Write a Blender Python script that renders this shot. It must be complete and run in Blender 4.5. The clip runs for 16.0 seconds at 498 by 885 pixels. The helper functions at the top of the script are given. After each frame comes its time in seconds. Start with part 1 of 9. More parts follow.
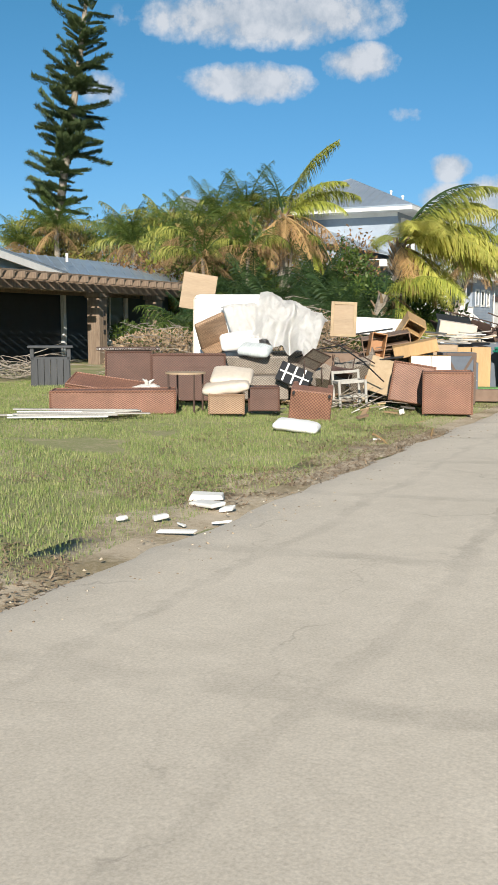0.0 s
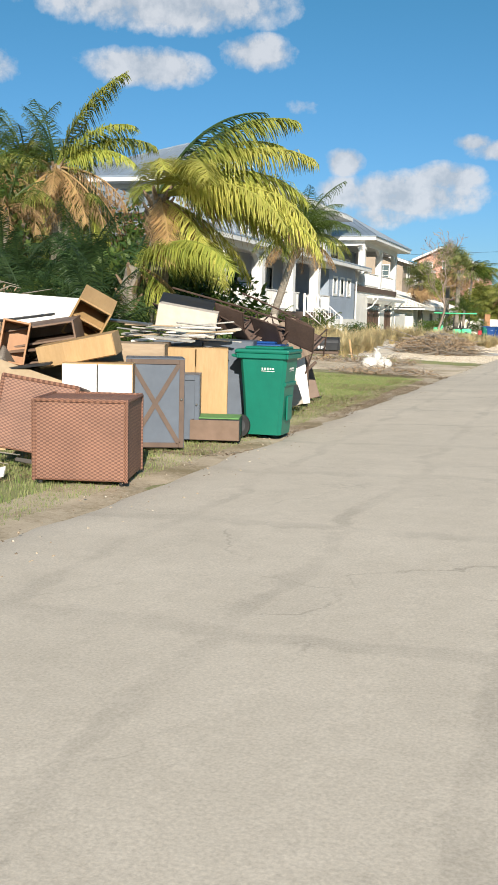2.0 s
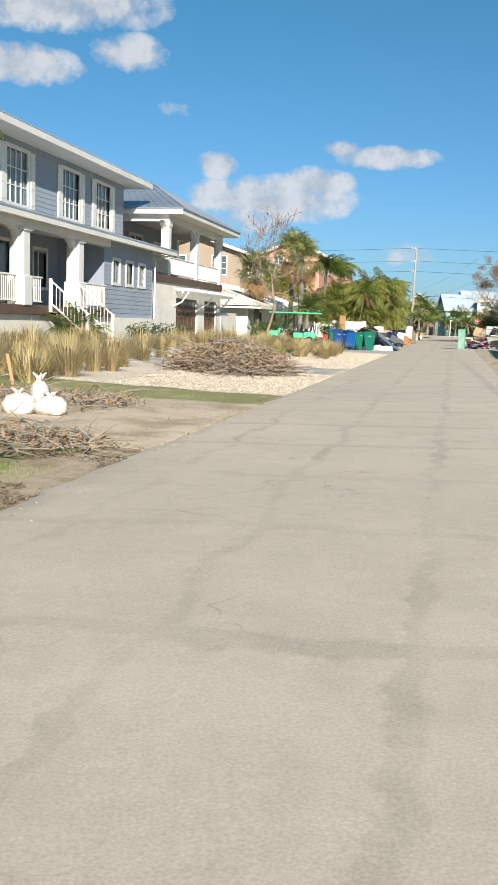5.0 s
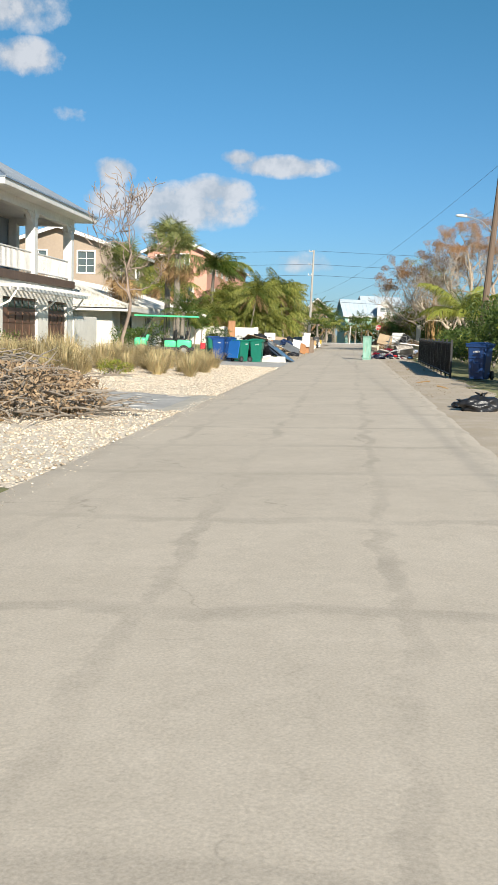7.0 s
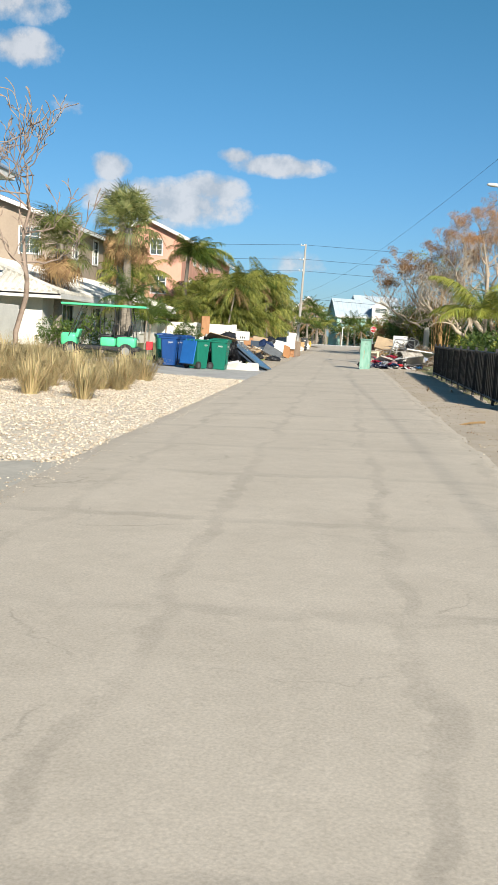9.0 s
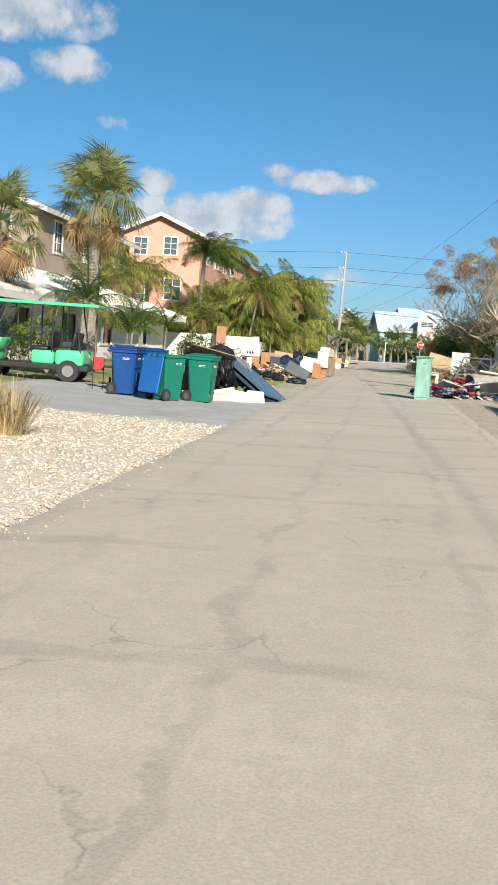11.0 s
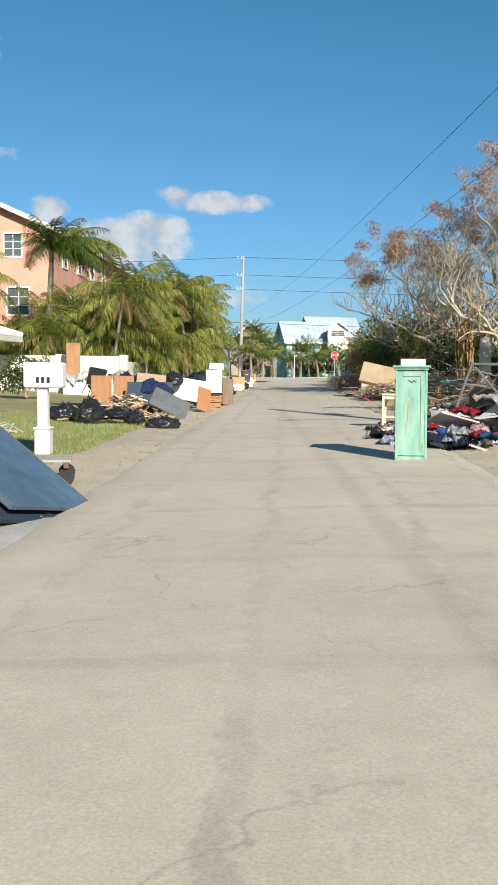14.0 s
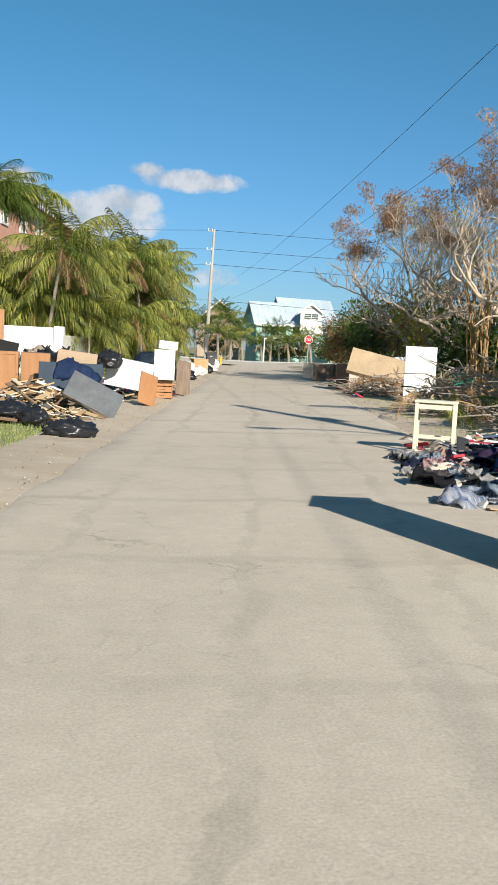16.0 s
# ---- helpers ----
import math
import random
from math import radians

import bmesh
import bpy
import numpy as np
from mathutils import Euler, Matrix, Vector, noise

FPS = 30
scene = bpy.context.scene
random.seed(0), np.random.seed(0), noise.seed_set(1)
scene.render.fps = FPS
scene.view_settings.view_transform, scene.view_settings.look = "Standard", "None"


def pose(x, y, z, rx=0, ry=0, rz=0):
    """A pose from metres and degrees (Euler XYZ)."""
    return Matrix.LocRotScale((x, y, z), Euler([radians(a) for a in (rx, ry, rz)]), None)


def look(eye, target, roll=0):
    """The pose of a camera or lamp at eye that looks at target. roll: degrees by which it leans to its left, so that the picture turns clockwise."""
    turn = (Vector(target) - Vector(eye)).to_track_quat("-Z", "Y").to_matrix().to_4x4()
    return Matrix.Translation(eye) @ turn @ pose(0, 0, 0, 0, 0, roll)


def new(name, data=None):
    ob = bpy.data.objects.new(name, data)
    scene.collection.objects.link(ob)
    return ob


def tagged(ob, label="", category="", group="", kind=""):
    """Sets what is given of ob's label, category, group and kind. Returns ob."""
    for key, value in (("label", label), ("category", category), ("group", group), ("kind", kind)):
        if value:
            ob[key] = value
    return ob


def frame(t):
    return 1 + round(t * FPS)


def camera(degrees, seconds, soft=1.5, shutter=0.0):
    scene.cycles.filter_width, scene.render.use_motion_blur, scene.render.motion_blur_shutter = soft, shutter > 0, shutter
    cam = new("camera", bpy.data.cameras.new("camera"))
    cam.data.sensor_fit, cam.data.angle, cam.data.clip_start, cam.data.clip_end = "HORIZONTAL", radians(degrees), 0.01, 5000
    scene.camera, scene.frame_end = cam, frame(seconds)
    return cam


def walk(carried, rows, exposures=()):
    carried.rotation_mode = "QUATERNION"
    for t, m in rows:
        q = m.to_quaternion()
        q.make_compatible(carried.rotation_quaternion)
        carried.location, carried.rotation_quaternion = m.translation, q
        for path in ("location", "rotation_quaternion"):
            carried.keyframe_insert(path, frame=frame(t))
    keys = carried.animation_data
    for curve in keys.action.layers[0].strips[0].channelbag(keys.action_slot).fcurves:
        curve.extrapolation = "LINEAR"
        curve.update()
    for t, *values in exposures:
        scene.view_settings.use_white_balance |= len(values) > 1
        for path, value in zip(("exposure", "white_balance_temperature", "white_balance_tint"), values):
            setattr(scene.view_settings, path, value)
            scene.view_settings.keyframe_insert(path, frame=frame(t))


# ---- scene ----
cam = camera(29.0, 16.0)
PATH = [
    (0, (0.793, -7.078, 1.417), (-0.062, -5.285, 1.178), 0.0),
    (0.5, (0.883, -4.809, 1.411), (0.029, -3.017, 1.167), 0.7),
    (1, (1.062, -2.565, 1.444), (0.244, -0.757, 1.192), 0.6),
    (1.5, (1.026, -0.672, 1.426), (0.317, 1.181, 1.172), 1.1),
    (2, (0.934, 1.739, 1.399), (0.284, 3.612, 1.14), 1.4),
    (2.5, (0.871, 4.267, 1.391), (0.241, 6.146, 1.128), 1.5),
    (3, (0.825, 6.797, 1.402), (0.22, 8.686, 1.14), 1.9),
    (3.5, (0.741, 10.108, 1.351), (0.229, 12.025, 1.097), 2.7),
    (4, (0.742, 12.796, 1.355), (0.273, 14.723, 1.098), 4.1),
    (4.5, (0.777, 15.365, 1.344), (0.315, 17.294, 1.087), 3.4),
    (5, (0.756, 18.124, 1.381), (0.355, 20.067, 1.133), 1.8),
    (7.5, (0.37, 32.171, 1.35), (0.19, 34.149, 1.123), 2.3),
    (8, (0.348, 35.067, 1.365), (0.165, 37.045, 1.137), 2.9),
    (8.5, (0.323, 38.015, 1.359), (0.14, 39.993, 1.13), 3.2),
    (9, (0.292, 40.996, 1.378), (0.115, 42.975, 1.149), 3.4),
    (9.5, (0.218, 43.94, 1.377), (0.035, 45.919, 1.153), 3.7),
    (12, (0.003, 59.335, 1.366), (-0.29, 61.304, 1.168), 3.9),
    (12.5, (-0.073, 62.024, 1.323), (-0.258, 64.005, 1.129), 2.2),
    (13, (-0.151, 64.69, 1.337), (-0.267, 66.679, 1.162), 0.8),
    (13.5, (-0.249, 67.22, 1.3), (-0.347, 69.211, 1.139), 0.4),
    (14, (-0.358, 69.543, 1.312), (-0.439, 71.535, 1.156), 0.5),
    (14.5, (-0.389, 71.574, 1.299), (-0.425, 73.567, 1.137), 1.1),
    (15, (-0.376, 73.598, 1.319), (-0.383, 75.591, 1.148), 1.8),
    (15.5, (-0.435, 75.365, 1.324), (-0.436, 77.356, 1.142), 2.5),
    (16, (-0.516, 77.153, 1.317), (-0.522, 79.144, 1.126), 3.0),
]
walk(cam, [(t, look(eye, target, roll)) for t, eye, target, roll in PATH])

# ---- world and sun ----
SUN_TO = Vector((0.39, -0.92, 0.0)).normalized()
SUN_EL = radians(26)
world = bpy.data.worlds.new("sky")
scene.world = world
world.use_nodes = True
wn, wl = world.node_tree.nodes, world.node_tree.links
wn.clear()


def wmath(op, a, b=None, clamp=False):
    n = wn.new("ShaderNodeMath")
    n.operation, n.use_clamp = op, clamp
    for i, v in enumerate((a, b)):
        if v is None:
            continue
        if isinstance(v, (int, float)):
            n.inputs[i].default_value = v
        else:
            wl.new(v, n.inputs[i])
    return n.outputs[0]


def cloud_mask():
    """Cumulus: soft ellipses in azimuth and elevation, broken up by noise."""
    co = wn.new("ShaderNodeTexCoord")
    sep = wn.new("ShaderNodeSeparateXYZ")
    wl.new(co.outputs["Generated"], sep.inputs[0])
    az = wmath("ARCTAN2", sep.outputs[0], sep.outputs[1])
    el = wmath("ARCSINE", sep.outputs[2])
    noi = wn.new("ShaderNodeTexNoise")
    noi.inputs["Scale"].default_value, noi.inputs["Detail"].default_value, noi.inputs["Roughness"].default_value = 34, 8, 0.6
    wl.new(co.outputs["Generated"], noi.inputs["Vector"])
    total = None
    # azimuth, elevation, half width, half height (degrees), weight
    for a, e, w, h, k in CLOUDS:
        dx = wmath("DIVIDE", wmath("SUBTRACT", az, radians(a)), radians(w))
        up = wmath("DIVIDE", wmath("SUBTRACT", el, radians(e)), radians(h))
        d = wmath("ADD", wmath("MULTIPLY", dx, dx), wmath("MULTIPLY", up, up))
        blob = wmath("MULTIPLY", wmath("SUBTRACT", 1.0, d, True), k)
        total = blob if total is None else wmath("MAXIMUM", total, blob)
    edge = wmath("ADD", total, wmath("MULTIPLY", wmath("SUBTRACT", noi.outputs["Fac"], 0.54), 1.9))
    inside = wmath("MULTIPLY", total, 6.0, True)
    return wmath("MULTIPLY", wmath("MULTIPLY", wmath("SUBTRACT", edge, 0.08), 1.7, True), inside), noi


CLOUDS = [(-24.5, 17.0, 9.0, 1.9, 1.0), (-25.5, 13.6, 4.4, 1.3, 1.0), (-19.2, 14.6, 2.6, 1.2, 0.85), (-33.8, 13.2, 1.6, 1.3, 0.6), (-14.0, 8.9, 1.5, 1.0, 1.0),
          (-10.5, 7.1, 5.4, 1.6, 1.0), (-8.2, 8.0, 2.6, 1.1, 1.0), (-14.2, 7.2, 2.0, 1.1, 0.9), (-12.0, 5.9, 3.4, 0.9, 0.7), (-4.4, 9.5, 3.6, 0.75, 1.0), (-6.8, 9.9, 1.5, 0.6, 0.9),
          (-3.0, 4.1, 2.6, 0.8, 0.5), (-16.5, 11.8, 1.2, 0.5, 0.4), (28, 9, 7, 2, 0.8), (60, 14, 9, 3, 1.0), (110, 18, 12, 4, 1.0), (-70, 16, 9, 3, 1.0), (-110, 16, 12, 4, 1.0), (160, 14, 10, 3, 1.0), (-150, 20, 12, 4, 1.0)]
sky = wn.new("ShaderNodeTexSky")
sky.sky_type, sky.sun_disc = "NISHITA", False
sky.sun_elevation, sky.sun_rotation = SUN_EL, math.atan2(SUN_TO.x, SUN_TO.y)
sky.air_density, sky.dust_density, sky.ozone_density = 1.0, 0.4, 2.2
mask, cloud_noise = cloud_mask()
mix = wn.new("ShaderNodeMix")
mix.data_type = "RGBA"
wl.new(wmath("MULTIPLY", mask, 0.86), mix.inputs[0])
tint = wn.new("ShaderNodeMix")
tint.data_type, tint.blend_type = "RGBA", "MULTIPLY"
tint.inputs[0].default_value = 1.0
rise = wn.new("ShaderNodeMix")
rise.data_type = "RGBA"
rise.inputs[6].default_value, rise.inputs[7].default_value = (0.64, 0.93, 1.42, 1), (0.5, 1.12, 1.3, 1)
up_co, up_sep = wn.new("ShaderNodeTexCoord"), wn.new("ShaderNodeSeparateXYZ")
wl.new(up_co.outputs["Generated"], up_sep.inputs[0])
wl.new(wmath("MULTIPLY", up_sep.outputs[2], 3.2, True), rise.inputs[0])
wl.new(rise.outputs[2], tint.inputs[7])
wl.new(sky.outputs[0], tint.inputs[6])
wl.new(tint.outputs[2], mix.inputs[6])
grey = wn.new("ShaderNodeMix")
grey.data_type = "RGBA"
wl.new(wmath("MULTIPLY", wmath("SUBTRACT", cloud_noise.outputs["Fac"], 0.4), 5.0, True), grey.inputs[0])
grey.inputs[6].default_value, grey.inputs[7].default_value = (6.6, 7.2, 8.0, 1), (9.6, 9.8, 10.2, 1)
wl.new(grey.outputs[2], mix.inputs[7])
back = wn.new("ShaderNodeBackground")
back.inputs[1].default_value = 0.05
wl.new(mix.outputs[2], back.inputs[0])
wl.new(back.outputs[0], wn.new("ShaderNodeOutputWorld").inputs[0])

sun = bpy.data.lights.new("sun", "SUN")
sun.energy, sun.angle, sun.color = 5.0, radians(0.5), (1.0, 0.93, 0.82)
sun_ob = new("sun", sun)
sun_ob.matrix_world = look((SUN_TO.x * 60, SUN_TO.y * 60, 40), (SUN_TO.x * 60 - SUN_TO.x * math.cos(SUN_EL), SUN_TO.y * 60 - SUN_TO.y * math.cos(SUN_EL), 40 - math.sin(SUN_EL)))
scene.view_settings.exposure = 0.62


# ---- materials ----
def mat(name, col, col2=None, scale=6.0, rough=0.7, bump=0.15, metal=0.0, big=0.5, vary=0.0, bump_scale=None, stretch=(1, 1, 1), spec=0.4, through_light=0.0, coat=0.0):
    """A two-scale surface: grain between two colours, broad stains, fine relief; vary: change from piece to piece."""
    m = bpy.data.materials.new(name)
    m.use_nodes = True
    n, l = m.node_tree.nodes, m.node_tree.links
    p = n["Principled BSDF"]
    col2 = col2 or tuple(c * 0.72 for c in col)
    co, mp = n.new("ShaderNodeTexCoord"), n.new("ShaderNodeMapping")
    mp.inputs["Scale"].default_value = stretch
    l.new(co.outputs["Object"], mp.inputs[0])
    fine, broad = n.new("ShaderNodeTexNoise"), n.new("ShaderNodeTexNoise")
    fine.inputs["Scale"].default_value, fine.inputs["Detail"].default_value, fine.inputs["Roughness"].default_value = scale, 6, 0.65
    broad.inputs["Scale"].default_value, broad.inputs["Detail"].default_value = scale * 0.13, 3
    l.new(mp.outputs[0], fine.inputs["Vector"])
    l.new(mp.outputs[0], broad.inputs["Vector"])
    r = n.new("ShaderNodeMapRange")
    r.inputs[1].default_value, r.inputs[2].default_value = 0.32, 0.68
    l.new(fine.outputs["Fac"], r.inputs[0])
    mx = n.new("ShaderNodeMix")
    mx.data_type = "RGBA"
    l.new(r.outputs[0], mx.inputs[0])
    mx.inputs[6].default_value, mx.inputs[7].default_value = (*col, 1), (*col2, 1)
    hs = n.new("ShaderNodeHueSaturation")
    l.new(mx.outputs[2], hs.inputs["Color"])
    val = n.new("ShaderNodeMapRange")
    val.inputs[1].default_value, val.inputs[2].default_value = 0.25, 0.75
    val.inputs[3].default_value, val.inputs[4].default_value = 1 - 0.35 * big, 1 + 0.3 * big
    l.new(broad.outputs["Fac"], val.inputs[0])
    last = val.outputs[0]
    if vary:
        info, rr, mu = n.new("ShaderNodeObjectInfo"), n.new("ShaderNodeMapRange"), n.new("ShaderNodeMath")
        rr.inputs[3].default_value, rr.inputs[4].default_value = 1 - vary, 1 + vary
        l.new(info.outputs["Random"], rr.inputs[0])
        mu.operation = "MULTIPLY"
        l.new(last, mu.inputs[0])
        l.new(rr.outputs[0], mu.inputs[1])
        last = mu.outputs[0]
    l.new(last, hs.inputs["Value"])
    l.new(hs.outputs[0], p.inputs["Base Color"])
    p.inputs["Roughness"].default_value, p.inputs["Metallic"].default_value = rough, metal
    p.inputs["Specular IOR Level"].default_value = spec
    p.inputs["Coat Weight"].default_value = coat
    if bump:
        b, bn = n.new("ShaderNodeBump"), n.new("ShaderNodeTexNoise")
        bn.inputs["Scale"].default_value, bn.inputs["Detail"].default_value = bump_scale or scale * 2.5, 5
        l.new(mp.outputs[0], bn.inputs["Vector"])
        b.inputs["Strength"].default_value, b.inputs["Distance"].default_value = bump, 0.02
        l.new(bn.outputs["Fac"], b.inputs["Height"])
        l.new(b.outputs[0], p.inputs["Normal"])
    if through_light:
        tr, ms = n.new("ShaderNodeBsdfTranslucent"), n.new("ShaderNodeMixShader")
        l.new(hs.outputs[0], tr.inputs[0])
        ms.inputs[0].default_value = through_light
        l.new(p.outputs[0], ms.inputs[1])
        l.new(tr.outputs[0], ms.inputs[2])
        l.new(ms.outputs[0], n["Material Output"].inputs[0])
    return m


def glass_mat(name, tint, rough=0.03):
    m = bpy.data.materials.new(name)
    m.use_nodes = True
    p = m.node_tree.nodes["Principled BSDF"]
    p.inputs["Base Color"].default_value, p.inputs["Roughness"].default_value = (*tint, 1), rough
    p.inputs["Specular IOR Level"].default_value = 0.8
    return m


# ---- mesh helpers ----
def part(name, bm, material, parent=None, label="", smooth=False, local=None):
    """Links a bmesh as one mesh object, under a thing or a part."""
    me = bpy.data.meshes.new(name)
    bm.to_mesh(me)
    bm.free()
    for f in me.polygons:
        f.use_smooth = smooth
    if material:
        me.materials.append(material)
    ob = new(name, me)
    if parent is not None:
        ob.parent = parent
    if local is not None:
        ob.matrix_basis = local
    return tagged(ob, label)


def again(ob, parent, local, name=None):
    """Another object on the same mesh."""
    o = new(name or ob.name.split(".")[0], ob.data)
    o.parent = parent
    o.matrix_basis = local
    return o


def thing(name, m, label, category, group="", kind=""):
    e = new(name)
    e.empty_display_size = 0.2
    e.matrix_basis = m
    return tagged(e, label, category, group, kind)


def bx(bm, sx, sy, sz, m=None, bev=0.0, seg=1):
    """A box of full sizes, its foot at z = 0, with eased edges."""
    b = bmesh.new()
    bmesh.ops.create_cube(b, size=1.0, matrix=Matrix.LocRotScale((0, 0, sz / 2), None, (sx, sy, sz)))
    if bev:
        bmesh.ops.bevel(b, geom=b.edges[:], offset=bev, segments=seg, affect="EDGES", profile=0.5)
    merge(bm, b, m)
    return bm


def merge(bm, b, m=None):
    if m is not None:
        b.transform(m)
    vs = [bm.verts.new(v.co) for v in b.verts]
    b.verts.index_update()
    for f in b.faces:
        bm.faces.new([vs[v.index] for v in f.verts])
    b.free()


def cyl(bm, r1, r2, h, seg=12, m=None, caps=True):
    b = bmesh.new()
    bmesh.ops.create_cone(b, cap_ends=caps, segments=seg, radius1=r1, radius2=r2, depth=h, matrix=Matrix.Translation((0, 0, h / 2)))
    merge(bm, b, m)
    return bm


def tube(bm, pts, radii, seg=8, cap=True):
    """A round bar along points with a radius at each."""
    rings, up = [], Vector((0.13, 0.21, 0.97)).normalized()
    pts = [Vector(p) for p in pts]
    if isinstance(radii, (int, float)):
        radii = [radii] * len(pts)
    for i, p in enumerate(pts):
        d = (pts[min(i + 1, len(pts) - 1)] - pts[max(i - 1, 0)]).normalized()
        s = d.cross(up)
        s = s.normalized() if s.length > 1e-4 else d.cross(Vector((1, 0, 0))).normalized()
        q = d.cross(s)
        rings.append([bm.verts.new(p + radii[i] * (math.cos(a) * s + math.sin(a) * q)) for a in (2 * math.pi * k / seg for k in range(seg))])
    for a, b in zip(rings, rings[1:]):
        for k in range(seg):
            bm.faces.new((a[k], a[(k + 1) % seg], b[(k + 1) % seg], b[k]))
    if cap:
        bm.faces.new(rings[0][::-1])
        bm.faces.new(rings[-1])
    return bm


def blob(bm, sx, sy, sz, rough=0.2, freq=2.0, sub=3, m=None, seed=0.0, flat=False):
    """A lumpy rounded mass of full sizes; flat: its foot is cut level."""
    b = bmesh.new()
    bmesh.ops.create_icosphere(b, subdivisions=sub, radius=0.5)
    for v in b.verts:
        k = 1 + rough * noise.noise(v.co * freq * 2 + Vector((seed, seed * 1.7, -seed))) + rough * 0.5 * noise.noise(v.co * freq * 5 + Vector((seed, 3, seed)))
        v.co = Vector((v.co.x * sx * k, v.co.y * sy * k, v.co.z * sz * k))
        if flat:
            v.co.z = max(v.co.z, -sz * 0.32) + sz * 0.32
    merge(bm, b, m)
    return bm


def quad(bm, *pts):
    return bm.faces.new([bm.verts.new(p) for p in pts])


def rnd(a, b):
    return random.uniform(a, b)

# ---- surfaces ----


def nd(m, kind, **kw):
    n = m.node_tree.nodes.new("ShaderNode" + kind)
    for k, v in kw.items():
        n.inputs[k].default_value = v
    return n


def nm(m, op, a, b=None, clamp=False):
    """A math node in a material."""
    n = m.node_tree.nodes.new("ShaderNodeMath")
    n.operation, n.use_clamp = op, clamp
    for i, v in enumerate((a, b)):
        if v is None:
            continue
        if isinstance(v, (int, float)):
            n.inputs[i].default_value = v
        else:
            m.node_tree.links.new(v, n.inputs[i])
    return n.outputs[0]


def blend(m, fac, a, b):
    n = m.node_tree.nodes.new("ShaderNodeMix")
    n.data_type = "RGBA"
    for i, v in ((0, fac), (6, a), (7, b)):
        if isinstance(v, tuple):
            n.inputs[i].default_value = (*v, 1)
        elif isinstance(v, (int, float)):
            n.inputs[i].default_value = v
        else:
            m.node_tree.links.new(v, n.inputs[i])
    return n.outputs[2]


def ground_mat(name, light, dark, grit, tar=0.0, pebble=0.0, patch=0.4, second=None):
    """Loose or paved ground: broad patches, grit, tar-dark joints, pebbles; second: a colour that takes over in ragged patches."""
    m = bpy.data.materials.new(name)
    m.use_nodes = True
    l, p = m.node_tree.links, m.node_tree.nodes["Principled BSDF"]
    p.inputs["Roughness"].default_value, p.inputs["Specular IOR Level"].default_value = 0.95, 0.2
    co = nd(m, "TexCoord").outputs["Object"]
    tex = {}
    for key, sc, det in (("huge", 0.22, 3), ("broad", 1.1, 6), ("warp", 0.8, 3), ("fine", 7.0, 8), ("grit", 75.0, 3), ("dust", 24.0, 5)):
        t = nd(m, "TexNoise", Scale=sc, Detail=det, Roughness=0.62)
        l.new(co, t.inputs["Vector"])
        tex[key] = t.outputs["Fac"]
    f = nm(m, "ADD", nm(m, "MULTIPLY", tex["broad"], 1.1), nm(m, "MULTIPLY", tex["fine"], 0.9))
    f = nm(m, "MULTIPLY", nm(m, "SUBTRACT", f, 0.72), 1.8, True)
    col = blend(m, f, light, dark)
    if second:
        k = nm(m, "ADD", nm(m, "MULTIPLY", tex["broad"], 1.2), nm(m, "MULTIPLY", tex["dust"], 0.55))
        col = blend(m, nm(m, "MULTIPLY", nm(m, "SUBTRACT", k, 0.84), 4.5, True), col, second)
    height = nm(m, "ADD", nm(m, "MULTIPLY", tex["grit"], 0.5), nm(m, "MULTIPLY", tex["dust"], 0.8))
    if tar:
        sep = nd(m, "SeparateXYZ")
        l.new(co, sep.inputs[0])
        wob = nm(m, "MULTIPLY", nm(m, "SUBTRACT", tex["warp"], 0.5), 0.6)
        wob = nm(m, "ADD", wob, nm(m, "MULTIPLY", nm(m, "SUBTRACT", tex["fine"], 0.5), 0.16))
        lines = None
        for ax, per, wid in ((0, 1.22, 0.075), (1, 2.35, 0.12)):
            u = nm(m, "DIVIDE", nm(m, "ADD", nm(m, "ADD", sep.outputs[ax], 200.0), wob), per)
            d = nm(m, "MULTIPLY", nm(m, "ABSOLUTE", nm(m, "SUBTRACT", nm(m, "FRACT", u), 0.5)), per)
            k = nm(m, "SUBTRACT", 1.0, nm(m, "DIVIDE", d, wid), True)
            k = nm(m, "MULTIPLY", k, 2.2, True)
            lines = k if lines is None else nm(m, "MAXIMUM", lines, k)
        lines = nm(m, "MULTIPLY", lines, nm(m, "ADD", 0.35, nm(m, "MULTIPLY", nm(m, "SUBTRACT", tex["huge"], 0.4), 3.0, True), True))
        lines = nm(m, "MULTIPLY", lines, nm(m, "ADD", 0.25, nm(m, "MULTIPLY", nm(m, "SUBTRACT", tex["broad"], 0.33), 3.0, True), True))
        vo = m.node_tree.nodes.new("ShaderNodeTexVoronoi")
        vo.feature = "DISTANCE_TO_EDGE"
        vo.inputs["Scale"].default_value = 0.42
        mp = nd(m, "VectorMath")
        warp = nd(m, "TexNoise", Scale=1.6, Detail=5)
        l.new(co, warp.inputs["Vector"])
        l.new(co, mp.inputs[0])
        l.new(warp.outputs["Color"], mp.inputs[1])
        l.new(mp.outputs[0], vo.inputs["Vector"])
        crack = nm(m, "SUBTRACT", 1.0, nm(m, "MULTIPLY", vo.outputs["Distance"], 130.0), True)
        crack = nm(m, "MULTIPLY", crack, nm(m, "MULTIPLY", nm(m, "SUBTRACT", tex["broad"], 0.45), 6.0, True))
        shade = nm(m, "MAXIMUM", nm(m, "MULTIPLY", lines, tar), nm(m, "MULTIPLY", crack, 0.5))
        col = blend(m, shade, col, tuple(c * 0.42 for c in light))
        height = nm(m, "SUBTRACT", height, nm(m, "MULTIPLY", crack, 0.35))
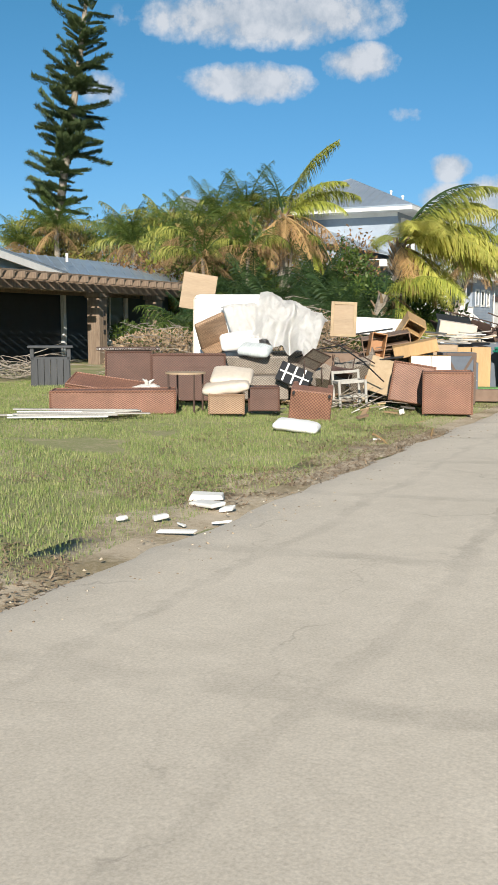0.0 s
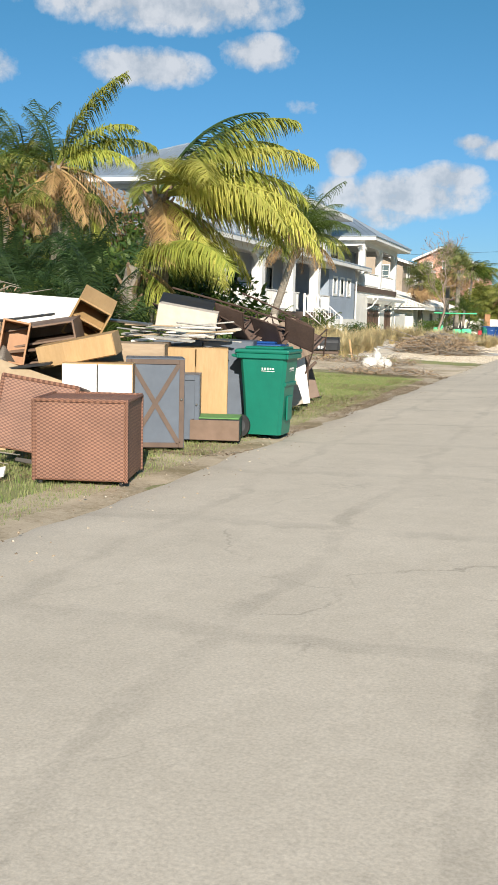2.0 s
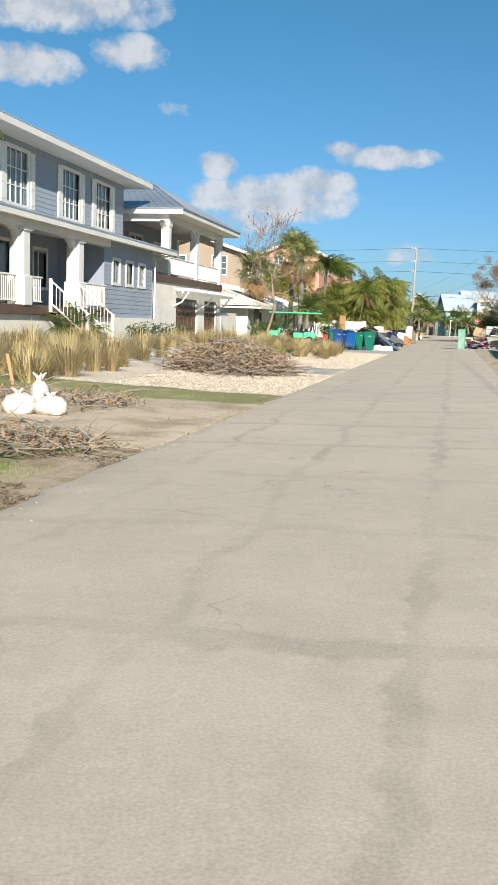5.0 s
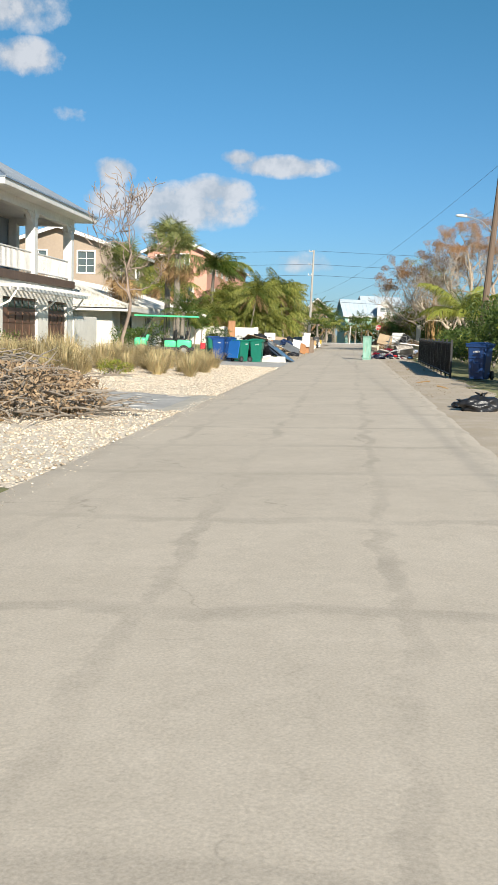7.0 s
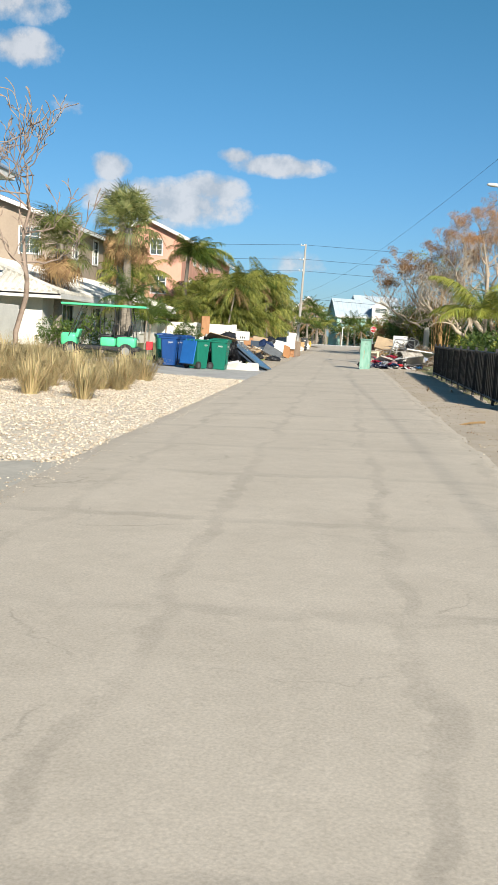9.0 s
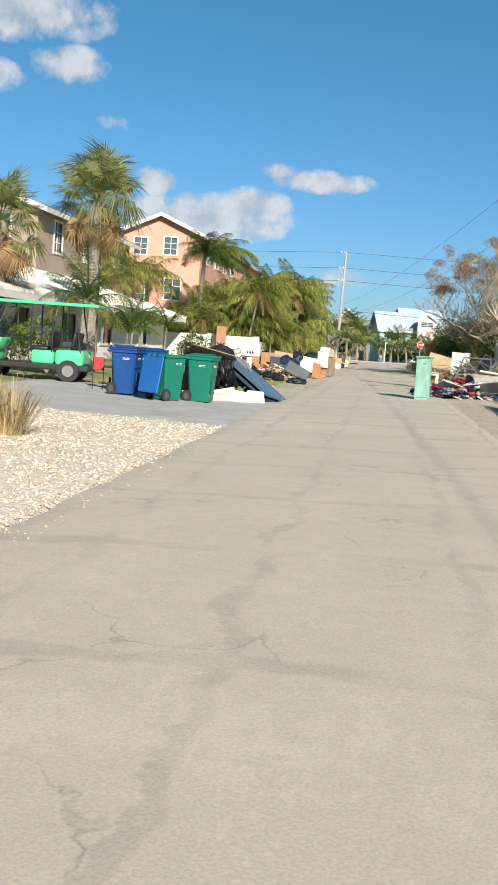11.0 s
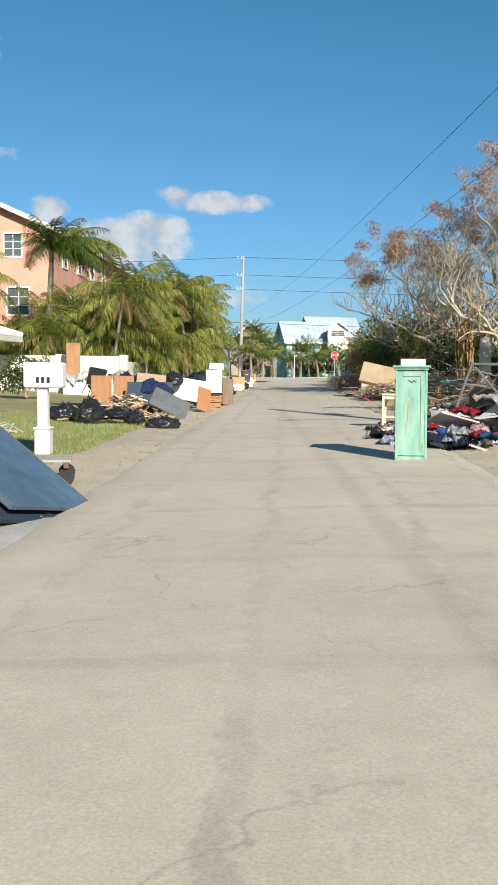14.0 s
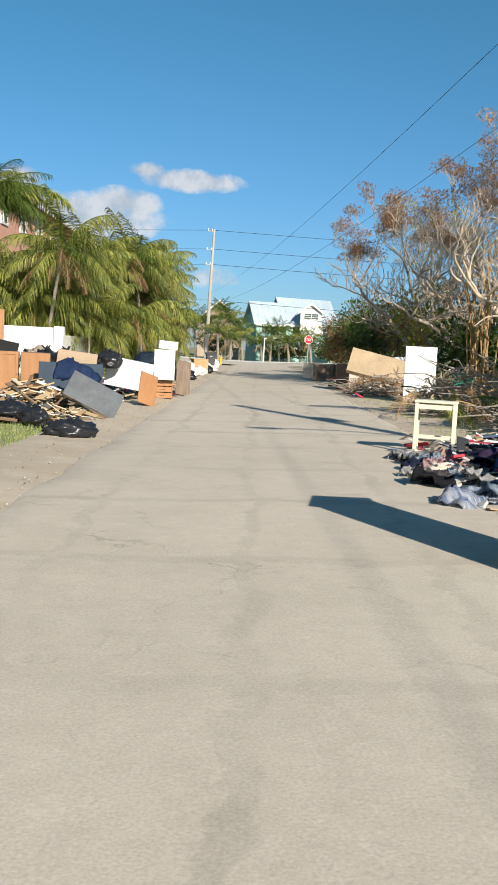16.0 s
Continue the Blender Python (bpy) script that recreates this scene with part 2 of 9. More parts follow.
    if pebble:
        vo = nd(m, "TexVoronoi", Scale=pebble)
        l.new(co, vo.inputs["Vector"])
        sp = nd(m, "SeparateXYZ")
        l.new(vo.outputs["Color"], sp.inputs[0])
        dome = nm(m, "SUBTRACT", 1.0, nm(m, "MULTIPLY", vo.outputs["Distance"], 1.35), True)
        tone = blend(m, sp.outputs[0], tuple(c * 0.72 for c in light), tuple(min(0.85, c * 1.18) for c in light))
        col = blend(m, 0.7, col, tone)
        # low gaps between pebbles darkened in the colour, as shade between stones
        col = blend(m, nm(m, "MULTIPLY", nm(m, "SUBTRACT", 0.4, dome, True), 0.7, True), col, tuple(c * 0.35 for c in dark))
        height = nm(m, "ADD", nm(m, "MULTIPLY", height, 0.3), nm(m, "MULTIPLY", dome, 1.6))
    gr = nm(m, "ADD", 1.0, nm(m, "MULTIPLY", nm(m, "SUBTRACT", tex["grit"], 0.5), grit))
    br = nm(m, "ADD", 1.0, nm(m, "MULTIPLY", nm(m, "SUBTRACT", tex["huge"], 0.5), patch))
    hs = nd(m, "HueSaturation")
    l.new(nm(m, "MULTIPLY", gr, br), hs.inputs["Value"])
    l.new(col, hs.inputs["Color"])
    l.new(hs.outputs[0], p.inputs["Base Color"])
    bu = nd(m, "Bump", Strength=0.28 if tar else (0.35 if pebble else 0.5), Distance=0.004 if tar else (0.015 if pebble else 0.012))
    l.new(height, bu.inputs["Height"])
    l.new(bu.outputs[0], p.inputs["Normal"])
    return m


m_road = ground_mat("dusty_concrete_road", (0.56, 0.49, 0.398), (0.485, 0.423, 0.34), 0.7, tar=0.32, patch=0.25)
m_shell = ground_mat("crushed_shell", (0.74, 0.64, 0.52), (0.64, 0.545, 0.43), 0.4, pebble=22.0, patch=0.25)
m_pale_sand = ground_mat("pale_sand", (0.6, 0.5, 0.38), (0.47, 0.385, 0.28), 0.5, patch=0.4, second=(0.36, 0.29, 0.19))
m_sand = ground_mat("sandy_dirt", (0.5, 0.41, 0.3), (0.36, 0.29, 0.2), 0.6, patch=0.4, second=(0.24, 0.19, 0.11))
m_gutter = ground_mat("worn_gutter", (0.54, 0.46, 0.36), (0.42, 0.35, 0.27), 0.5, patch=0.3, second=(0.46, 0.38, 0.28))
m_soil = ground_mat("dry_lawn_soil", (0.25, 0.245, 0.12), (0.19, 0.2, 0.08), 0.7, patch=0.5, second=(0.36, 0.3, 0.19))
m_paver = mat("grey_paver", (0.4, 0.385, 0.36), (0.33, 0.32, 0.3), 9, 0.9, 0.3, vary=0.12)
m_conc = mat("concrete", (0.5, 0.46, 0.39), (0.4, 0.37, 0.31), 6, 0.9, 0.3)
m_mud = mat("dried_mud", (0.3, 0.25, 0.185), (0.2, 0.165, 0.115), 4, 0.95, 0.6, big=0.8)
m_white = mat("white_paint", (0.74, 0.72, 0.68), (0.66, 0.64, 0.6), 5, 0.55, 0.06, big=0.25)
m_stucco = mat("white_stucco", (0.76, 0.73, 0.67), (0.68, 0.65, 0.59), 12, 0.85, 0.25, big=0.3)
m_siding = mat("blue_grey_siding", (0.3, 0.345, 0.405), (0.27, 0.31, 0.365), 4, 0.6, 0.05, big=0.25)
m_metal_roof = mat("grey_metal_roof", (0.42, 0.47, 0.52), (0.35, 0.4, 0.45), 2, 0.38, 0.03, metal=0.55, big=0.5)
m_brown = mat("brown_trim", (0.13, 0.085, 0.06), (0.09, 0.06, 0.045), 6, 0.6, 0.1)
m_garage = mat("brown_garage_door", (0.16, 0.085, 0.055), (0.11, 0.06, 0.04), 5, 0.5, 0.1, stretch=(1, 1, 0.2))
m_glass = glass_mat("window_glass", (0.09, 0.115, 0.115))
m_screen = mat("dark_screen", (0.018, 0.024, 0.03), (0.012, 0.016, 0.02), 30, 0.5, 0.05)
m_timber = mat("weathered_timber", (0.25, 0.185, 0.13), (0.15, 0.105, 0.075), 5, 0.85, 0.4, stretch=(3, 3, 0.4))
m_pink = mat("salmon_stucco", (0.68, 0.36, 0.26), (0.62, 0.32, 0.23), 6, 0.85, 0.2, big=0.3)
m_beige = mat("beige_stucco", (0.38, 0.3, 0.225), (0.34, 0.265, 0.2), 6, 0.85, 0.2, big=0.3)
m_teal = mat("mint_siding", (0.4, 0.62, 0.56), (0.34, 0.55, 0.5), 4, 0.7, 0.1)
m_tile = mat("white_roof_tile", (0.7, 0.67, 0.6), (0.5, 0.47, 0.41), 5, 0.8, 0.3, big=0.8)
m_wood_grey = mat("silvered_wood_pole", (0.42, 0.4, 0.36), (0.3, 0.28, 0.25), 5, 0.9, 0.4, stretch=(4, 4, 0.3))
m_wire = mat("black_cable", (0.02, 0.02, 0.02), rough=0.6, bump=0)
m_black = mat("black_paint", (0.018, 0.018, 0.02), (0.03, 0.03, 0.03), 8, 0.45, 0.1)

# ---- ground ----
GX = [-600, -60, -25, -13, -6, -2.8, 4, 12, 60, 600]
GZ = [0.6, 0.6, 0.5, 0.25, -0.02, -0.09, 0.13, 0.25, 0.4, 0.4]


def gz(x, y=0.0):
    """Height of the ground: the street falls a little to the west, the yards rise."""
    return float(np.interp(x, GX, GZ))


def lumps(x, y):
    k = min(1.0, max(0.0, (abs(x + 0.3) - 2.7) / 1.0))
    return k * (0.035 * noise.noise(Vector((x * 0.7, y * 0.7, 0))) + 0.018 * noise.noise(Vector((x * 2.3, y * 2.3, 5))))


def sheet(name, xs, ys, lift, material, wob=0.0, drop=0.0, label="", kind="structure", seed=0.0, category=""):
    """A sheet of ground between rows of x and y; wob: how far its borders wander."""
    bm = bmesh.new()
    grid = []
    for j, y in enumerate(ys):
        row = []
        for i, x in enumerate(xs):
            px, py = x, y
            if wob and i in (0, len(xs) - 1):
                px += wob * noise.noise(Vector((seed, y * 0.9, i))) + 0.4 * wob * noise.noise(Vector((seed, y * 3.1, i)))
            if wob and j in (0, len(ys) - 1):
                py += wob * noise.noise(Vector((x * 0.9, seed, j)))
            edge = drop if (i in (0, len(xs) - 1) or j in (0, len(ys) - 1)) else 0.0
            row.append(bm.verts.new((px, py, gz(px, py) + lumps(px, py) + lift - edge)))
        grid.append(row)
    for a, b in zip(grid, grid[1:]):
        for i in range(len(a) - 1):
            bm.faces.new((a[i], a[i + 1], b[i + 1], b[i]))
    return tagged(part(name, bm, material, smooth=True), label, category, "", kind)


def steps(a, b, d):
    n = max(1, round((b - a) / d))
    return [a + (b - a) * i / n for i in range(n + 1)]


sheet("ground", [-600, -300, -150, -90, -60, -40] + steps(-30, -12, 2) + steps(-11, 9, 0.5) + [12, 16, 20, 30, 60, 90, 150, 300, 600],
      [-400, -200, -100, -60, -30] + steps(-15, 130, 0.6) + steps(132, 170, 4) + [180, 200, 230, 280, 350, 500, 900, 1600], -0.045, m_soil)
sheet("road", [-2.62] + steps(-2.45, 2.0, 0.3) + [2.2], steps(-120, 166, 0.3), 0.012, m_road, 0.2, 0.05, seed=3.0)
sheet("road_cross", steps(-220, 220, 10), [163, 165, 170, 176, 182, 186], 0.02, m_road, 0.3, 0.09, seed=8.0)
sheet("verge_west", [-3.5, -3.3, -3.0, -2.7, -2.3], steps(-60, 29, 0.3), -0.03, m_sand, 0.75, 0.03, seed=11.0)
sheet("verge_east", [1.7, 2.2, 2.8, 3.3, 3.9], steps(-30, 160, 0.4), -0.004, m_gutter, 0.6, 0.05, seed=14.0)
sheet("sand_bed", steps(-9.5, -2.25, 0.4), steps(28.4, 35.6, 0.4), -0.004, m_pale_sand, 0.7, 0.07, seed=22.0)
sheet("shell_bed_west", steps(-12.5, -2.2, 0.4), steps(37.4, 46.6, 0.5), 0.004, m_shell, 0.5, 0.07, seed=21.0)
sheet("grass_strip", steps(-9.0, -2.5, 0.4), steps(34.7, 37.9, 0.4), 0.006, m_soil, 0.6, 0.06, seed=23.0)
sheet("driveway", steps(-13.2, -2.2, 0.6), steps(46.3, 50.5, 0.5), 0.0, m_paver, 0.05, 0.07, seed=2.0)
sheet("shell_bed", steps(-12.0, -2.2, 0.4), steps(50.3, 70.2, 0.5), 0.006, m_shell, 0.3, 0.08, seed=25.0)
sheet("driveway_north", steps(-9.0, -2.2, 0.5), steps(69.7, 78.7, 0.5), 0.002, m_paver, 0.1, 0.07, seed=5.0)
sheet("gutter", [-3.9, -3.5, -3.2, -2.9, -2.2], steps(78.3, 160, 0.4), 0.0, m_gutter, 0.18, 0.06, seed=31.0)
sheet("sidewalk_far", steps(-60, 60, 5), [188, 190, 194], 0.06, m_stucco, 0.3, 0.1, seed=17.0)


sheet("driveway_apron", [-3.25, -2.9, -2.5, -2.2], steps(45.9, 51.0, 0.4), 0.008, m_conc, 0.04, 0.05, seed=4.0)


def pavers(owner, x0, x1, y0, y1, w, d, material):
    """A running bond of slabs, each an object, lying proud of its bed."""
    bm = bmesh.new()
    bx(bm, w - 0.005, d - 0.005, 0.03, None, 0.002)
    first, k = None, 0
    for j, y in enumerate(np.arange(y0, y1, d)):
        for x in np.arange(x0 + (w / 2 if j % 2 else 0), x1 - w / 2, w):
            slope = -math.degrees(math.atan2(gz(float(x) + 0.2) + lumps(float(x) + 0.2, float(y)) - gz(float(x) - 0.2) - lumps(float(x) - 0.2, float(y)), 0.4))
            p = pose(float(x), float(y), gz(float(x)) + lumps(float(x), float(y)) - 0.0255 + rnd(-0.0005, 0.0005), rnd(-0.08, 0.08), slope, 0)
            if first is None:
                first = part("paver", bm, material, owner, local=p)
            else:
                again(first, owner, p)


# ---- building pieces ----
def wall_box(bm, x0, x1, y0, y1, z0, z1, bev=0.0):
    bx(bm, abs(x1 - x0), abs(y1 - y0), z1 - z0, Matrix.Translation(((x0 + x1) / 2, (y0 + y1) / 2, z0)), bev)


def wall_x(bm, x, thick, y0, y1, z0, z1, holes=()):
    """A wall that faces east at x, with openings (y0, y1, z0, z1) right through it."""
    ys = sorted({y0, y1, *(h[0] for h in holes), *(h[1] for h in holes)})
    for a, b in zip(ys, ys[1:]):
        cuts = sorted((h[2], h[3]) for h in holes if h[0] < (a + b) / 2 < h[1])
        z = z0
        for lo, hi in cuts + [(z1, z1)]:
            if lo - z > 0.01:
                wall_box(bm, x - thick, x, a, b, z, lo)
            z = hi


def laps(bm, x, y0, y1, z0, z1, holes=(), h=0.19):
    """Lapped boards on an east wall at x, cut round the openings."""
    z = z0
    while z < z1 - 0.02:
        top = min(z + h, z1)
        spans = [(y0, y1)]
        for a, b, lo, hi in holes:
            if lo < (z + top) / 2 < hi:
                spans = [s for u, v in spans for s in ((u, min(v, a)), (max(u, b), v)) if s[1] - s[0] > 0.01]
        for u, v in spans:
            quad(bm, (x + 0.022, u, z), (x + 0.022, v, z), (x + 0.008, v, top), (x + 0.008, u, top))
            quad(bm, (x, u, z), (x, v, z), (x + 0.022, v, z), (x + 0.022, u, z))
            quad(bm, (x + 0.022, u, z), (x + 0.008, u, top), (x, u, top), (x, u, z))
            quad(bm, (x + 0.022, v, z), (x, v, z), (x, v, top), (x + 0.008, v, top))
        z = top


def window_x(parent, x, y0, y1, z0, z1, bars=(2, 3), shutters=False, trim=0.1, name="window"):
    """A white-framed window in an east wall: frame, panes, shutters."""
    w = part(name, _frame_x(x, y0, y1, z0, z1, trim), m_white, parent)
    n, k = bars
    for i in range(1, n):
        bm = bmesh.new()
        wall_box(bm, x - 0.06, x - 0.02, y0 + (y1 - y0) * i / n - 0.025, y0 + (y1 - y0) * i / n + 0.025, z0, z1)
        part("glazing_bar", bm, m_white, w)
    for j in range(1, k):
        bm = bmesh.new()
        wall_box(bm, x - 0.058, x - 0.022, y0, y1, z0 + (z1 - z0) * j / k - 0.02, z0 + (z1 - z0) * j / k + 0.02)
        part("glazing_bar", bm, m_white, w)
    for i in range(n):
        for j in range(k):
            bm = bmesh.new()
            a, b = y0 + (y1 - y0) * i / n, y0 + (y1 - y0) * (i + 1) / n
            c, d = z0 + (z1 - z0) * j / k, z0 + (z1 - z0) * (j + 1) / k
            wall_box(bm, x - 0.07, x - 0.055, a, b, c, d)
            part("pane", bm, m_glass, w)
    if shutters:
        for a, b in ((y0 - trim - 0.42, y0 - trim - 0.02), (y1 + trim + 0.02, y1 + trim + 0.42)):
            bm = bmesh.new()
            wall_box(bm, x + 0.04, x + 0.075, a, b, z0 - 0.1, z1 + 0.1, 0.006)
            for s in range(3):
                zz = z0 - 0.02 + (z1 - z0 - 0.1) * s / 3
                wall_box(bm, x + 0.07, x + 0.09, a + 0.06, b - 0.06, zz + 0.05, zz + (z1 - z0) / 3 - 0.05, 0.006)
            part("shutter", bm, m_white, w)
    return w


def _frame_x(x, y0, y1, z0, z1, trim):
    """One mitred frame round an opening."""
    bm = bmesh.new()
    rings = []
    for xx in (x + 0.06, x - 0.08):
        rings.append([[bm.verts.new((xx, a, b)) for a, b in ((y0 - k, z0 - k), (y1 + k, z0 - k), (y1 + k, z1 + k), (y0 - k, z1 + k))] for k in (trim, 0.0)])
    (fo, fi), (bo, bi) = rings
    for i in range(4):
        n = (i + 1) % 4
        bm.faces.new((fo[i], fo[n], fi[n], fi[i]))
        bm.faces.new((bo[n], bo[i], bi[i], bi[n]))
        bm.faces.new((fo[n], fo[i], bo[i], bo[n]))
        bm.faces.new((fi[i], fi[n], bi[n], bi[i]))
    return bm


def slab(bm, pts, thick):
    """A plate over corner points, with thickness downwards."""
    top = [bm.verts.new(p) for p in pts]
    low = [bm.verts.new((p[0], p[1], p[2] - thick)) for p in pts]
    bm.faces.new(top)
    bm.faces.new(low[::-1])
    n = len(pts)
    for i in range(n):
        bm.faces.new((top[i], low[i], low[(i + 1) % n], top[(i + 1) % n]))


def seam_roof(bm, a, b, c, d, n, thick=0.12):
    """A metal roof plane: eave a-b, ridge d-c, with n standing seams."""
    a, b, c, d = (Vector(p) for p in (a, b, c, d))
    slab(bm, [a, b, c, d], thick)
    nor = (b - a).cross(d - a).normalized()
    if nor.z < 0:
        nor = -nor
    for i in range(n + 1):
        k = i / n
        p = a.lerp(b, k)
        if (c - d).length < 0.3 * (b - a).length:
            # a hip: the seams run straight up until they meet the hip line
            q0 = d.lerp(c, 0.5)
            rise = min(k, 1 - k) * 2
            q = p + (q0 - a.lerp(b, 0.5)) * rise
        else:
            q = d.lerp(c, k)
        if (q - p).length > 0.1:
            tube(bm, [p + nor * 0.015, q + nor * 0.015], 0.022, 4)


def railing_x(parent, x, y0, y1, z, h=0.95, step=0.14, along="y", other=None):
    """A white balustrade with separate balusters."""
    L = y1 - y0
    m = pose(x, y0, z) if along == "y" else pose(y0, x, z, 0, 0, -90)
    bm = bmesh.new()
    bx(bm, 0.07, L, 0.06, m @ pose(0, L / 2, h - 0.06), 0.01)
    r = part("railing", bm, m_white, parent)
    bm = bmesh.new()
    bx(bm, 0.05, L, 0.05, m @ pose(0, L / 2, 0.08), 0.01)
    part("bottom_rail", bm, m_white, r)
    n = int(L / step)
    first = None
    for i in range(n + 1):
        q = m @ pose(0, min(max(i * step, 0.02), L - 0.02), 0.1)
        if first is None:
            bm = bmesh.new()
            bx(bm, 0.03, 0.03, h - 0.15)
            first = part("baluster", bm, m_white, r, local=q)
        else:
            again(first, r, q)
    return r


# ---- blue-grey two-storey house ----
hb = thing("house", Matrix(), "two-storey blue-grey lap-sided house with white porch columns and grey metal roofs", "house")
F = 0.32
bm = bmesh.new()
wall_box(bm, -24, -13.02, 36.5, 62.0, F - 0.9, 1.4)
wall_box(bm, -24, -13.3, 62.0, 76.2, F - 0.9, F)
part("plinth", bm, m_stucco, hb, "white stucco plinth")
bm = bmesh.new()
wall_box(bm, -15.0, -12.85, 36.5, 55.6, 1.4, 1.72, 0.02)
part("porch_deck", bm, m_brown, hb, "brown porch floor edge")
# lower storey walls
porch_holes = [(y, y + 1.6, 1.75, 4.0) for y in (38.6, 44.2, 49.6)] + [(53.2, 54.4, 2.5, 3.9)]
bm = bmesh.new()
wall_x(bm, -15.2, 0.2, 36.5, 55.6, 1.4, 5.0, porch_holes)
wall_x(bm, -13.2, 0.2, 55.6, 62.0, 1.4, 4.7, [(56.6, 57.4, 2.85, 3.75), (58.3, 59.1, 2.85, 3.75), (60.0, 60.8, 2.85, 3.75)])
wall_box(bm, -15.2, -13.4, 55.6, 55.8, 1.4, 4.7)
wall_box(bm, -24, -15.4, 36.5, 36.7, 1.4, 5.6)
wall_box(bm, -24, -15.4, 45.6, 45.8, 5.0, 8.0)
wall_box(bm, -24, -23.8, 36.7, 63.5, 1.4, 8.0)
wall_x(bm, -15.2, 0.2, 45.6, 63.5, 5.2, 8.0, [(y, y + 1.8, 5.45, 7.35) for y in (46.6, 50.9, 56.0)] + [(59.8, 61.6, 5.45, 7.35)])
wall_box(bm, -23.8, -15.4, 63.3, 63.5, 4.6, 8.0)
part("wall", bm, m_siding, hb, "blue-grey wall")
bm = bmesh.new()
laps(bm, -15.2, 36.5, 55.6, 1.72, 5.0, porch_holes)
laps(bm, -13.2, 55.6, 62.0, 1.4, 4.7, [(56.5, 57.5, 2.75, 3.85), (58.2, 59.2, 2.75, 3.85), (59.9, 60.9, 2.75, 3.85)])
laps(bm, -15.2, 45.6, 63.5, 5.2, 8.0, [(y - 0.1, y + 1.9, 5.35, 7.45) for y in (46.6, 50.9, 56.0)] + [(59.7, 61.7, 5.35, 7.45)])
part("siding", bm, m_siding, hb, "blue-grey lap siding")
for y in (56.6, 58.3, 60.0):
    window_x(hb, -13.2, y, y + 0.8, 2.85, 3.75, (1, 1), trim=0.12)
for y in (46.6, 50.9, 56.0, 59.8):
    window_x(hb, -15.2, y, y + 1.8, 5.45, 7.35, (4, 3), True, 0.14)
for y in (38.6, 44.2, 49.6):
    window_x(hb, -15.2, y, y + 1.6, 1.75, 4.0, (2, 1), trim=0.13, name="french_door")
window_x(hb, -15.2, 53.2, 54.4, 2.5, 3.9, (2, 1), trim=0.12)
# porch columns, arched beam, roof
for y in (38.2, 42.9, 47.6, 52.3):
    bm = bmesh.new()
    bx(bm, 0.5, 0.5, 2.5, pose(-13.1, y, 1.72), 0.02)
    bx(bm, 0.62, 0.62, 0.95, pose(-13.1, y, 1.7), 0.02)
    bx(bm, 0.6, 0.6, 0.12, pose(-13.1, y, 4.08), 0.01)
    part("porch_column", bm, m_white, hb)
    for s in (-1, 1):
        bm = bmesh.new()
        pr = [(0.25, 0.0), (0.25, -0.6), (0.36, -0.32), (0.62, -0.1), (0.95, 0.0)]
        f = [bm.verts.new((-13.0, y + s * a, 4.2 + b)) for a, b in pr]
        g = [bm.verts.new((-13.2, y + s * a, 4.2 + b)) for a, b in pr]
        bm.faces.new(f), bm.faces.new(g[::-1])
        for i in range(5):
            bm.faces.new((f[i], g[i], g[(i + 1) % 5], f[(i + 1) % 5]))
        bmesh.ops.recalc_face_normals(bm, faces=bm.faces)
        part("bracket", bm, m_white, hb)
bm = bmesh.new()
wall_box(bm, -13.28, -12.92, 36.5, 55.6, 4.2, 4.5)
wall_box(bm, -12.62, -12.55, 36.2, 64.0, 4.42, 4.62, 0.01)
wall_box(bm, -15.2, -12.62, 36.5, 55.6, 4.5, 4.54)
wall_box(bm, -13.2, -12.62, 55.6, 64.0, 4.5, 4.54)
part("porch_beam", bm, m_white, hb)
bm = bmesh.new()
seam_roof(bm, (-12.55, 36.2, 4.66), (-12.55, 64.0, 4.66), (-15.2, 63.6, 5.32), (-15.2, 36.2, 5.32), 58, 0.06)
part("porch_roof", bm, m_metal_roof, hb)
for y0, y1 in ((38.5, 42.6), (43.2, 47.3), (47.9, 49.3)):
    railing_x(hb, -13.08, y0, y1, 1.74)
railing_x(hb, -13.08, 52.6, 55.5, 1.74)
# front steps with stringers and rails
bm = bmesh.new()
for i in range(6):
    bx(bm, 0.28, 2.4, 0.05, pose(-12.72 + 0.23 * i, 50.65, 1.48 - 0.175 * i), 0.008)
    bx(bm, 0.03, 2.4, 0.14, pose(-12.84 + 0.23 * i, 50.65, 1.5 - 0.175 * i), 0)
part("steps", bm, m_timber, hb, "brown timber steps")
bm = bmesh.new()
bx(bm, 1.1, 2.9, 0.5, pose(-10.95, 50.65, -0.05), 0.02)
part("landing", bm, m_conc, hb, "pale concrete landing at the foot of the steps")
for y in (49.4, 51.9):
    bm = bmesh.new()
    bx(bm, 0.11, 0.11, 1.1, pose(-11.45, y, 0.42), 0.01)
    bx(bm, 0.11, 0.11, 1.15, pose(-12.8, y, 1.5), 0.01)
    for dz in (0.22, 0.98):
        tube(bm, [(-12.8, y, 1.6 + dz), (-11.45, y, 0.5 + dz)], 0.035, 6)
    for i in range(10):
        k = (i + 0.5) / 10
        tube(bm, [(-12.8 + 1.35 * k, y, 1.82 - 1.1 * k), (-12.8 + 1.35 * k, y, 2.58 - 1.1 * k)], 0.014, 4)
    part("stair_rail", bm, m_white, hb)
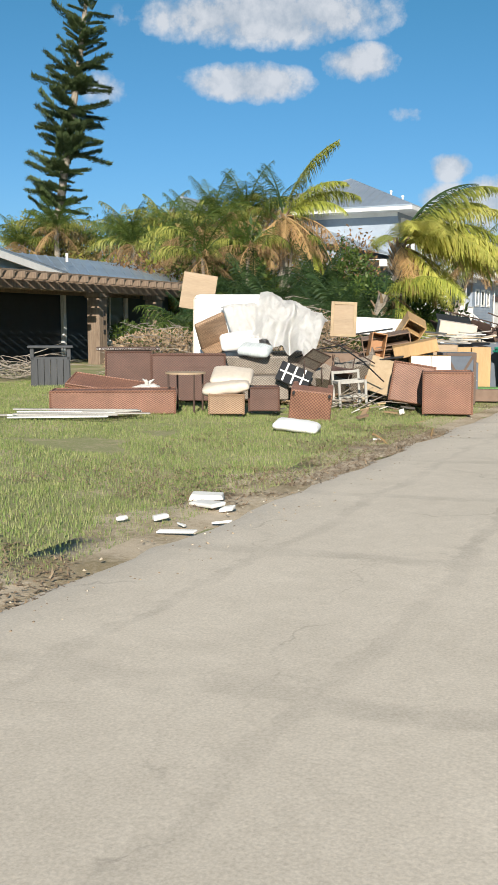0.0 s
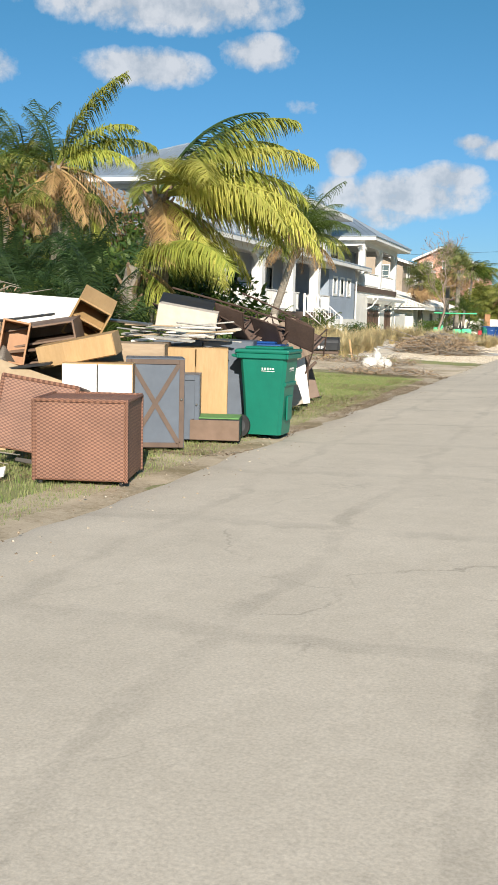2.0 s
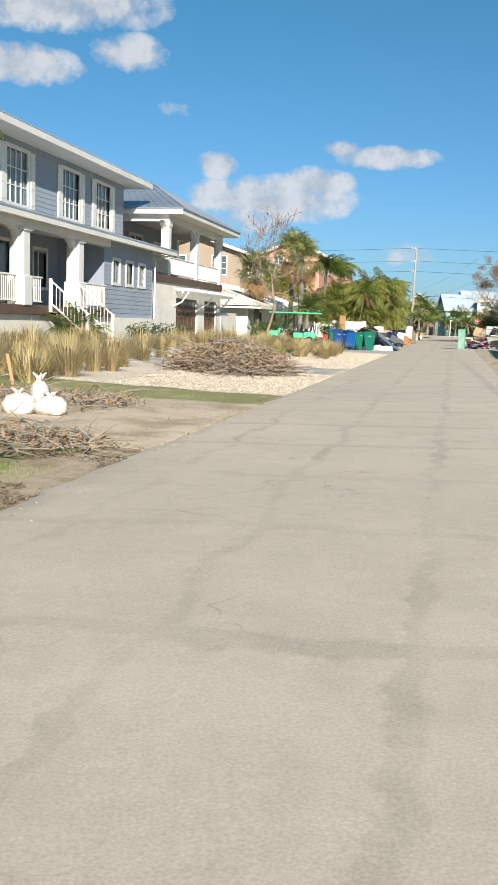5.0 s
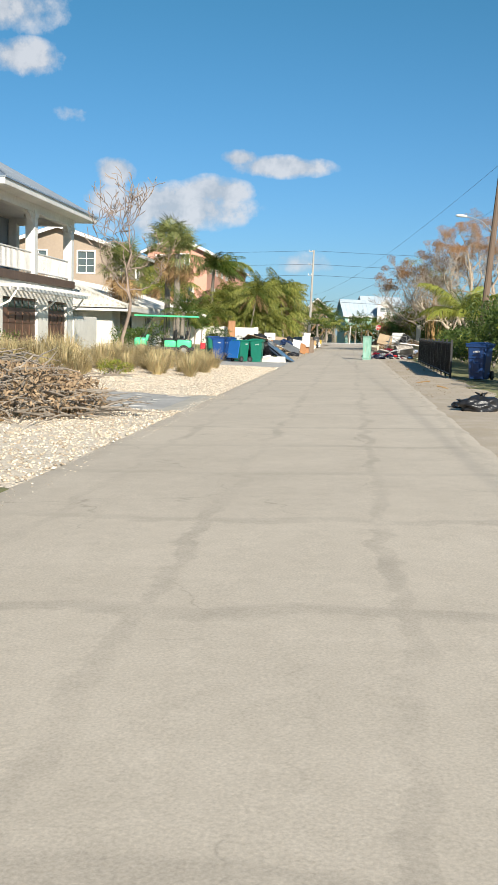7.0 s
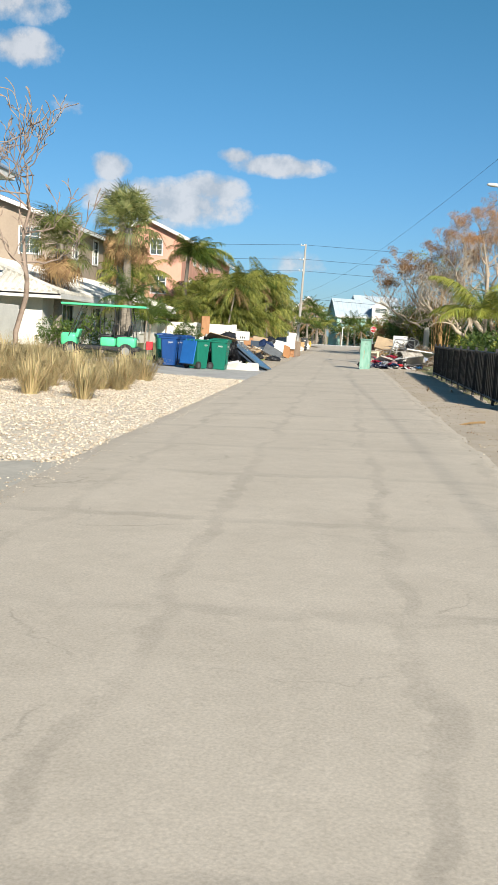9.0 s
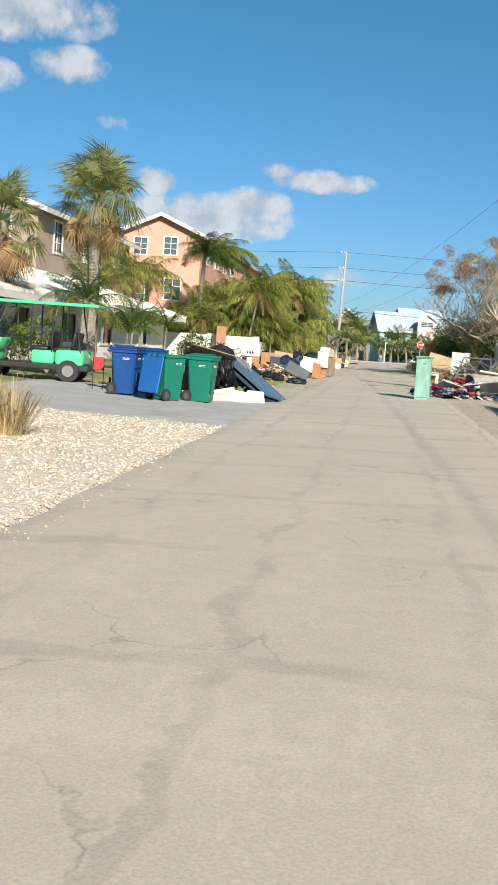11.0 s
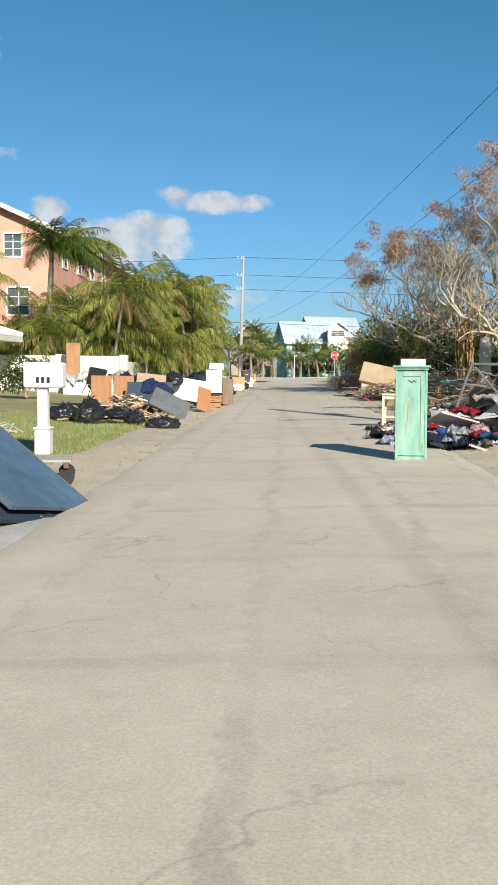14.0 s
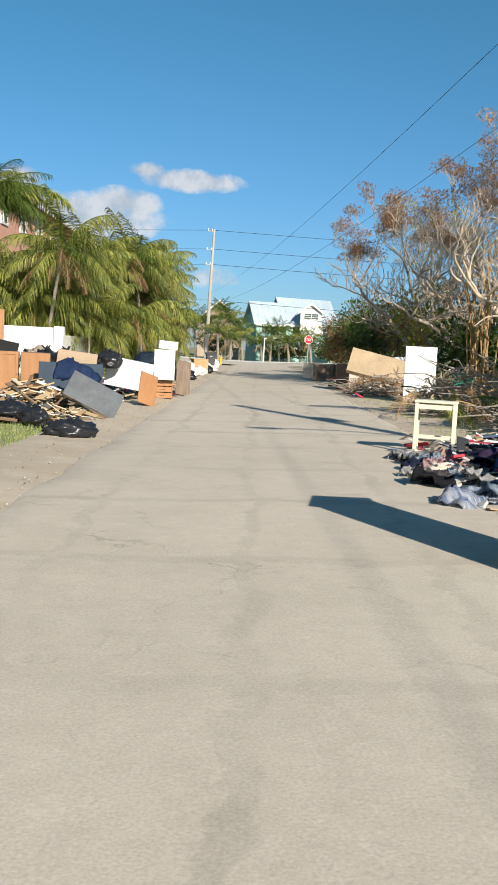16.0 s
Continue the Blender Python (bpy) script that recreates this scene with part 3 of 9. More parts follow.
# main roof with soffit and fascia
bm = bmesh.new()
seam_roof(bm, (-14.1, 44.4, 7.98), (-14.1, 64.6, 7.98), (-19.4, 60.0, 10.3), (-19.4, 49.6, 10.3), 80, 0.08)
seam_roof(bm, (-24.9, 64.6, 7.98), (-24.9, 44.4, 7.98), (-19.4, 49.6, 10.3), (-19.4, 60.0, 10.3), 60, 0.08)
seam_roof(bm, (-14.1, 64.6, 7.98), (-24.9, 64.6, 7.98), (-19.41, 60.0, 10.3), (-19.39, 60.0, 10.3), 22, 0.08)
seam_roof(bm, (-24.9, 44.4, 7.98), (-14.1, 44.4, 7.98), (-19.39, 49.6, 10.3), (-19.41, 49.6, 10.3), 22, 0.08)
part("roof", bm, m_metal_roof, hb, "grey standing-seam metal roof")
bm = bmesh.new()
wall_box(bm, -14.12, -14.06, 44.4, 64.6, 7.7, 7.93, 0.01)
wall_box(bm, -24.9, -14.12, 64.5, 64.56, 7.7, 7.93, 0.01)
wall_box(bm, -15.2, -14.12, 44.5, 64.5, 7.72, 7.76)
wall_box(bm, -24, -15.2, 63.5, 64.5, 7.72, 7.76)
wall_box(bm, -24.9, -14.12, 44.42, 44.48, 7.7, 7.93, 0.01)
wall_box(bm, -24.8, -15.2, 44.48, 45.6, 7.72, 7.76)
wall_box(bm, -24.8, -15.21, 45.5, 45.59, 7.5, 7.72)
part("fascia", bm, m_white, hb)
bm = bmesh.new()
tube(bm, [(-12.6, 63.6, 4.5), (-12.75, 62.9, 4.35), (-13.1, 62.15, 4.1), (-13.1, 62.1, 0.5)], 0.05, 6)
part("downspout", bm, m_white, hb)
for y in (52.0, 54.5):
    bm = bmesh.new()
    cyl(bm, 0.06, 0.06, 0.55, 8, pose(-17.6, y, 9.2))
    cyl(bm, 0.11, 0.05, 0.1, 8, pose(-17.6, y, 9.72))
    part("roof_vent", bm, m_white, hb)

bm = bmesh.new()
seam_roof(bm, (-15.2, 36.0, 5.34), (-15.2, 45.6, 5.34), (-19.4, 45.6, 6.9), (-19.4, 38.5, 6.9), 16, 0.08)
seam_roof(bm, (-24.6, 36.0, 5.34), (-15.2, 36.0, 5.34), (-19.39, 38.5, 6.9), (-19.41, 38.5, 6.9), 18, 0.08)
part("wing_roof", bm, m_metal_roof, hb, "grey metal roof of the low wing")

# ---- garage wing of the same house ----
G0, G1 = 62.0, 76.2
doors = [(66.5, 70.8, F, 2.5), (72.3, 75.2, F, 2.5)]
bm = bmesh.new()
wall_x(bm, -13.3, 0.25, G0, G1, F, 3.2, doors)
wall_box(bm, -22, -13.55, G1 - 0.25, G1, F, 3.2)
part("garage_wall", bm, m_stucco, hb, "white stucco garage wall")
for a, b, c, d in doors:
    bm = bmesh.new()
    wall_box(bm, -13.5, -13.42, a, b, c, d)
    for j in range(3):
        for i in range(5):
            p, q = a + (b - a) * i / 5 + 0.06, a + (b - a) * (i + 1) / 5 - 0.06
            wall_box(bm, -13.43, -13.39, p, q, c + 0.1 + 0.52 * j, c + 0.54 + 0.52 * j, 0.008)
    gd = part("garage_door", bm, m_garage, hb, "brown panelled garage door")
    for i in range(5):
        bm = bmesh.new()
        wall_box(bm, -13.42, -13.4, a + (b - a) * i / 5 + 0.08, a + (b - a) * (i + 1) / 5 - 0.08, d - 0.42, d - 0.1)
        part("pane", bm, m_glass, gd)
# trellis over the doors
tr = part("trellis", bmesh.new(), m_white, hb)
bm = bmesh.new()
for x in (-12.55, -12.85):
    wall_box(bm, x, x + 0.07, 66.0, 76.0, 2.72, 2.86, 0.008)
tr.data.clear_geometry()
bm.to_mesh(tr.data), bm.free()
bm = bmesh.new()
bx(bm, 1.05, 0.06, 0.12, None, 0.01)
first = part("rafter", bm, m_white, tr, local=pose(-12.8, 66.3, 2.87))
for i in range(1, 18):
    again(first, tr, pose(-12.8, 66.3 + i * 0.56, 2.87))
bm = bmesh.new()
for y in (66.15, 71.5, 75.6):
    tube(bm, [(-13.3, y, 2.1), (-12.9, y, 2.3), (-12.6, y, 2.72)], 0.05, 4)
part("trellis_brace", bm, m_white, hb)
# balcony
bm = bmesh.new()
wall_box(bm, -16.5, -13.2, G0, G1, 3.2, 3.56, 0.02)
part("balcony_deck", bm, m_brown, hb, "brown balcony edge")
bm = bmesh.new()
wall_box(bm, -22, -16.5, G0 + 1.5, G1, 3.2, 6.5)
part("upper_wall", bm, m_siding, hb)
bm = bmesh.new()
laps(bm, -16.5, G0 + 1.5, G1, 3.56, 6.5, [(65.0, 66.6, 3.6, 5.9), (68.0, 70.2, 3.6, 5.9), (72.4, 73.8, 4.2, 5.8)])
part("siding", bm, m_siding, hb)
for a, b, c, d in ((65.0, 66.6, 3.62, 5.85), (68.1, 70.1, 3.62, 5.85), (72.5, 73.7, 4.3, 5.7)):
    window_x(hb, -16.5 + 0.09, a, b, c, d, (2, 1), trim=0.12, name="french_door" if c < 4 else "window")
for y in (65.0, 70.4, 75.9):
    bm = bmesh.new()
    bx(bm, 0.42, 0.42, 2.75, pose(-13.45, y, 3.56), 0.015)
    bx(bm, 0.5, 0.5, 0.14, pose(-13.45, y, 5.95), 0.01)
    part("balcony_column", bm, m_white, hb)
    for s in (-1, 1):
        bm = bmesh.new()
        pr = [(0.2, 0.0), (0.2, -0.6), (0.32, -0.32), (0.6, -0.1), (0.9, 0.0)]
        f = [bm.verts.new((-13.35, y + s * a, 6.2 + b)) for a, b in pr]
        g = [bm.verts.new((-13.55, y + s * a, 6.2 + b)) for a, b in pr]
        bm.faces.new(f), bm.faces.new(g[::-1])
        for i in range(5):
            bm.faces.new((f[i], g[i], g[(i + 1) % 5], f[(i + 1) % 5]))
        bmesh.ops.recalc_face_normals(bm, faces=bm.faces)
        part("bracket", bm, m_white, hb)
bm = bmesh.new()
bx(bm, 0.42, 0.42, 2.75, pose(-16.2, 75.9, 3.56), 0.015)
part("balcony_column", bm, m_white, hb)
for a, b in ((62.2, 64.8), (65.2, 70.2), (70.6, 75.7)):
    railing_x(hb, -13.4, a, b, 3.58)
railing_x(hb, 75.95, -16.0, -13.6, 3.58, along="x")
bm = bmesh.new()
wall_box(bm, -13.62, -13.28, 64.85, G1 + 0.1, 6.2, 6.55)
wall_box(bm, -16.4, -13.62, 75.75, 76.1, 6.2, 6.55)
wall_box(bm, -22.5, -12.5, 64.5, 77.4, 6.55, 6.6)
wall_box(bm, -16.5, -13.62, 64.85, 65.15, 6.2, 6.55)
wall_box(bm, -22.5, -12.52, 64.44, 64.5, 6.52, 6.78, 0.01)
wall_box(bm, -12.52, -12.46, 64.44, 77.4, 6.52, 6.78, 0.01)
wall_box(bm, -22.5, -12.52, 77.34, 77.4, 6.52, 6.78, 0.01)
part("eave", bm, m_white, hb)
bm = bmesh.new()
seam_roof(bm, (-22.6, 64.4, 6.82), (-12.4, 64.4, 6.82), (-16.2, 71.0, 8.95), (-22.6, 71.0, 8.95), 24, 0.06)
seam_roof(bm, (-12.4, 64.4, 6.82), (-12.4, 77.5, 6.82), (-16.2, 71.01, 8.95), (-16.2, 70.99, 8.95), 26, 0.06)
seam_roof(bm, (-12.4, 77.5, 6.82), (-22.6, 77.5, 6.82), (-22.6, 71.0, 8.95), (-16.2, 71.0, 8.95), 24, 0.06)
part("roof", bm, m_metal_roof, hb, "grey standing-seam metal roof")
bm = bmesh.new()
wall_box(bm, -13.35, -13.25, 76.3, 80.6, 0.2, 1.9, 0.02)
tagged(part("garden_wall", bm, m_stucco), "white stucco garden wall beside the garage", "wall")

# ---- low house with pergola ----
ha = thing("house", Matrix(), "low dark-fronted house with a pale metal roof behind a timber pergola", "house")
bm = bmesh.new()
wall_x(bm, -18.5, 0.2, -6, 26, -0.1, 3.0, [(-4, 0.5, 0.3, 2.6), (1.5, 6.5, 0.3, 2.6), (7.5, 11.0, 0.3, 2.6), (11.6, 15.2, 0.3, 2.6), (15.6, 19.2, 0.3, 2.6), (21.0, 22.8, 0.9, 2.5)])
wall_box(bm, -28, -18.7, 25.8, 26, -0.1, 3.0)
wall_box(bm, -28, -18.7, -6, -5.8, -0.1, 3.0)
part("wall", bm, mat("dark_slate_wall", (0.035, 0.05, 0.06), (0.028, 0.04, 0.05), 4, 0.7, 0.1), ha, "dark slate wall")
for a, b, c, d in [(-4, 0.5, 0.3, 2.6), (1.5, 6.5, 0.3, 2.6), (7.5, 11.0, 0.3, 2.6), (11.6, 15.2, 0.3, 2.6), (15.6, 19.2, 0.3, 2.6)]:
    bm = bmesh.new()
    wall_box(bm, -18.62, -18.58, a, b, c, d)
    sc = part("screen", bm, m_screen, ha, "dark lanai screen")
    bm = bmesh.new()
    for y in (a, b):
        wall_box(bm, -18.6, -18.45, y - 0.07, y + 0.07, c, d)
    wall_box(bm, -18.6, -18.45, a, b, d, d + 0.14)
    part("screen_frame", bm, m_white, sc)
window_x(ha, -18.45, 21.0, 22.8, 0.9, 2.5, (2, 1), trim=0.14)
bm = bmesh.new()
seam_roof(bm, (-17.4, -7, 3.0), (-17.4, 26.6, 3.0), (-23.5, 36.5, 4.25), (-23.5, -7, 4.25), 60, 0.1)
seam_roof(bm, (-29.4, 36.5, 3.0), (-29.4, -7, 3.0), (-23.5, -7, 4.25), (-23.5, 36.5, 4.25), 30, 0.1)
part("roof", bm, m_metal_roof, ha, "pale grey metal roof")
bm = bmesh.new()
wall_box(bm, -17.42, -17.36, -7, 26.6, 2.82, 3.03)
wall_box(bm, -18.5, -17.42, -7, 26.6, 2.86, 2.9)
part("fascia", bm, m_white, ha)
# front gable over the lanai
GA, GB, GM, GP = 2.6, 17.6, 10.1, 4.25
bm = bmesh.new()
f = [bm.verts.new((-17.5, y, z)) for y, z in ((GA + 0.3, 3.0), (GB - 0.3, 3.0), (GM, GP - 0.1))]
g = [bm.verts.new((-17.62, v.co.y, v.co.z)) for v in f]
bm.faces.new(f), bm.faces.new(g[::-1])
for i in range(3):
    bm.faces.new((f[i], g[i], g[(i + 1) % 3], f[(i + 1) % 3]))
bmesh.ops.recalc_face_normals(bm, faces=bm.faces)
part("gable_wall", bm, mat("pale_blue_boards", (0.36, 0.47, 0.52), (0.31, 0.41, 0.46), 6, 0.7, 0.1), ha, "pale blue boarded gable")
bm = bmesh.new()
seam_roof(bm, (-17.15, GB, 3.06), (-22.6, GB, 3.06), (-22.6, GM, GP + 0.06), (-17.15, GM, GP + 0.06), 14, 0.08)
seam_roof(bm, (-22.6, GA, 3.06), (-17.15, GA, 3.06), (-17.15, GM, GP + 0.06), (-22.6, GM, GP + 0.06), 14, 0.08)
part("gable_roof", bm, m_metal_roof, ha, "pale grey metal roof of the front gable")
bm = bmesh.new()
for ye in (GA, GB):
    a, b = Vector((-17.12, ye, 3.0)), Vector((-17.12, GM, GP))
    slab(bm, [a, b, b + Vector((-0.05, 0, 0)), a + Vector((-0.05, 0, 0))], 0.2)
part("rake_board", bm, m_white, ha)
bm = bmesh.new()
cyl(bm, 0.05, 0.05, 0.3, 8, pose(-20, 21.5, 3.7))
part("roof_vent", bm, m_white, ha)
pg = thing("pergola", Matrix(), "weathered timber pergola on heavy square posts", "pergola")
for y in (6.8, 17.75, 21.1):
    bm = bmesh.new()
    bx(bm, 0.44, 0.44, 2.35, pose(-16.2, y, -0.05), 0.02)
    bx(bm, 0.54, 0.54, 0.14, pose(-16.2, y, 2.3), 0.015)
    p = part("post", bm, m_timber, pg)
    for i in range(3):
        bm = bmesh.new()
        bx(bm, 0.02, 0.1, 0.14, pose(-15.975, y + 0.06, 1.75 - 0.28 * i), 0.004)
        if y == 17.75:
            part("plaque", bm, m_black, p)
        else:
            bm.free()
bm = bmesh.new()
for x in (-16.45, -15.98):
    wall_box(bm, x, x + 0.08, 5, 24.2, 2.44, 2.66, 0.01)
wall_box(bm, -18.4, -18.3, 5, 23.6, 2.44, 2.66, 0.01)
part("beam", bm, m_timber, pg)
bm = bmesh.new()
bx(bm, 3.3, 0.08, 0.17, None, 0.008)
first = part("rafter", bm, m_timber, pg, local=pose(-16.85, 5.2, 2.665))
for i in range(1, 40):
    again(first, pg, pose(-16.85, 5.2 + i * 0.465, 2.665))
bm = bmesh.new()
bx(bm, 0.05, 18.8, 0.05, None, 0.006)
first = part("batten", bm, m_timber, pg, local=pose(-15.4, 14.4, 2.84))
for i in range(1, 7):
    again(first, pg, pose(-15.4 - 0.45 * i, 14.4, 2.84))


# ---- houses further along ----
def gable_house(name, label, x0, x1, y0, y1, z_eave, z_peak, material, roof_mat, wins_s=(), wins_e=(), over=0.6, base=0.2, turned=0):
    """A house with its gable to the south; windows as (along, z, w, h) on the south and east walls."""
    h = thing(name, Matrix(), label, "house")
    bm = bmesh.new()
    xm = (x0 + x1) / 2
    wall_x(bm, x1, 0.25, y0, y1, base - 0.5, z_eave, [(a - w / 2, a + w / 2, z - hh / 2, z + hh / 2) for a, z, w, hh in wins_e])
    wall_box(bm, x0, x0 + 0.25, y0, y1, base - 0.5, z_eave)
    wall_box(bm, x0 + 0.25, x1 - 0.25, y1 - 0.25, y1, base - 0.5, z_eave)
    # south wall with openings
    b2 = bmesh.new()
    wall_x(b2, 0, 0.25, x0 + 0.25, x1 - 0.25, base - 0.5, z_eave, [(a - w / 2, a + w / 2, z - hh / 2, z + hh / 2) for a, z, w, hh in wins_s])
    merge(bm, b2, Matrix.Translation((0, y0, 0)) @ Matrix(((0, 1, 0, 0), (-1, 0, 0, 0), (0, 0, 1, 0), (0, 0, 0, 1))))
    for y, t in ((y0, 0.25), (y1 - 0.25, 0.25)):
        f = [bm.verts.new(p) for p in ((x0, y, z_eave), (x1, y, z_eave), (xm, y, z_peak))]
        g = [bm.verts.new((p.co.x, y + t, p.co.z)) for p in f]
        bm.faces.new(f), bm.faces.new(g[::-1])
        for i in range(3):
            bm.faces.new((f[i], g[i], g[(i + 1) % 3], f[(i + 1) % 3]))
    bmesh.ops.recalc_face_normals(bm, faces=bm.faces)
    part("wall", bm, material, h)
    k = (z_peak - z_eave) / (xm - x0)
    bm = bmesh.new()
    n = int((y1 - y0) / 0.6)
    seam_roof(bm, (x1 + over, y0 - over, z_eave - over * k + 0.12), (x1 + over, y1 + over, z_eave - over * k + 0.12), (xm, y1 + over, z_peak + 0.12), (xm, y0 - over, z_peak + 0.12), n, 0.1)
    seam_roof(bm, (x0 - over, y1 + over, z_eave - over * k + 0.12), (x0 - over, y0 - over, z_eave - over * k + 0.12), (xm, y0 - over, z_peak + 0.12), (xm, y1 + over, z_peak + 0.12), n, 0.1)
    part("roof", bm, roof_mat, h)
    bm = bmesh.new()
    for s in (-1, 1):
        xe = x1 + over if s > 0 else x0 - over
        a, b = Vector((xe, y0 - over - 0.03, z_eave - over * k)), Vector((xm, y0 - over - 0.03, z_peak))
        slab(bm, [a + Vector((0, 0, 0.13)), b + Vector((0, 0, 0.13)), b + Vector((0, 0.06, 0.13)), a + Vector((0, 0.06, 0.13))], 0.26)
    wall_box(bm, x1 + over, x1 + over + 0.05, y0 - over, y1 + over, z_eave - over * k - 0.14, z_eave - over * k + 0.1)
    part("fascia", bm, m_white, h)
    turn = Matrix.Translation((0, y0, 0)) @ Matrix(((0, 1, 0, 0), (-1, 0, 0, 0), (0, 0, 1, 0), (0, 0, 0, 1)))
    for a, z, w, hh in wins_s:
        win = window_x(h, 0, a - w / 2, a + w / 2, z - hh / 2, z + hh / 2, (2, 3), trim=0.1)
        win.matrix_basis = turn
    for a, z, w, hh in wins_e:
        window_x(h, x1, a - w / 2, a + w / 2, z - hh / 2, z + hh / 2, (2, 3), trim=0.12)
    if turned:
        c = Matrix.Translation((xm, (y0 + y1) / 2, 0))
        h.matrix_basis = c @ pose(0, 0, 0, 0, 0, turned) @ c.inverted()
    return h


gable_house("house", "tall salmon-pink stucco house with a shallow gable and white trim", -20.0, -14.0, 125, 160, 9.15, 10.45, m_pink, m_tile,
            [(-18.6, 8.1, 0.95, 1.2), (-16.3, 8.2, 0.95, 1.25), (-16.0, 5.0, 1.2, 1.5), (-18.8, 4.8, 1.3, 1.5), (-17.2, 1.8, 1.4, 1.6)],
            [(128, 8, 1.2, 1.5), (132, 8, 1.2, 1.5), (136, 8, 1.2, 1.5), (140, 8, 1.2, 1.5), (130, 4.9, 1.2, 1.5), (136, 4.9, 1.2, 1.5), (142, 4.9, 1.2, 1.5)])
gable_house("house", "beige two-storey stucco house with a brown tiled gable roof", -25.0, -17.0, 99, 116, 7.3, 8.6, m_beige, mat("brown_tile", (0.2, 0.13, 0.1), rough=0.8, scale=8),
            [(-22.6, 6.1, 1.2, 1.5), (-19.0, 6.1, 1.2, 1.5), (-20.8, 3.0, 1.4, 1.6)], [(102, 6.1, 1.2, 1.5), (107, 6.1, 1.2, 1.5), (112, 6.1, 1.2, 1.5)])
m_pale_roof = mat("pale_metal_roof", (0.44, 0.51, 0.56), (0.38, 0.45, 0.5), 2, 0.5, 0.03, metal=0.2, big=0.4)
gable_house("house", "mint-green house with a pale steep metal roof beyond the junction", -1.3, 2.2, 205, 209.0, 5.4, 7.7, m_teal, m_pale_roof,
            [], [(206.2, 4.4, 0.9, 1.3), (207.8, 4.4, 0.9, 1.3), (207, 1.8, 1.4, 1.8)], 0.5, turned=-68)
gable_house("house", "larger mint-green house with a pale steep metal roof beyond the junction", 2.8, 8.2, 206.5, 213.5, 5.5, 8.5, m_teal, m_pale_roof,
            [], [(208, 4.4, 1.1, 1.4), (210.2, 4.4, 1.1, 1.4), (212.4, 4.4, 1.1, 1.4), (209, 1.8, 1.6, 1.8), (212, 1.8, 1.6, 1.8)], 0.6, turned=-68)
gable_house("porch", "white gabled dormer porch of the mint-green house", 5.0, 7.8, 204.6, 206.2, 6.7, 7.7, m_white, m_pale_roof, [(6.4, 6.1, 1.8, 0.7)], [], 0.4, 4.0)
gable_house("house", "cream house with a low brown hipped roof beyond trees", -9.5, -3.2, 222, 232, 5.6, 8.4, m_beige, mat("brown_shingle", (0.22, 0.15, 0.11), rough=0.9, scale=8),
            [(-8.0, 4.2, 1.0, 1.3), (-5.0, 4.2, 1.0, 1.3)])

# low white house with barrel tiles
hw = thing("house", Matrix(), "low white stucco house with a white barrel-tile hip roof", "house")
wins = [(a, a + 1.8, 0.9, 2.1) for a in (86.0, 91.5, 97.0, 104.0)]
bm = bmesh.new()
wall_x(bm, -13.0, 0.25, 83, 110, -0.2, 2.5, wins)
wall_box(bm, -22, -13.25, 83, 83.25, -0.2, 2.5)
wall_box(bm, -22, -13.25, 109.75, 110, -0.2, 2.5)
part("wall", bm, m_stucco, hw, "white stucco wall")
for a, b, c, d in wins:
    window_x(hw, -13.0, a, b, c, d, (2, 1), trim=0.1)
bm = bmesh.new()
A, B, C, E = Vector((-11.9, 82, 2.55)), Vector((-11.9, 111, 2.55)), Vector((-17.5, 107.5, 4.3)), Vector((-17.5, 85.5, 4.3))
slab(bm, [A, B, C, E], 0.12)
slab(bm, [Vector((-23, 82, 2.55)), A, E], 0.12)
slab(bm, [B, Vector((-23, 111, 2.55)), C], 0.12)
slab(bm, [Vector((-23, 111, 2.55)), Vector((-23, 82, 2.55)), E, C], 0.12)
part("roof", bm, m_tile, hw, "white barrel-tile roof")
bm = bmesh.new()
for i in range(88):
    k = (i + 0.5) / 88
    p, r = A.lerp(B, k), E.lerp(C, k)
    tube(bm, [p + Vector((0, 0, 0.03)), r + Vector((0, 0, 0.03))], 0.085, 6)
for i in range(34):
    k = (i + 0.5) / 34
    p = Vector((-23, 82, 2.55)).lerp(A, k)
    q = p + (E - Vector((-17.45, 82, 2.55))) * min(1, 2 * min(k, 1 - k))
    tube(bm, [p + Vector((0, 0, 0.03)), q + Vector((0, 0, 0.03))], 0.085, 6)
tube(bm, [A + Vector((0, 0, 0.06)), E + Vector((0, 0, 0.06))], 0.12, 6)
tube(bm, [B + Vector((0, 0, 0.06)), C + Vector((0, 0, 0.06))], 0.12, 6)
tagged(part("barrel_tiles", bm, m_tile, hw), "rows of white barrel tiles", "", "", "stuff")
bm = bmesh.new()
wall_box(bm, -11.95, -11.88, 82, 111, 2.3, 2.5)
wall_box(bm, -23, -11.95, 82.0, 82.06, 2.3, 2.5)
wall_box(bm, -13.0, -11.95, 82.06, 111, 2.32, 2.36)
part("fascia", bm, m_white, hw)
# white yard wall in front of the grove
bm = bmesh.new()
wall_box(bm, -13.5, -7.6, 111.9, 112.1, -0.2, 1.75, 0.03)
wall_box(bm, -7.75, -7.55, 112.1, 150, -0.2, 1.5, 0.03)
for x in (-13.4, -10.5, -7.65):
    bx(bm, 0.35, 0.35, 1.95, pose(x, 112, -0.15), 0.02)
tagged(part("yard_wall", bm, m_stucco), "white stucco yard wall along the palm grove", "wall")

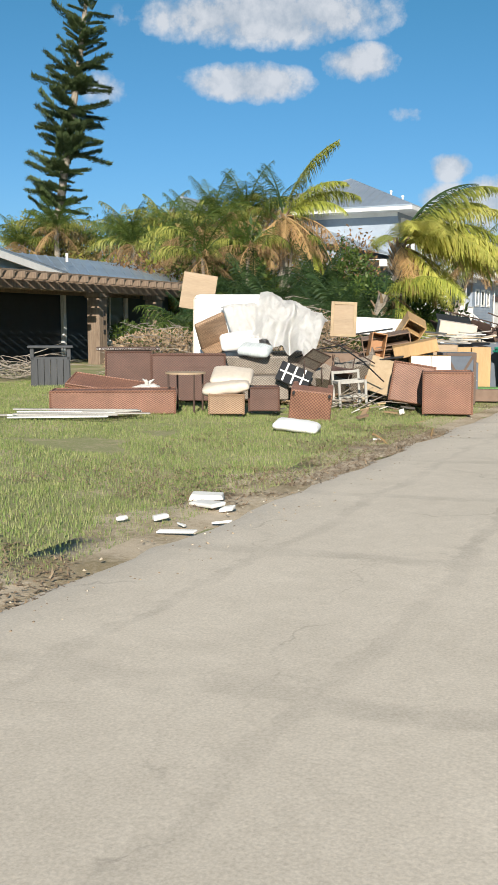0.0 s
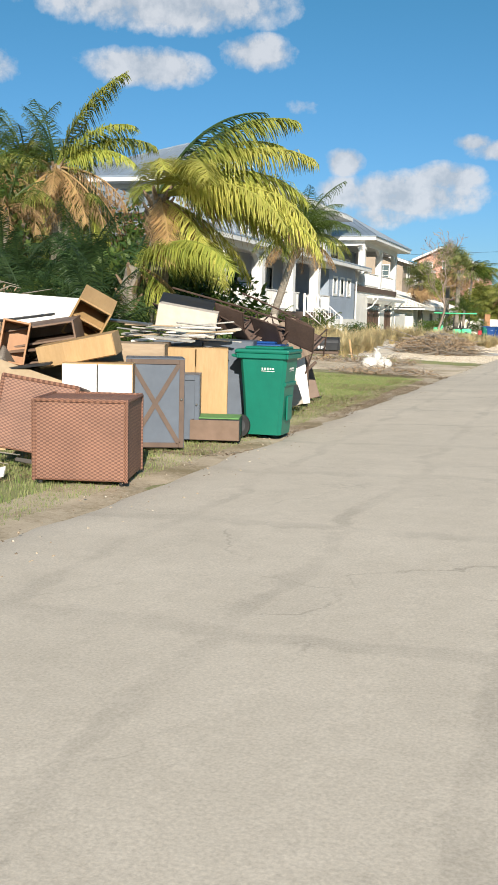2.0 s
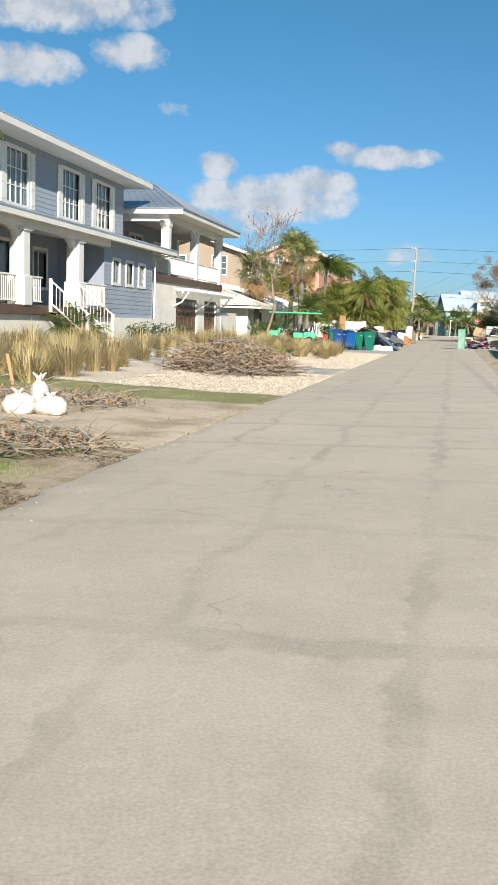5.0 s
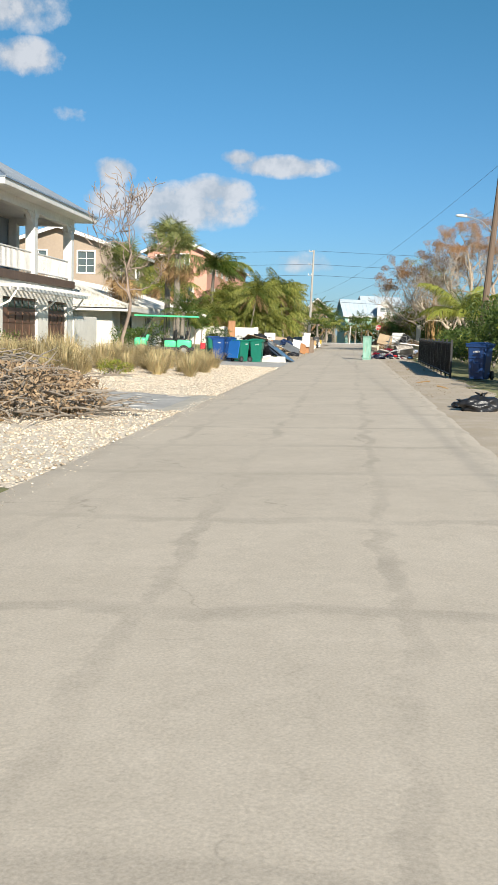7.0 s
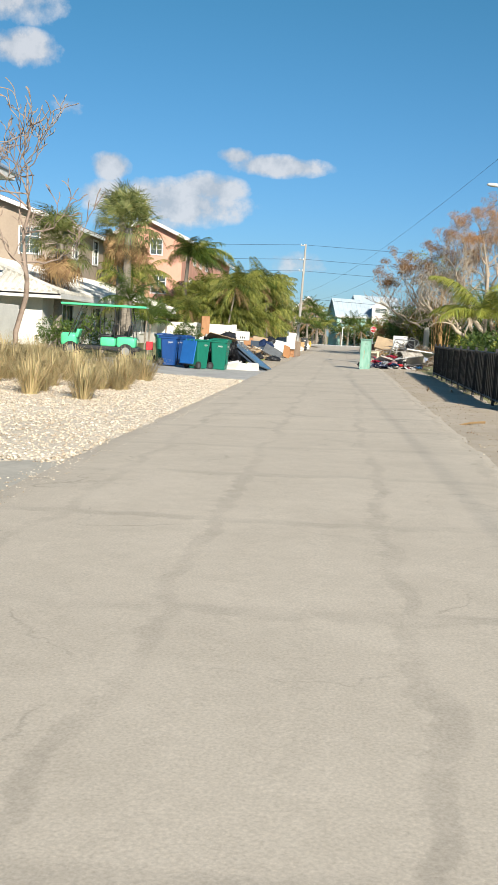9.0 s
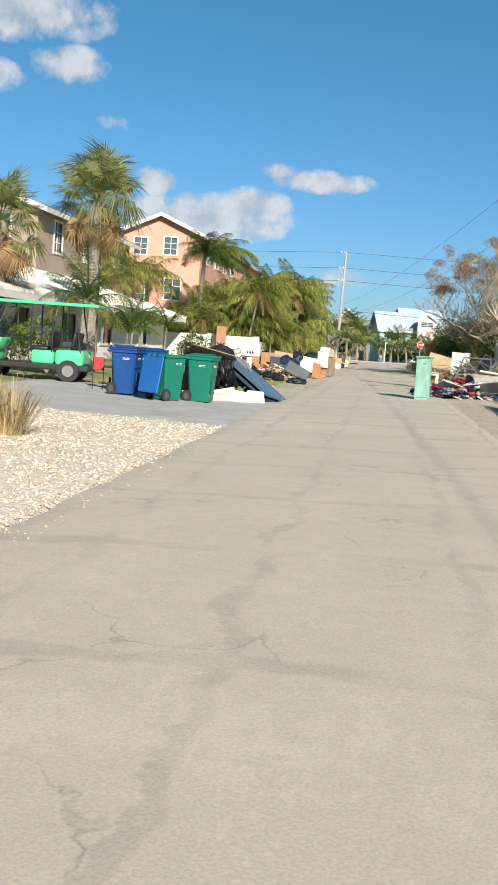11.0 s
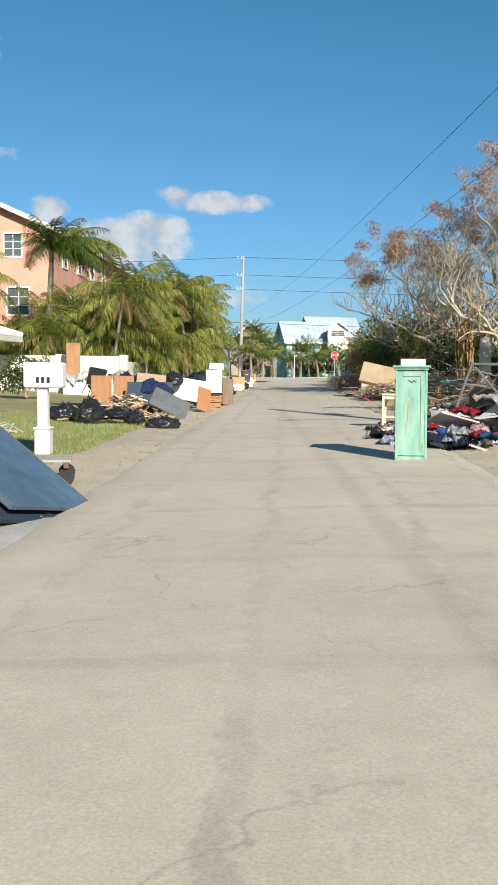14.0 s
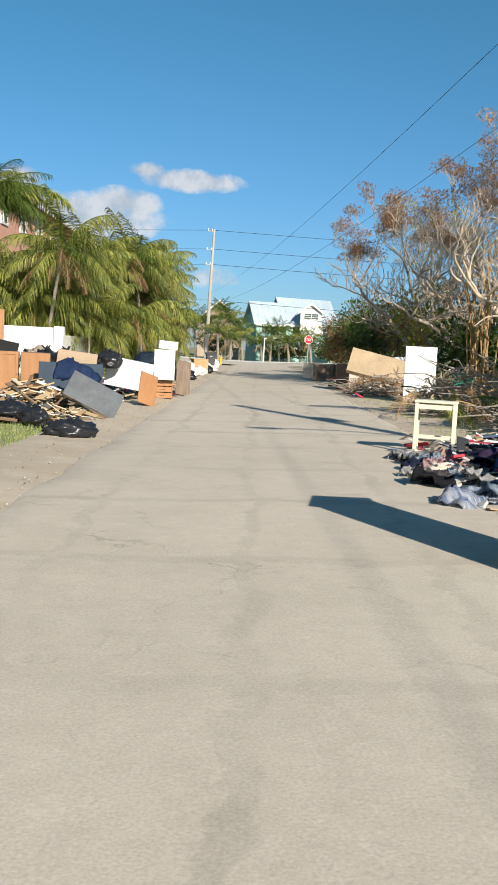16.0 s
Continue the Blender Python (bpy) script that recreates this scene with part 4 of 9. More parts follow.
# ---- black fence on the east side ----
fence = thing("fence", Matrix(), "black metal fence with dark privacy mesh along the verge", "fence")
bm = bmesh.new()
bx(bm, 0.06, 0.06, 1.25, None, 0.006)
first = None
ys = steps(60.6, 78.6, 1.8)
fx = lambda y: 3.62 + (y - 60) * 0.014
for y in ys:
    p = pose(fx(y), y, gz(fx(y)) - 0.05)
    if first is None:
        first = part("post", bm, m_black, fence, local=p)
    else:
        again(first, fence, p)
picket = None
for a, b in zip(ys, ys[1:]):
    for z in (0.1, 1.1):
        bm = bmesh.new()
        tube(bm, [(fx(a), a, gz(fx(a)) + z), (fx(b), b, gz(fx(b)) + z)], 0.022, 4)
        part("rail", bm, m_black, fence)
    for i in range(1, 6):
        y = a + (b - a) * i / 6
        q = pose(fx(y), y, gz(fx(y)) + 0.05)
        if picket is None:
            bm = bmesh.new()
            cyl(bm, 0.014, 0.014, 1.07, 6)
            picket = part("picket", bm, m_black, fence, local=q)
        else:
            again(picket, fence, q)
    bm = bmesh.new()
    slab(bm, [(fx(a) + 0.03, a + 0.03, gz(4) + 1.08), (fx(b) + 0.03, b - 0.03, gz(4) + 1.08), (fx(b) + 0.045, b - 0.03, gz(4) + 1.08), (fx(a) + 0.045, a + 0.03, gz(4) + 1.08)], 1.0)
    part("privacy_mesh", bm, m_black, fence)


# ---- poles and wires ----
def cable(a, b, sag, r=0.02, n=16):
    bm = bmesh.new()
    a, b = Vector(a), Vector(b)
    tube(bm, [a.lerp(b, i / n) - Vector((0, 0, sag * 4 * (i / n) * (1 - i / n))) for i in range(n + 1)], r, 4)
    return bm


up = thing("utility_pole", pose(-6.6, 193, 0.1, 0, 1.2, 0), "tall silvered wooden utility pole with three line arms", "utility pole")
bm = bmesh.new()
tube(bm, [(0, 0, 0), (0, 0, 7.5), (0, 0, 15.2)], [0.24, 0.19, 0.14], 10)
part("pole", bm, m_wood_grey, up)
for z in (14.9, 12.7, 11.0):
    bm = bmesh.new()
    bx(bm, 0.7, 0.1, 0.1, pose(-0.4, -0.2, z), 0.01)
    a = part("crossarm", bm, m_wood_grey, up)
    for x in (-0.7, -0.2):
        bm = bmesh.new()
        cyl(bm, 0.07, 0.04, 0.22, 8, pose(x, -0.2, z + 0.12))
        part("insulator", bm, m_white, a)
for n, z in enumerate((15.2, 13.0, 11.2, 7.0)):
    for x1, y1 in ((-160, 205), (150, 183)):
        tagged(part("power_line", cable((-6.5, 193, z), (x1, y1, z + 0.4), 1.6, 0.022), m_wire), "thin black overhead power line", "power line", "power lines")
lp = thing("utility_pole", pose(7.0, 80, 0.15, 0, 3.5, 0), "wooden street pole carrying a lamp arm and cables", "utility pole")
bm = bmesh.new()
tube(bm, [(0, 0, 0), (0, 0, 5), (0, 0, 10.6)], [0.19, 0.16, 0.12], 10)
part("pole", bm, mat("brown_pole", (0.2, 0.14, 0.1), rough=0.9, scale=5, stretch=(4, 4, 0.3)), lp)
bm = bmesh.new()
tube(bm, [(0, 0, 6.6), (-0.7, -0.3, 7.1), (-1.5, -0.5, 7.25)], [0.035, 0.03, 0.03], 6)
arm = part("lamp_arm", bm, m_metal_roof, lp)
bm = bmesh.new()
blob(bm, 0.62, 0.24, 0.16, 0.05, 1, 2, pose(-1.75, -0.55, 7.24))
part("lamp_head", bm, m_white, arm, smooth=True)
bm = bmesh.new()
cyl(bm, 0.18, 0.18, 0.5, 10, pose(0.28, -0.1, 8.2))
part("transformer", bm, m_metal_roof, lp)
for a, b, s in (((7.6, 80, 10.2), (-6.5, 193, 7.8), 1.2), ((7.5, 80, 8.0), (-6.4, 193, 6.6), 1.4), ((7.6, 80, 10.2), (10.5, -60, 10.5), 1.5)):
    tagged(part("power_line", cable(a, b, s, 0.009), m_wire), "thin black overhead power line", "power line", "power lines")
st = thing("stop_sign", pose(4.3, 168.4, 0.1), "red octagonal stop sign on a thin steel post", "street sign")
bm = bmesh.new()
bx(bm, 0.06, 0.06, 2.9, None, 0.005)
part("post", bm, m_metal_roof, st)
bm = bmesh.new()
cyl(bm, 0.41, 0.41, 0.01, 8, pose(0, -0.035, 2.47, 90, 0, 0) @ pose(0, 0, 0, 0, 0, 22.5))
plate = part("plate", bm, m_white, st)
bm = bmesh.new()
cyl(bm, 0.375, 0.375, 0.006, 8, pose(0, -0.046, 2.47, 90, 0, 0) @ pose(0, 0, 0, 0, 0, 22.5))
face = part("face", bm, mat("sign_red", (0.5, 0.025, 0.03), (0.45, 0.02, 0.025), 5, 0.4, 0), plate, "red sign face")


def lettering(text, size, m, material, parent, name="lettering", depth=0.002):
    """Raised lettering in the built-in font, centred at m."""
    cu = bpy.data.curves.new(name, "FONT")
    cu.body, cu.size, cu.extrude, cu.align_x, cu.align_y = text, size, depth, "CENTER", "CENTER"
    tmp = bpy.data.objects.new(name, cu)
    scene.collection.objects.link(tmp)
    bpy.context.view_layer.update()
    me = bpy.data.meshes.new_from_object(tmp.evaluated_get(bpy.context.evaluated_depsgraph_get()))
    bpy.data.objects.remove(tmp)
    bpy.data.curves.remove(cu)
    me.materials.clear()
    me.materials.append(material)
    ob = new(name, me)
    ob.parent = parent
    ob.matrix_basis = m
    return ob


lettering("STOP", 0.3, pose(0, -0.056, 2.47, 90, 0, 0), m_white, plate)


pavers(bpy.data.objects["driveway"], -9.0, -3.2, 46.6, 50.3, 0.42, 0.28, m_paver)
# ---- plants ----
def leafmat(name, a, b, rough=0.5, glow=0.36, spec=0.35):
    """Leaf colours that differ from leaf to leaf, with light passing through."""
    m = bpy.data.materials.new(name)
    m.use_nodes = True
    n, l = m.node_tree.nodes, m.node_tree.links
    p, geo, ramp = n["Principled BSDF"], n.new("ShaderNodeNewGeometry"), n.new("ShaderNodeMix")
    ramp.data_type = "RGBA"
    ramp.inputs[6].default_value, ramp.inputs[7].default_value = (*a, 1), (*b, 1)
    l.new(geo.outputs["Random Per Island"], ramp.inputs[0])
    info, hs, mr = n.new("ShaderNodeObjectInfo"), n.new("ShaderNodeHueSaturation"), n.new("ShaderNodeMapRange")
    mr.inputs[3].default_value, mr.inputs[4].default_value = 0.75, 1.25
    l.new(info.outputs["Random"], mr.inputs[0])
    l.new(mr.outputs[0], hs.inputs["Value"])
    l.new(ramp.outputs[2], hs.inputs["Color"])
    l.new(hs.outputs[0], p.inputs["Base Color"])
    p.inputs["Roughness"].default_value, p.inputs["Specular IOR Level"].default_value = rough, spec
    tr, ms = n.new("ShaderNodeBsdfTranslucent"), n.new("ShaderNodeMixShader")
    l.new(hs.outputs[0], tr.inputs[0])
    ms.inputs[0].default_value = glow
    l.new(p.outputs[0], ms.inputs[1])
    l.new(tr.outputs[0], ms.inputs[2])
    l.new(ms.outputs[0], n["Material Output"].inputs[0])
    return m


l_coco = leafmat("coconut_frond", (0.2, 0.25, 0.045), (0.46, 0.45, 0.09))
l_yel = leafmat("yellowing_frond", (0.39, 0.41, 0.075), (0.62, 0.56, 0.15), glow=0.38)
l_gold = leafmat("golden_frond", (0.52, 0.36, 0.15), (0.42, 0.25, 0.12))
l_green = leafmat("green_frond", (0.055, 0.1, 0.022), (0.13, 0.17, 0.03))
l_deep = leafmat("deep_green_frond", (0.025, 0.055, 0.02), (0.06, 0.1, 0.03))
l_dry = leafmat("dry_frond", (0.42, 0.28, 0.13), (0.27, 0.16, 0.08), 0.8, 0.2)
l_areca = leafmat("areca_frond", (0.07, 0.115, 0.022), (0.36, 0.35, 0.08))
l_sabal = leafmat("sabal_frond", (0.13, 0.17, 0.05), (0.32, 0.31, 0.11))
l_shrub = leafmat("shrub_leaf", (0.04, 0.085, 0.018), (0.12, 0.16, 0.035))
l_shrub2 = leafmat("shrub_leaf_yellow", (0.18, 0.24, 0.04), (0.4, 0.37, 0.07))
l_brown = leafmat("salt_burnt_leaf", (0.3, 0.17, 0.08), (0.18, 0.11, 0.05), 0.8, 0.2)
l_grass = leafmat("lawn_blade", (0.125, 0.2, 0.045), (0.33, 0.32, 0.15), 0.7, 0.2, 0.15)
l_reed = leafmat("ornamental_grass", (0.6, 0.46, 0.26), (0.4, 0.35, 0.17), 0.7, 0.25)
l_needle = leafmat("pine_needle", (0.07, 0.11, 0.045), (0.15, 0.19, 0.08))
l_caps = leafmat("rusty_leaf", (0.42, 0.22, 0.11), (0.26, 0.16, 0.08), 0.8, 0.25)
l_straw = leafmat("dead_debris", (0.4, 0.29, 0.18), (0.22, 0.15, 0.09), 0.9, 0.1)
m_trunk = mat("palm_trunk", (0.3, 0.26, 0.21), (0.17, 0.145, 0.115), 7, 0.9, 0.6, stretch=(1, 1, 3))
m_boot = mat("palm_boots", (0.24, 0.17, 0.1), (0.12, 0.08, 0.05), 8, 0.9, 0.6)
m_bark = mat("grey_bark", (0.36, 0.31, 0.25), (0.22, 0.185, 0.15), 6, 0.9, 0.5, stretch=(2, 2, 0.6))
m_bark2 = mat("pale_branch", (0.48, 0.4, 0.31), (0.34, 0.27, 0.2), 6, 0.9, 0.4)
m_stalk = mat("green_stalk", (0.3, 0.27, 0.08), (0.22, 0.19, 0.06), 6, 0.6, 0.1)


def frond_mesh(name, L, el, curl, n_leaf, leaf_len, hang, material, seed, width=0.03):
    """An arching feather frond that grows along +y; el: its first slope, curl: how much it bends down, in degrees."""
    r = random.Random(seed)
    bm = bmesh.new()
    pts, p, a, n = [], Vector((0, 0, 0)), radians(el), 14
    for i in range(n + 1):
        pts.append(p.copy())
        p = p + Vector((0, math.cos(a), math.sin(a))) * (L / n)
        a = max(a - radians(curl) / n * (0.5 + i / n), radians(-88))
    tube(bm, pts, [0.03 * (1 - 0.85 * i / n) + 0.004 for i in range(n + 1)], 4, False)
    for k in range(n_leaf):
        s = 0.14 + 0.86 * (k + 0.5) / n_leaf
        i = min(int(s * n), n - 1)
        q = pts[i].lerp(pts[i + 1], s * n - i)
        d = (pts[i + 1] - pts[i]).normalized()
        for side in (-1, 1):
            if r.random() < 0.1:
                continue
            ln = leaf_len * (0.45 + 0.75 * math.sin(math.pi * min(1, s * 0.9 + 0.08))) * r.uniform(0.8, 1.1) * (1.25 - 0.55 * s)
            out = Vector((side * 0.85, 0, 0)) + d * r.uniform(0.45, 0.8) + Vector((0, 0, r.uniform(-0.1, 0.3) - 0.9 * hang * r.uniform(0.5, 1.3)))
            out.normalize()
            m1 = q + out * ln * 0.5
            m2 = m1 + (out * (1 - 0.6 * hang) + Vector((0, 0, -1)) * hang).normalized() * ln * 0.5 + Vector((r.uniform(-0.03, 0.03), r.uniform(-0.03, 0.03), 0))
            w = d * width * 0.5
            v = [bm.verts.new(x) for x in (q - w, q + w, m1 + w * 0.9, m1 - w * 0.9, m2)]
            bm.faces.new(v[:4])
            bm.faces.new((v[3], v[2], v[4]))
    me = bpy.data.meshes.new(name)
    bm.to_mesh(me)
    bm.free()
    me.materials.append(material)
    return me


def fan_mesh(name, R, droop, material, seed):
    """A fan frond on its stalk, along +y."""
    r = random.Random(seed)
    bm = bmesh.new()
    st = R * 0.9
    c = Vector((0, st, -0.12))
    tube(bm, [(0, 0, 0), (0, st * 0.5, 0.02), c], [0.022, 0.016, 0.012], 4, False)
    n = 34
    for k in range(n):
        a = radians(-115 + 230 * k / (n - 1))
        d = Vector((math.sin(a), math.cos(a), 0.1))
        ln = R * (1.0 - 0.25 * abs(a) / 2) * r.uniform(0.85, 1.1)
        s = Vector((d.y, -d.x, 0)) * 0.022
        m1 = c + d * ln * 0.5 + Vector((0, 0, r.uniform(0, 0.08)))
        m2 = m1 + d * ln * 0.35 + Vector((0, 0, -droop * ln * r.uniform(0.4, 1.0)))
        v = [bm.verts.new(x) for x in (c, m1 - s, m1 + s, m2)]
        bm.faces.new((v[0], v[1], v[2]))
        bm.faces.new((v[1], v[3], v[2]))
    me = bpy.data.meshes.new(name)
    bm.to_mesh(me)
    bm.free()
    me.materials.append(material)
    return me


FR = {}


def fronds(key, L, leaf, material, hang, els=((78, 50), (55, 75), (32, 85), (8, 80), (-25, 55)), n=46, width=0.035):
    FR[key] = [[frond_mesh("frond", L * (0.9 + 0.1 * j), e, c, n, leaf, hang, material, hash((len(key), e, j)) % 9999, width) for j in range(2)] for e, c in els]


fronds("coco", 3.6, 0.95, l_coco, 0.6, n=140, width=0.03)
fronds("yel", 3.7, 1.0, l_yel, 0.55, n=150, width=0.027)
fronds("gold", 3.0, 0.8, l_gold, 0.8, n=90, width=0.026)
fronds("green", 2.5, 0.66, l_green, 0.7, n=50, width=0.019)
fronds("deep", 2.2, 0.5, l_deep, 0.5, width=0.022)
fronds("dry", 2.1, 0.5, l_dry, 1.0, n=34, width=0.018)
fronds("areca", 2.6, 0.75, l_areca, 0.85, els=((78, 62), (58, 85), (34, 90), (5, 80), (-30, 55)), n=42, width=0.034)
fronds("small", 1.5, 0.4, l_green, 0.5, n=32, width=0.016)
FANS = {k: [fan_mesh("fan_frond", 1.08, d, m, i) for i, d in enumerate((0.3, 0.6, 0.9))] for k, m in (("sabal", l_sabal), ("dry", l_dry))}


def put(me, parent, local):
    o = new(me.name.split(".")[0], me)
    o.parent, o.matrix_basis = parent, local
    return o


def trunk_mesh(bm, pts, r0, r1, seg=9, rings=0):
    P = [Vector(p) for p in pts]
    out, rad = [], []
    n = max(len(P) - 1, rings)
    for i in range(n + 1):
        k = i / n * (len(P) - 1)
        j = min(int(k), len(P) - 2)
        out.append(P[j].lerp(P[j + 1], k - j))
        rad.append((r0 + (r1 - r0) * i / n) * (1 + (0.07 if i % 2 else -0.03)) * (1.25 if i == 0 else 1))
    tube(bm, out, rad, seg)


def palm(x, y, h, lean, keys, label, r0=0.17, r1=0.13, wind=None, spread=180, boots=0, group="", size=1.0):
    """A feather palm; keys: list of (kind, slope class, how many); wind: the azimuth that most fronds point to."""
    t = thing("palm_tree", pose(x, y, gz(x) - 0.05), label, "palm tree", group)
    top = Vector((lean[0], lean[1], h))
    bm = bmesh.new()
    trunk_mesh(bm, [(0, 0, 0), (lean[0] * 0.3, lean[1] * 0.3, h * 0.4), (lean[0] * 0.7, lean[1] * 0.7, h * 0.75), top], r0, r1, 9, int(h * 7))
    part("trunk", bm, m_trunk, t)
    if boots:
        bm = bmesh.new()
        for i in range(boots):
            a, z = i * 2.4, h - 0.05 - 0.9 * i / boots
            c = Vector((lean[0] * z / h, lean[1] * z / h, z))
            d = Vector((math.cos(a), math.sin(a), 0))
            tube(bm, [c + d * r1 * 0.7, c + d * (r1 + 0.06) + Vector((0, 0, 0.14)), c + d * (r1 + 0.14) + Vector((0, 0, 0.26))], [0.06, 0.04, 0.02], 5)
        part("leaf_base", bm, m_boot, t, "brown fibrous frond bases")
    i = 0
    for key, cls, cnt in keys:
        for j in range(cnt):
            i += 1
            az = (wind + rnd(-spread, spread)) if wind is not None else i * 137.5 + rnd(-15, 15)
            put(random.choice(FR[key][cls]), t, pose(top.x, top.y, top.z + rnd(-0.12, 0.05), rnd(-8, 8), rnd(-12, 12), az) @ Matrix.Scale(size * rnd(0.85, 1.1), 4))
    return t


def sabal(x, y, h, label, n=26, dry=12, s=1.0, lean=(0, 0)):
    t = thing("palm_tree", pose(x, y, gz(x) - 0.05), label, "palm tree")
    bm = bmesh.new()
    trunk_mesh(bm, [(0, 0, 0), (lean[0] * 0.5, lean[1] * 0.5, h * 0.5), (*lean, h)], 0.2, 0.17, 9, int(h * 5))
    part("trunk", bm, m_trunk, t)
    for i in range(n + dry):
        dead = i >= n
        el = rnd(-75, -40) if dead else 85 - 110 * (i / n) + rnd(-12, 12)
        put(random.choice(FANS["dry" if dead else "sabal"]), t, pose(lean[0], lean[1], h + rnd(-0.25, 0.1), 0, 0, i * 137.5) @ pose(0, 0, 0, el, rnd(-20, 20), 0) @ Matrix.Scale(s * rnd(0.85, 1.15), 4))
    return t


def leaf_cloud(name, clumps, n, size, material, parent, seed, upward=0.3, long=1.6):
    """Single leaves in rounded clumps (x, y, z, rx, ry, rz), as one crown mesh."""
    g = np.random.RandomState(seed)
    c = np.array(clumps, float)
    pick = g.choice(len(c), n, p=c[:, 3] * c[:, 4] * c[:, 5] / (c[:, 3] * c[:, 4] * c[:, 5]).sum())
    v = g.normal(size=(n, 3))
    v /= np.linalg.norm(v, axis=1)[:, None]
    pos = c[pick, :3] + v * c[pick, 3:] * (g.uniform(0.25, 1.0, n) ** 0.45)[:, None]
    d = g.normal(size=(n, 3)) + v * 0.9
    d[:, 2] += upward
    d /= np.linalg.norm(d, axis=1)[:, None]
    s = np.cross(d, g.normal(size=(n, 3)))
    s /= np.linalg.norm(s, axis=1)[:, None]
    z = size * g.uniform(0.6, 1.3, n)[:, None]
    verts = np.stack([pos, pos + d * z * 0.5 * long + s * z * 0.32, pos + d * z * long, pos + d * z * 0.5 * long - s * z * 0.32], 1).reshape(-1, 3)
    return raw_mesh(name, verts, np.arange(4 * n).reshape(n, 4), material, parent)


def raw_mesh(name, verts, faces, material, parent=None):
    me = bpy.data.meshes.new(name)
    n, k = faces.shape
    me.vertices.add(len(verts))
    me.vertices.foreach_set("co", np.asarray(verts, np.float32).ravel())
    me.loops.add(n * k)
    me.loops.foreach_set("vertex_index", faces.astype(np.int32).ravel())
    me.polygons.add(n)
    me.polygons.foreach_set("loop_start", np.arange(0, n * k, k, dtype=np.int32))
    me.update(calc_edges=True)
    me.validate()
    me.materials.append(material)
    o = new(name, me)
    if parent is not None:
        o.parent = parent
    return o


def shrub(x, y, w, d, h, label, material=None, n=1500, size=0.09, seed=1, name="shrub", twigs=True):
    t = thing(name, pose(x, y, gz(x)), label, "shrub")
    g = random.Random(seed)
    bm = bmesh.new()
    cl = []
    for i in range(9):
        a, k = g.uniform(0, 6.28), g.uniform(0.2, 0.85)
        p = (math.cos(a) * k * w / 2, math.sin(a) * k * d / 2, h * g.uniform(0.35, 0.8))
        cl.append((*p, w * 0.24, d * 0.24, h * 0.26))
        tube(bm, [(0, 0, 0), (p[0] * 0.4, p[1] * 0.4, p[2] * 0.6), p], [0.03, 0.02, 0.008], 5)
    part("stem", bm, m_bark, t)
    leaf_cloud("crown", cl, n, size, material or l_shrub, t, seed)
    return t


def branch(bm, p, d, r, ln, depth, g, spread=0.6, up=0.15, tips=None, kink=0.25, low=0.004):
    """A forking limb."""
    pts, rad = [p], [r]
    q, e = p.copy(), d.normalized()
    for i in range(4):
        e = (e + Vector((g.uniform(-kink, kink), g.uniform(-kink, kink), g.uniform(-kink, kink) + up * 0.4))).normalized()
        q = q + e * ln / 4
        pts.append(q.copy())
        rad.append(max(low, r * (1 - 0.38 * (i + 1) / 4)))
    tube(bm, pts, rad, 7 if r > 0.06 else (5 if r > 0.02 else 3), False)
    if depth == 0:
        if tips is not None:
            tips.append(q.copy())
        return
    for k in range(2 if g.random() < 0.55 else 3):
        s = Vector((g.uniform(-1, 1), g.uniform(-1, 1), g.uniform(-0.5, 1) + up))
        branch(bm, pts[-1 if k < 2 else 2], e + s * spread, rad[-1] * g.uniform(0.62, 0.85), ln * g.uniform(0.62, 0.85), depth - 1, g, spread, up, tips, kink, low)


def bare_tree(x, y, h, r, depth, label, material, seed, spread=0.6, up=0.2, leaf=None, n_leaf=0, leaf_size=0.07, stems=1, name="tree", lean=(0, 0), first=0.35):
    t = thing(name, pose(x, y, gz(x) - 0.05), label, "tree")
    g = random.Random(seed)
    bm, tips = bmesh.new(), []
    for s in range(stems):
        d = Vector((lean[0] + (g.uniform(-0.5, 0.5) if stems > 1 else 0), lean[1] + (g.uniform(-0.5, 0.5) if stems > 1 else 0), 1))
        branch(bm, Vector((g.uniform(-0.3, 0.3) * (stems > 1), g.uniform(-0.3, 0.3) * (stems > 1), 0)), d, r, h * first, depth, g, spread, up, tips)
    part("trunk", bm, material, t, smooth=True)
    if leaf:
        cl = [(*p, 0.45, 0.45, 0.3) for p in tips]
        leaf_cloud("crown", cl, n_leaf, leaf_size, leaf, t, seed)
    return t


# tufts of ornamental grass
def tuft_mesh(n, h, seed, material):
    g = np.random.RandomState(seed)
    a, lean = g.uniform(0, 6.28, n), g.uniform(0.1, 1.0, n) ** 1.1
    b = np.stack([np.cos(a), np.sin(a), np.zeros(n)], 1)
    base = b * (g.uniform(0, 0.16, n) * h)[:, None]
    L = (h * g.uniform(0.6, 1.1, n))[:, None]
    z = np.array([0, 0, 1.0])
    m1 = base + (b * (lean * 0.45)[:, None] + z * 0.62) * L
    m2 = base + (b * (lean * 1.0)[:, None] + z * (0.98 - 0.62 * lean)[:, None]) * L
    s = np.stack([-np.sin(a), np.cos(a), np.zeros(n)], 1) * 0.0045
    verts = np.stack([base - s, base + s, m1 + s, m1 - s, m2], 1).reshape(-1, 3)
    i = np.arange(n)[:, None] * 5
    faces = np.concatenate([np.concatenate([i, i + 1, i + 2], 1), np.concatenate([i, i + 2, i + 3], 1), np.concatenate([i + 3, i + 2, i + 4], 1)])
    o = raw_mesh("grass_tuft", verts, faces, material)
    me = o.data
    bpy.data.objects.remove(o)
    return me


TUFTS = [tuft_mesh(210, 1.0, s, l_reed) for s in range(4)]


